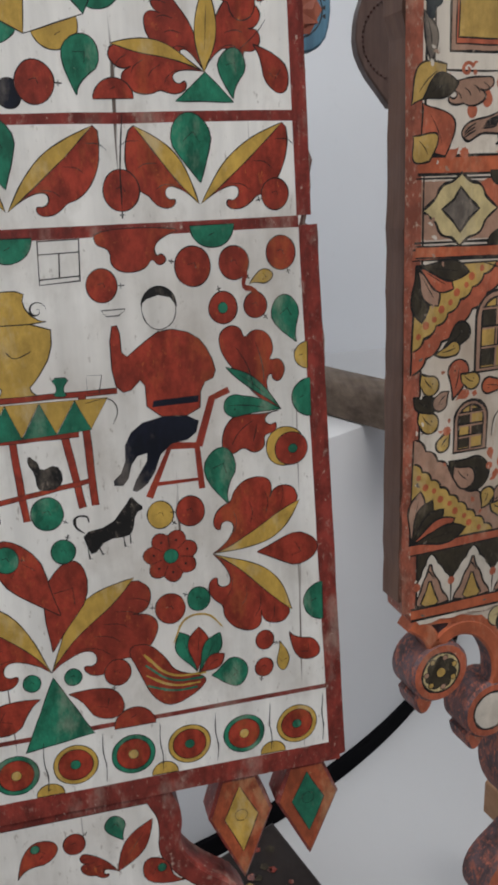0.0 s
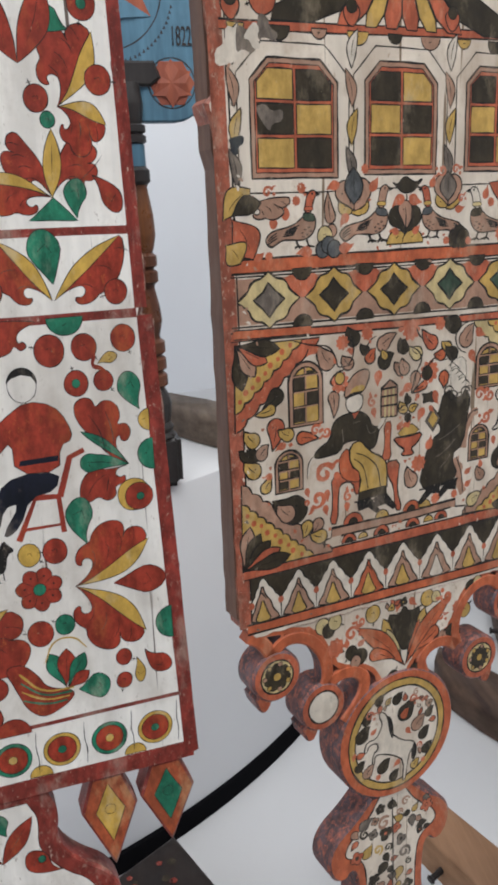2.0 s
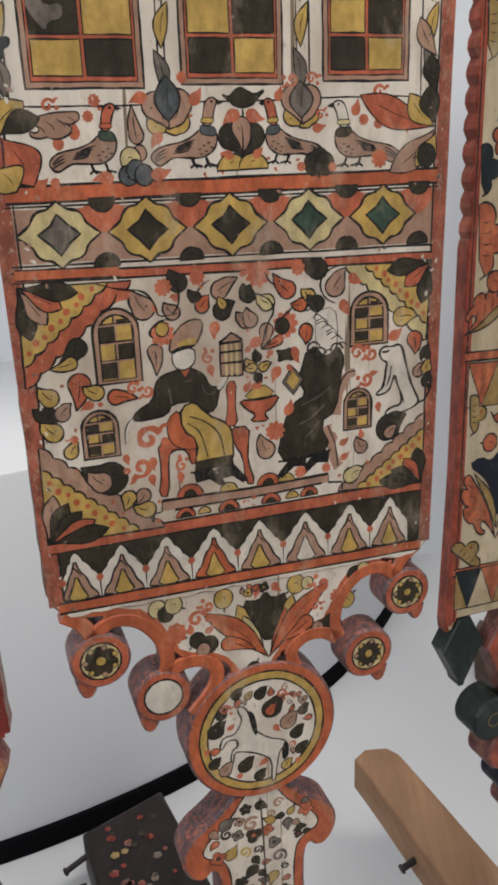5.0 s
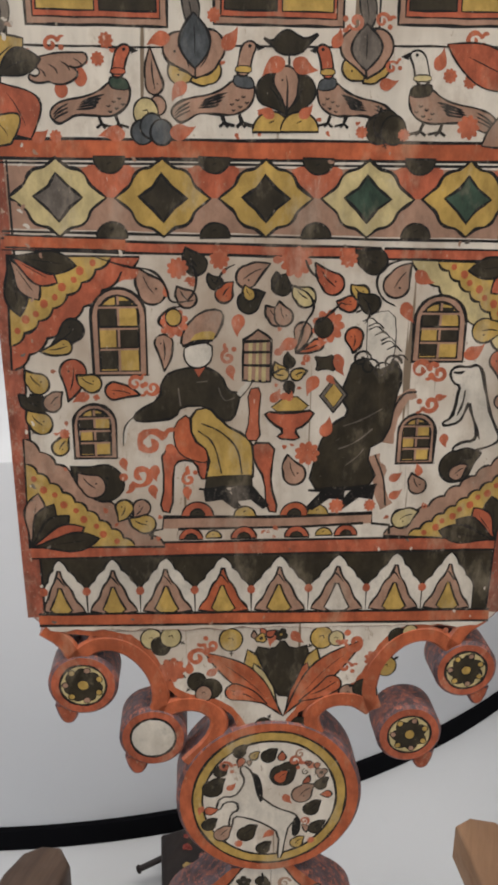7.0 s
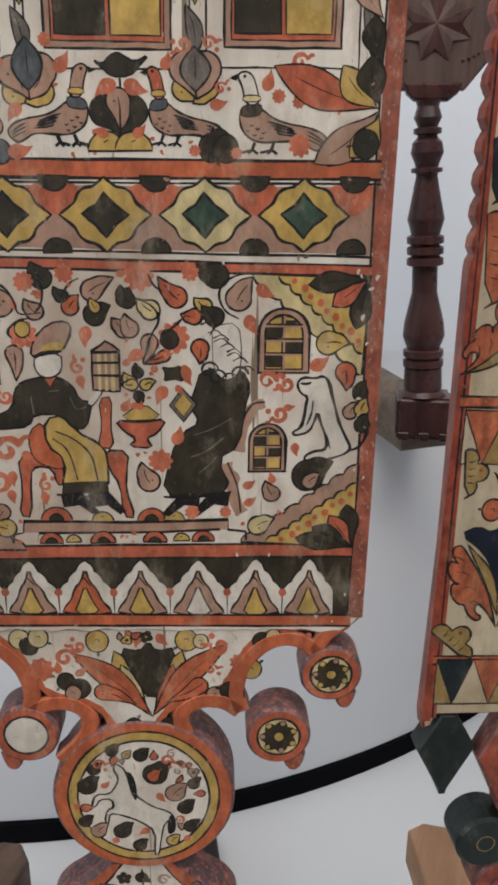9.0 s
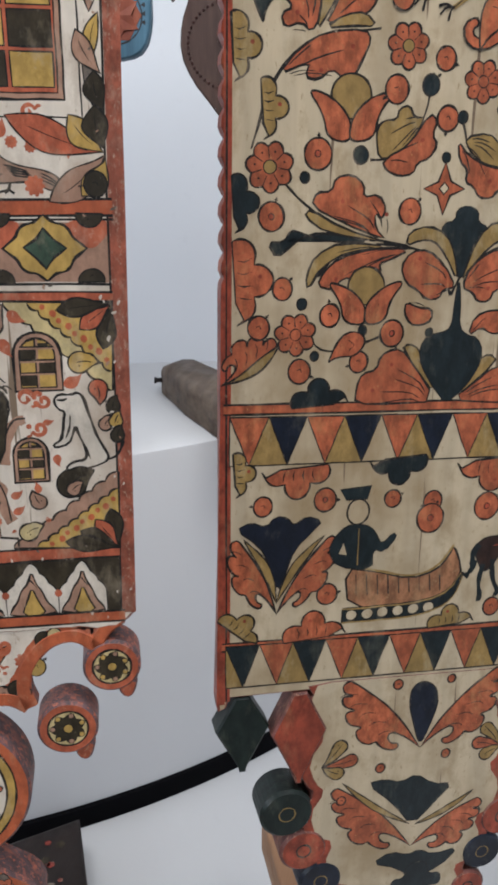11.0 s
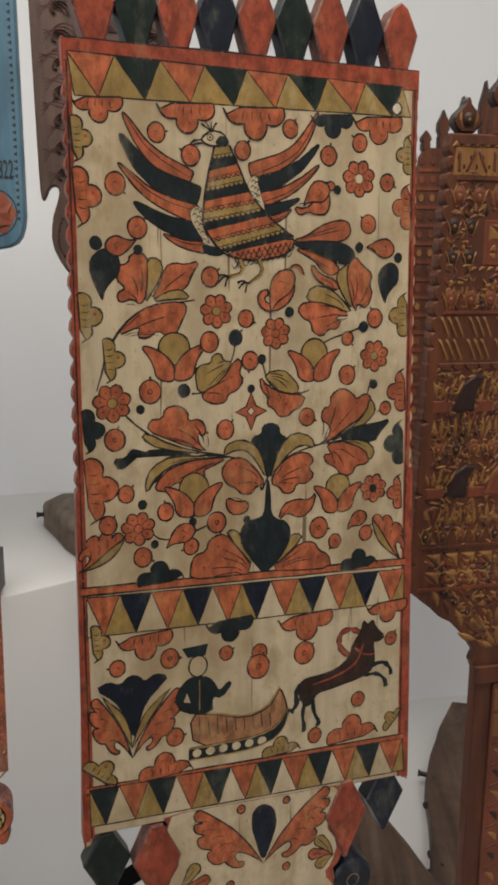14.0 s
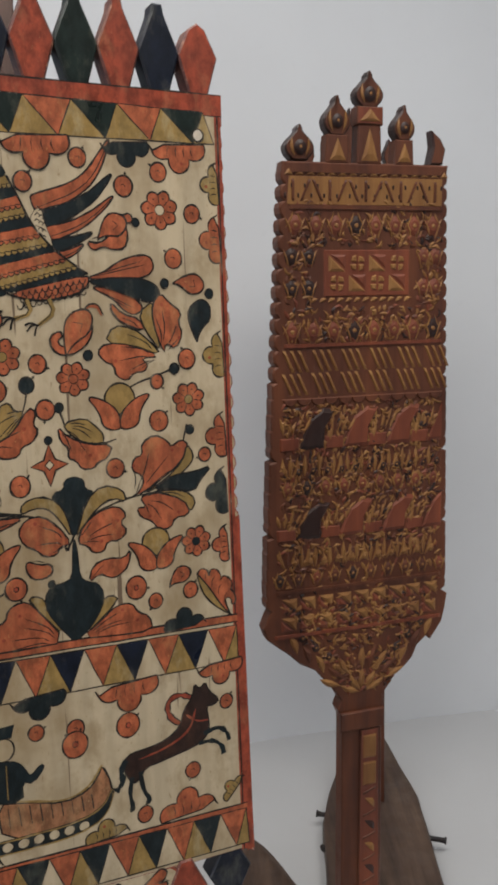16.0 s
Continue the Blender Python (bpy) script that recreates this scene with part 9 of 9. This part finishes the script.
# stem: bright front facet with cut marks
part("stem_facet", slab([(26, -852), (56, -852), (54, -560), (52, -345), (30, -345), (28, -560)], 4, 1.0, front=-3), ["carved_red", "carved_brown"], carved)
part("stem_block", slab([(6, -344), (58, -344), (58, -322), (6, -322)], 8, 1.2, front=-4), ["carved_brown", "carved_brown"], carved)
for i in range(2):
    relief("stem_facet_panel", [(33, -352 - 33 * i), (49, -352 - 33 * i), (49, -380 - 33 * i), (33, -380 - 33 * i)], 1.2, "carved_ochre", 0.85, 3.0)
for i in range(16):
    v = -425 - 28 * i
    relief("carved_cut", [(33, v), (49, v + 6), (49, v + 9), (33, v + 3)], 1.4, "carved_brown", 0.7, 3.0)
    relief("carved_cut", bent_leaf((35, v - 4), (47, v - 18), 7, 3, n=6), 1.6, "carved_dark" if i % 2 else "carved_ochre", 0.5, 3.0)


# ---- carved distaffs on turned stems, standing on the round plinth ----
def turned_stem(parent, profile, pieces):
    """A baluster made of pieces: (name, from, to, material), cut from one turned profile of (height, radius)."""
    hs, rs = [h for h, _ in profile], [r for _, r in profile]
    at = lambda h: float(np.interp(h, hs, rs))
    for name, h0, h1, mat in pieces:
        cuts = sorted({h0, h1} | {h for h in hs if h0 < h < h1} | {h0 + (h1 - h0) * i / 10 for i in range(11)})
        smooth(part(name, lathe([(at(h), h) for h in cuts]), mat, parent), 35)


def rings(h0, h1, n, r, waist):
    out = []
    for i in range(n):
        a, b = h0 + (h1 - h0) * i / n, h0 + (h1 - h0) * (i + 1) / n
        out += [(a + 0.3, waist), (a + (b - a) * 0.18, r), (a + (b - a) * 0.78, r), (b - 0.6, waist)]
    return out


def soft_block(w, d, h, r=6):
    bm = box(-w / 2 * MM, w / 2 * MM, -d / 2 * MM, d / 2 * MM, 0, h * MM)
    bmesh.ops.bevel(bm, geom=list(bm.edges), offset=r * MM, segments=3, affect="EDGES")
    return bm


def star_chip(board, c, r, n, cols, name="carved_star", sunk=True):
    """A chip-carved star: pairs of sloping facets round a centre."""
    for i in range(n):
        for s in (0, 1):
            t0, t1 = 2 * math.pi * (i + 0.5 * s) / n, 2 * math.pi * (i + 0.5 * s + 0.5) / n
            inner, outer = (t0, t1) if s == 0 else (t1, t0)
            bm = bmesh.new()
            o = bm.verts.new((c[0] * MM, -0.0034, c[1] * MM))
            p = bm.verts.new(((c[0] + r * math.cos(outer)) * MM, -0.0006, (c[1] + r * math.sin(outer)) * MM))
            q = bm.verts.new(((c[0] + r * 0.62 * math.cos(inner)) * MM, -0.0030, (c[1] + r * 0.62 * math.sin(inner)) * MM))
            b1 = bm.verts.new(((c[0] + r * 0.62 * math.cos(inner)) * MM, 0.001, (c[1] + r * 0.62 * math.sin(inner)) * MM))
            b2 = bm.verts.new(((c[0] + r * math.cos(outer)) * MM, 0.001, (c[1] + r * math.sin(outer)) * MM))
            bm.faces.new((o, p, q))
            bm.faces.new((p, b2, b1, q))
            part("carved_facet", bm, cols[(i + s) % len(cols)], board)


blue = thing("carved_distaff", board_pose(0.026, 1.055, TOP + 0.001, 8.0, 0), "blue and rust chip-carved distaff on a turned stem", "distaff", "distaffs on display")
blue_shift = -28
bp = [(-148, 950), (-148, 520), (-140, 494), (-116, 484), (62, 484), (82, 494), (90, 520), (90, 950)]
bl = part("blade", slab(rounded(dense(bp, 30), 1), 18, 2.0), ["blue_paint_wood", "blue_paint_wood"], blue, "blue blade with rust-red stars")
for cx in (50, -108):
    part("carved_hexagon", slab([(cx + 30 * math.cos(math.pi * i / 3), 530 + 30 * math.sin(math.pi * i / 3)) for i in range(6)], 2, 0.6, front=-0.4), ["rust_paint_wood"] * 2, bl)
star_chip(bl, (50, 530), 29, 6, ("rust_paint_wood",))
star_chip(bl, (-108, 530), 29, 6, ("rust_paint_wood",))
star_chip(bl, (-29, 640), 66, 6, ("rust_paint_wood", "blue_paint_wood"))
star_chip(bl, (-29, 800), 66, 6, ("rust_paint_wood", "blue_paint_wood"))
k = Brush("carved_rim", bl, 0.2)
for c, r in (((50, 530), 30), ((-108, 530), 30), ((-29, 640), 72), ((-29, 800), 72)):
    k.line([(c[0] + r * math.cos(2 * math.pi * i / 40), c[1] + r * math.sin(2 * math.pi * i / 40)) for i in range(41)], 2.0, "turned_black")
k.done()
for i in range(44):
    for u, s in ((84, -1), (-142, 1)):
        v = 520 + 9 * i
        if v < 900:
            Brush("carved_tooth", bl).fill([(u, v), (u, v + 6), (u + 5 * s, v + 3)], "turned_black", 0).done()
for i in range(36):
    t = math.pi * (1.08 + 0.84 * i / 35)
    c = (-29 + 86 * math.cos(t), 640 + 86 * math.sin(t))
    Brush("carved_dot", bl).fill(turned([(-2, -2), (2, -2), (0, 2.5)], c), "turned_black", 0).done()
cut = bpy.data.curves.new("carved_year", "FONT")
cut.body, cut.size, cut.extrude = "1822", 0.033, 0.0003
yr = new("carved_year", cut)
cut.materials.append(MATS["turned_black"])
yr.parent = bl
yr.matrix_local = pose(0.051, -0.0006, 0.574, 90, 0, 0) @ Matrix.Diagonal((0.42, 1, 1, 1))
part("bracket", slab([(-44, 536), (-36, 556), (28, 556), (36, 536), (22, 526), (-30, 526)], 26, 3, front=-6), ["turned_black", "turned_black"], blue)
lean = Matrix.Translation((0, 0, 0)) @ Matrix.Rotation(radians(-0.9), 4, "Y")
prof = [(72, 30), (78, 24), (84, 26), (92, 22), (100, 24), (118, 26), (132, 22), (139, 18)] + rings(140, 208, 3, 23, 18) + [(212, 17), (232, 22), (252, 20), (276, 15)] + rings(280, 322, 2, 21, 16) + [(326, 18), (344, 22), (370, 21), (404, 16)] + rings(407, 430, 1, 21, 17) + [(434, 17), (455, 17)] + rings(457, 482, 2, 20, 16) + [(486, 17), (505, 19), (530, 16)]
stem = new("stem")
stem.parent = blue
stem.empty_display_size = 0.02
turned_stem(stem, prof, (("baluster", 72, 140, "turned_black"), ("collar", 140, 208, "turned_brown"), ("baluster", 208, 280, "turned_brown"), ("collar", 280, 322, "turned_brown"), ("baluster", 322, 407, "turned_amber"), ("collar", 407, 430, "turned_black"), ("band", 430, 457, "blue_paint_wood"), ("collar", 457, 482, "turned_black"), ("neck", 482, 530, "turned_black")))
stem.matrix_local = lean
part("base_block", soft_block(62, 56, 76, 9), "turned_black", blue)

dark = thing("carved_distaff", board_pose(0.2412, 1.100, 1.1914, 12.0, 0) @ Matrix.Scale(0.94, 4), "dark brown carved distaff on a turned baluster stem", "distaff", "distaffs on display")
D_MID = -18
dl = [(D_MID - 38, 428), (D_MID - 52, 446), (D_MID - 72, 470), (D_MID - 86, 500), (D_MID - 84, 535), (D_MID - 74, 562), (D_MID - 72, 574), (D_MID - 77, 581), (D_MID - 86, 578), (D_MID - 92, 562), (D_MID - 97, 560), (D_MID - 99, 580), (D_MID - 101, 700), (D_MID - 104, 930)]
bd = part("blade", slab(flowing(dl, 1) + [(2 * D_MID - u, v) for u, v in flowing(dl, 1)[::-1]], 18, 2.0), ["grey_carved", "grey_carved"], dark, "grey-brown blade carved with scrolls")
for s in (-1, 1):
    for i in range(9):
        c = (D_MID + s * 66, 590 + 36 * i)
        for q in range(3):
            sp = spiral(c, 22 - 6 * q, 0.7, 200 if s > 0 else -20, -s)
            bm = bmesh.new()
            row = []
            for j, p in enumerate(sp):
                w = 2.2 * math.sin(math.pi * (j + 0.5) / len(sp))
                row.append([bm.verts.new(((p[0] - w) * MM, 0, p[1] * MM)), bm.verts.new((p[0] * MM, -0.0030, p[1] * MM)), bm.verts.new(((p[0] + w) * MM, 0, p[1] * MM))])
            for a, b in zip(row, row[1:]):
                bm.faces.new((a[0], b[0], b[1], a[1]))
                bm.faces.new((a[1], b[1], b[2], a[2]))
            part("carved_scroll", bm, "grey_carved", bd)
    for i in range(8):
        t = math.pi * (0.5 + s * (0.25 + 0.04 * i))
for i in range(11):  # scrolls and waves: flat dark strokes, the shade of deep cuts in their colour
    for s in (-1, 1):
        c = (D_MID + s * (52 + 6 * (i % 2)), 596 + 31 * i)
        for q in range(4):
            k = Brush("groove_shade", bd, 0.3)
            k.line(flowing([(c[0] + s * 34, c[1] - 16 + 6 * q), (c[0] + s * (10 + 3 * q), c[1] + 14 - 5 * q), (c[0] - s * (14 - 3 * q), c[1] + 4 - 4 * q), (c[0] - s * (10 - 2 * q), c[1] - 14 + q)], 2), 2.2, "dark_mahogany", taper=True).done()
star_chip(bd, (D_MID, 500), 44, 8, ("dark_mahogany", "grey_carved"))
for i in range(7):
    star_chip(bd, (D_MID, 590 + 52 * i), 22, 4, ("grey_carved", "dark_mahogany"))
for i in range(24):
    for s in (-1, 1):
        t = radians(-75 + 150 * i / 23)
        c = (D_MID + s * (18 + 58 * math.cos(t)), 510 + 52 * math.sin(t))
        bm = lathe([(1.8, 0), (1.2, 1.6)], 6)
        bmesh.ops.rotate(bm, verts=bm.verts, matrix=Matrix.Rotation(radians(90), 3, "X"))
        bmesh.ops.translate(bm, verts=bm.verts, vec=(c[0] * MM, 0, c[1] * MM))
        part("carved_bead", bm, "dark_mahogany", bd)
part("bracket", slab([(D_MID - 30, 424), (D_MID - 34, 436), (D_MID + 34, 436), (D_MID + 30, 424), (D_MID + 20, 416), (D_MID - 20, 416)], 24, 3, front=-5), ["dark_mahogany", "dark_mahogany"], dark)
prof = [(56, 30), (62, 24), (66, 25), (92, 24)] + rings(92, 118, 2, 26, 21) + [(120, 22), (134, 27), (152, 25), (190, 16), (222, 16)] + rings(222, 262, 3, 23, 18) + [(266, 19), (280, 23), (300, 19), (332, 13)] + rings(334, 342, 1, 19, 14) + [(346, 15), (358, 20), (370, 18), (376, 12)] + rings(378, 388, 1, 17, 12) + [(390, 13), (398, 17), (410, 13), (418, 15)]
stem = new("stem")
stem.parent = dark
stem.empty_display_size = 0.02
turned_stem(stem, prof, (("baluster", 56, 92, "dark_mahogany"), ("collar", 92, 118, "dark_mahogany"), ("baluster", 118, 222, "dark_mahogany"), ("collar", 222, 262, "dark_mahogany"), ("baluster", 262, 333, "dark_mahogany"), ("bead", 333, 377, "dark_mahogany"), ("neck", 377, 418, "dark_mahogany")))
stem.matrix_local = Matrix.Rotation(radians(-3.0), 4, "Y")
bb = soft_block(74, 60, 56, 5)
part("base_block", bb, "dark_mahogany", dark)
for s in (-1, 0, 1):
    part("foot", soft_block(18, 58, 12, 3), "dark_mahogany", dark).location = (s * 0.027, -0.004, -0.0005)


# ---- base boards lying on the plinths ----
def laid_board(name, pts_, z0, z1, material, parent, label, bevel=0.006, wob=0.004):
    """A hewn board with a plan outline in metres, lying between two heights, its edges worn round."""
    if signed_area(pts_) < 0:
        pts_ = pts_[::-1]
    pts_ = dense(pts_, 0.03)
    pts_ = [(x + wob * noise.noise((x * 9, y * 9, 2)), y + wob * noise.noise((x * 9, y * 9, 6))) for x, y in pts_]
    bm = bmesh.new()
    loops = []
    for d, z in ((bevel, z1), (bevel * 0.3, z1 - bevel * 0.35), (0, z1 - bevel), (0, z0)):
        loops.append([bm.verts.new((x, y, z + (wob * 0.6 * noise.noise((x * 7, y * 7, 9)) if z > z0 else 0))) for x, y in inset(pts_, d)])
    bm.faces.new(loops[0])
    for a, b in zip(loops, loops[1:]):
        for i in range(len(a)):
            bm.faces.new((a[i], b[i], b[(i + 1) % len(a)], a[(i + 1) % len(a)]))
    bm.faces.new(loops[-1][::-1])
    ob = smooth(mesh_object(name, bm, material, None, label), 45)
    if parent:
        ob.parent = parent
        ob.matrix_parent_inverse = parent.matrix_world.inverted()
    return ob


def side_peg(at, to, parent, r=0.004):
    """A dark wooden peg sticking out of a board's edge."""
    d = Vector(to) - Vector(at)
    bm = lathe([(r * 1000, 0), (r * 1000, d.length * 1000 - 4), (r * 1500, d.length * 1000 - 3), (r * 1300, d.length * 1000)], 10)
    bmesh.ops.transform(bm, verts=bm.verts, matrix=Matrix.Translation(at) @ d.to_track_quat("Z", "Y").to_matrix().to_4x4())
    ob = mesh_object("peg", bm, "peg")
    if parent:
        ob.parent = parent
        ob.matrix_parent_inverse = parent.matrix_world.inverted()
    return ob


bpy.context.view_layer.update()
k1 = laid_board("base_board", [(-0.085, 0.868), (0.012, 0.950), (0.105, 0.77), (0.24, 0.44), (0.12, 0.40), (-0.04, 0.765)], FLOOR + 0.002, 0.665, "black_plank", middle, "dark base board painted with small flowers", 0.006, 0.0006)
side_peg((-0.075, 0.850, 0.645), (-0.105, 0.835, 0.630), middle)
side_peg((-0.066, 0.800, 0.645), (-0.100, 0.790, 0.640), middle)
laid_board("base_board", [(-0.228, 0.722), (-0.222, 0.757), (-0.205, 0.775), (-0.180, 0.780), (-0.158, 0.760), (-0.150, 0.70), (-0.055, 0.40), (-0.075, 0.352), (-0.125, 0.352), (-0.150, 0.40), (-0.222, 0.66)], FLOOR + 0.002, 0.70, "root_brown", white, "brown rounded wooden base board", 0.008, 0.003)
rngp = random.Random(8)
for i in range(70):
    s, w = rngp.random(), rngp.uniform(-0.8, 0.8)
    c = Vector((-0.036, 0.90)) + (Vector((0.18, 0.42)) - Vector((-0.036, 0.90))) * (0.02 + 0.6 * s) + Vector((0.91, 0.41)) * 0.05 * w
    bm = bmesh.new()
    bm.faces.new([bm.verts.new((c.x + x * 0.001, c.y + y * 0.001, 0.6658)) for x, y in petals((0, 0), rngp.uniform(3, 8), 5, rngp.random() * 3)])
    o = mesh_object("painted_flower", bm, rngp.choice(("w_border", "r_ochre", "m_grey", "w_border", "m_olive", "m_side")))
    o.parent = k1
    o.matrix_parent_inverse = k1.matrix_world.inverted()
b1 = laid_board("base_board", [(0.285, 0.885), (0.300, 0.903), (0.330, 0.906), (0.345, 0.893), (0.432, 0.70), (0.50, 0.56), (0.43, 0.53), (0.371, 0.675)], 0.722, 0.770, "fresh_plank", red, "light brown wooden base board", 0.004, 0.002)
side_peg((0.345, 0.745, 0.742), (0.325, 0.736, 0.735), red)
tagged(mesh_object("support_block", box(0.40, 0.49, 0.55, 0.64, FLOOR + 0.001, 0.721, 0.003), "plinth_paint"), "small white block under a distaff's base board", "block")
d1 = laid_board("base_board", [(0.012, 1.395), (0.025, 1.45), (0.06, 1.455), (0.13, 1.37), (0.285, 1.13), (0.22, 1.08), (0.09, 1.265)], TOP + 0.002, TOP + 0.052, "old_plank", dark, "weathered grey base board", 0.012)
side_peg((0.022, 1.395, 1.195), (-0.001, 1.387, 1.195), dark)
laid_board("base_board", [(-0.078, 1.125), (-0.035, 1.015), (-0.012, 1.01), (0.0, 1.06), (-0.018, 1.165), (-0.125, 1.34), (-0.175, 1.32)], TOP + 0.002, TOP + 0.050, "old_plank", blue, "weathered grey base board", 0.012)
side_peg((-0.070, 1.105, TOP + 0.018), (-0.080, 1.100, TOP + 0.012), blue, 0.003)
# a second domed distaff stands behind the carved one, on the board with pegs
rear = thing("carved_distaff", board_pose(0.80, 1.50, 0.6455, 12.0, 0), "red-brown carved distaff with pointed domes, standing behind another", "distaff", "distaffs on display")
rb = [(42, 436), (30, 446), (-120, 476), (-133, 520), (-136, 900), (-134, 1080), (-131, 1140), (-124, 1178), (-116, 1192), (96, 1192), (104, 1178), (108, 1140), (110, 900), (108, 520), (104, 476), (90, 446), (84, 436)]
rblade = part("blade", slab(dense(rb, 14), 16, 1.6), ["carved_brown", "carved_brown"], rear)
part("stem", slab([(22, 0), (60, 0), (58, 452), (28, 452)], 22, 2.0), ["carved_brown", "carved_brown"], rear)
for i in range(22):
    v = 500 + 31 * i
    part("carved_rib", slab([(-132 + (4 if v > 1150 else 0), v), (104, v), (104, v + 7), (-132 + (4 if v > 1150 else 0), v + 7)], 4, 1.0, front=-2.0), ["carved_red", "carved_brown"], rblade)
    for j in range(12):
        u = -122 + 20 * j
        if v + 26 < 1180:
            part("carved_boss", slab([(u + 6.5 * math.cos(math.pi * q / 4), v + 19 + 8 * math.sin(math.pi * q / 4)) for q in range(8)], 4, 1.6, front=-1.8), [("carved_brown", "carved_red", "carved_ochre")[(i * 5 + j * 3) % 3], "carved_brown"], rblade)
for u, tip in ((-115, 1221), (-85, 1255), (-50, 1278), (-11, 1304), (28, 1278), (62, 1255), (90, 1221)):
    h = tip - 1188
    w = 9 if h < 50 else 10.5
    half = [(w * 0.8, 1188), (w * 0.8, 1188 + h * 0.35), (w * 0.62, 1188 + h * 0.38), (w, 1188 + h * 0.52), (w * 0.9, 1188 + h * 0.68), (w * 0.3, 1188 + h * 0.88)]
    part("onion_dome", slab([(u + x, v) for x, v in half] + [(u, tip)] + [(u - x, v) for x, v in half[::-1]], 14, 1.2), ["carved_brown", "carved_dark"], rear)
bpy.context.view_layer.update()
c1 = laid_board("base_board", [(0.835, 1.78), (0.905, 1.77), (0.932, 1.53), (0.915, 1.28), (0.80, 0.93), (0.745, 0.84), (0.68, 0.84), (0.685, 1.08), (0.718, 1.28), (0.728, 1.46), (0.755, 1.56), (0.785, 1.66)], FLOOR + 0.002, 0.645, "root_brown", rear, "weathered grey-brown base board with pegs")
for at, to in (((0.745, 1.50, 0.63), (0.722, 1.505, 0.632)), ((0.752, 1.42, 0.63), (0.722, 1.40, 0.63)), ((0.925, 1.42, 0.63), (0.955, 1.41, 0.63)), ((0.735, 1.27, 0.63), (0.71, 1.262, 0.63))):
    side_peg(at, to, rear, 0.005)
root = laid_board("base_board", [(0.548, 1.30), (0.555, 1.40), (0.58, 1.435), (0.615, 1.39), (0.68, 1.265), (0.744, 1.12), (0.90, 0.86), (1.05, 0.75), (0.98, 0.68), (0.80, 0.83), (0.69, 1.005), (0.62, 1.10), (0.575, 1.20)], FLOOR + 0.002, 0.655, "root_brown", None, "", 0.016, 0.01)
tagged(root, "rough brown wooden base board with pegs, lying on the plinth", "base board")
for at, to in (((0.725, 1.16, 0.635), (0.755, 1.165, 0.63)), ((0.70, 1.21, 0.635), (0.728, 1.22, 0.64))):
    p = side_peg(at, to, None, 0.005)
    p.parent = root
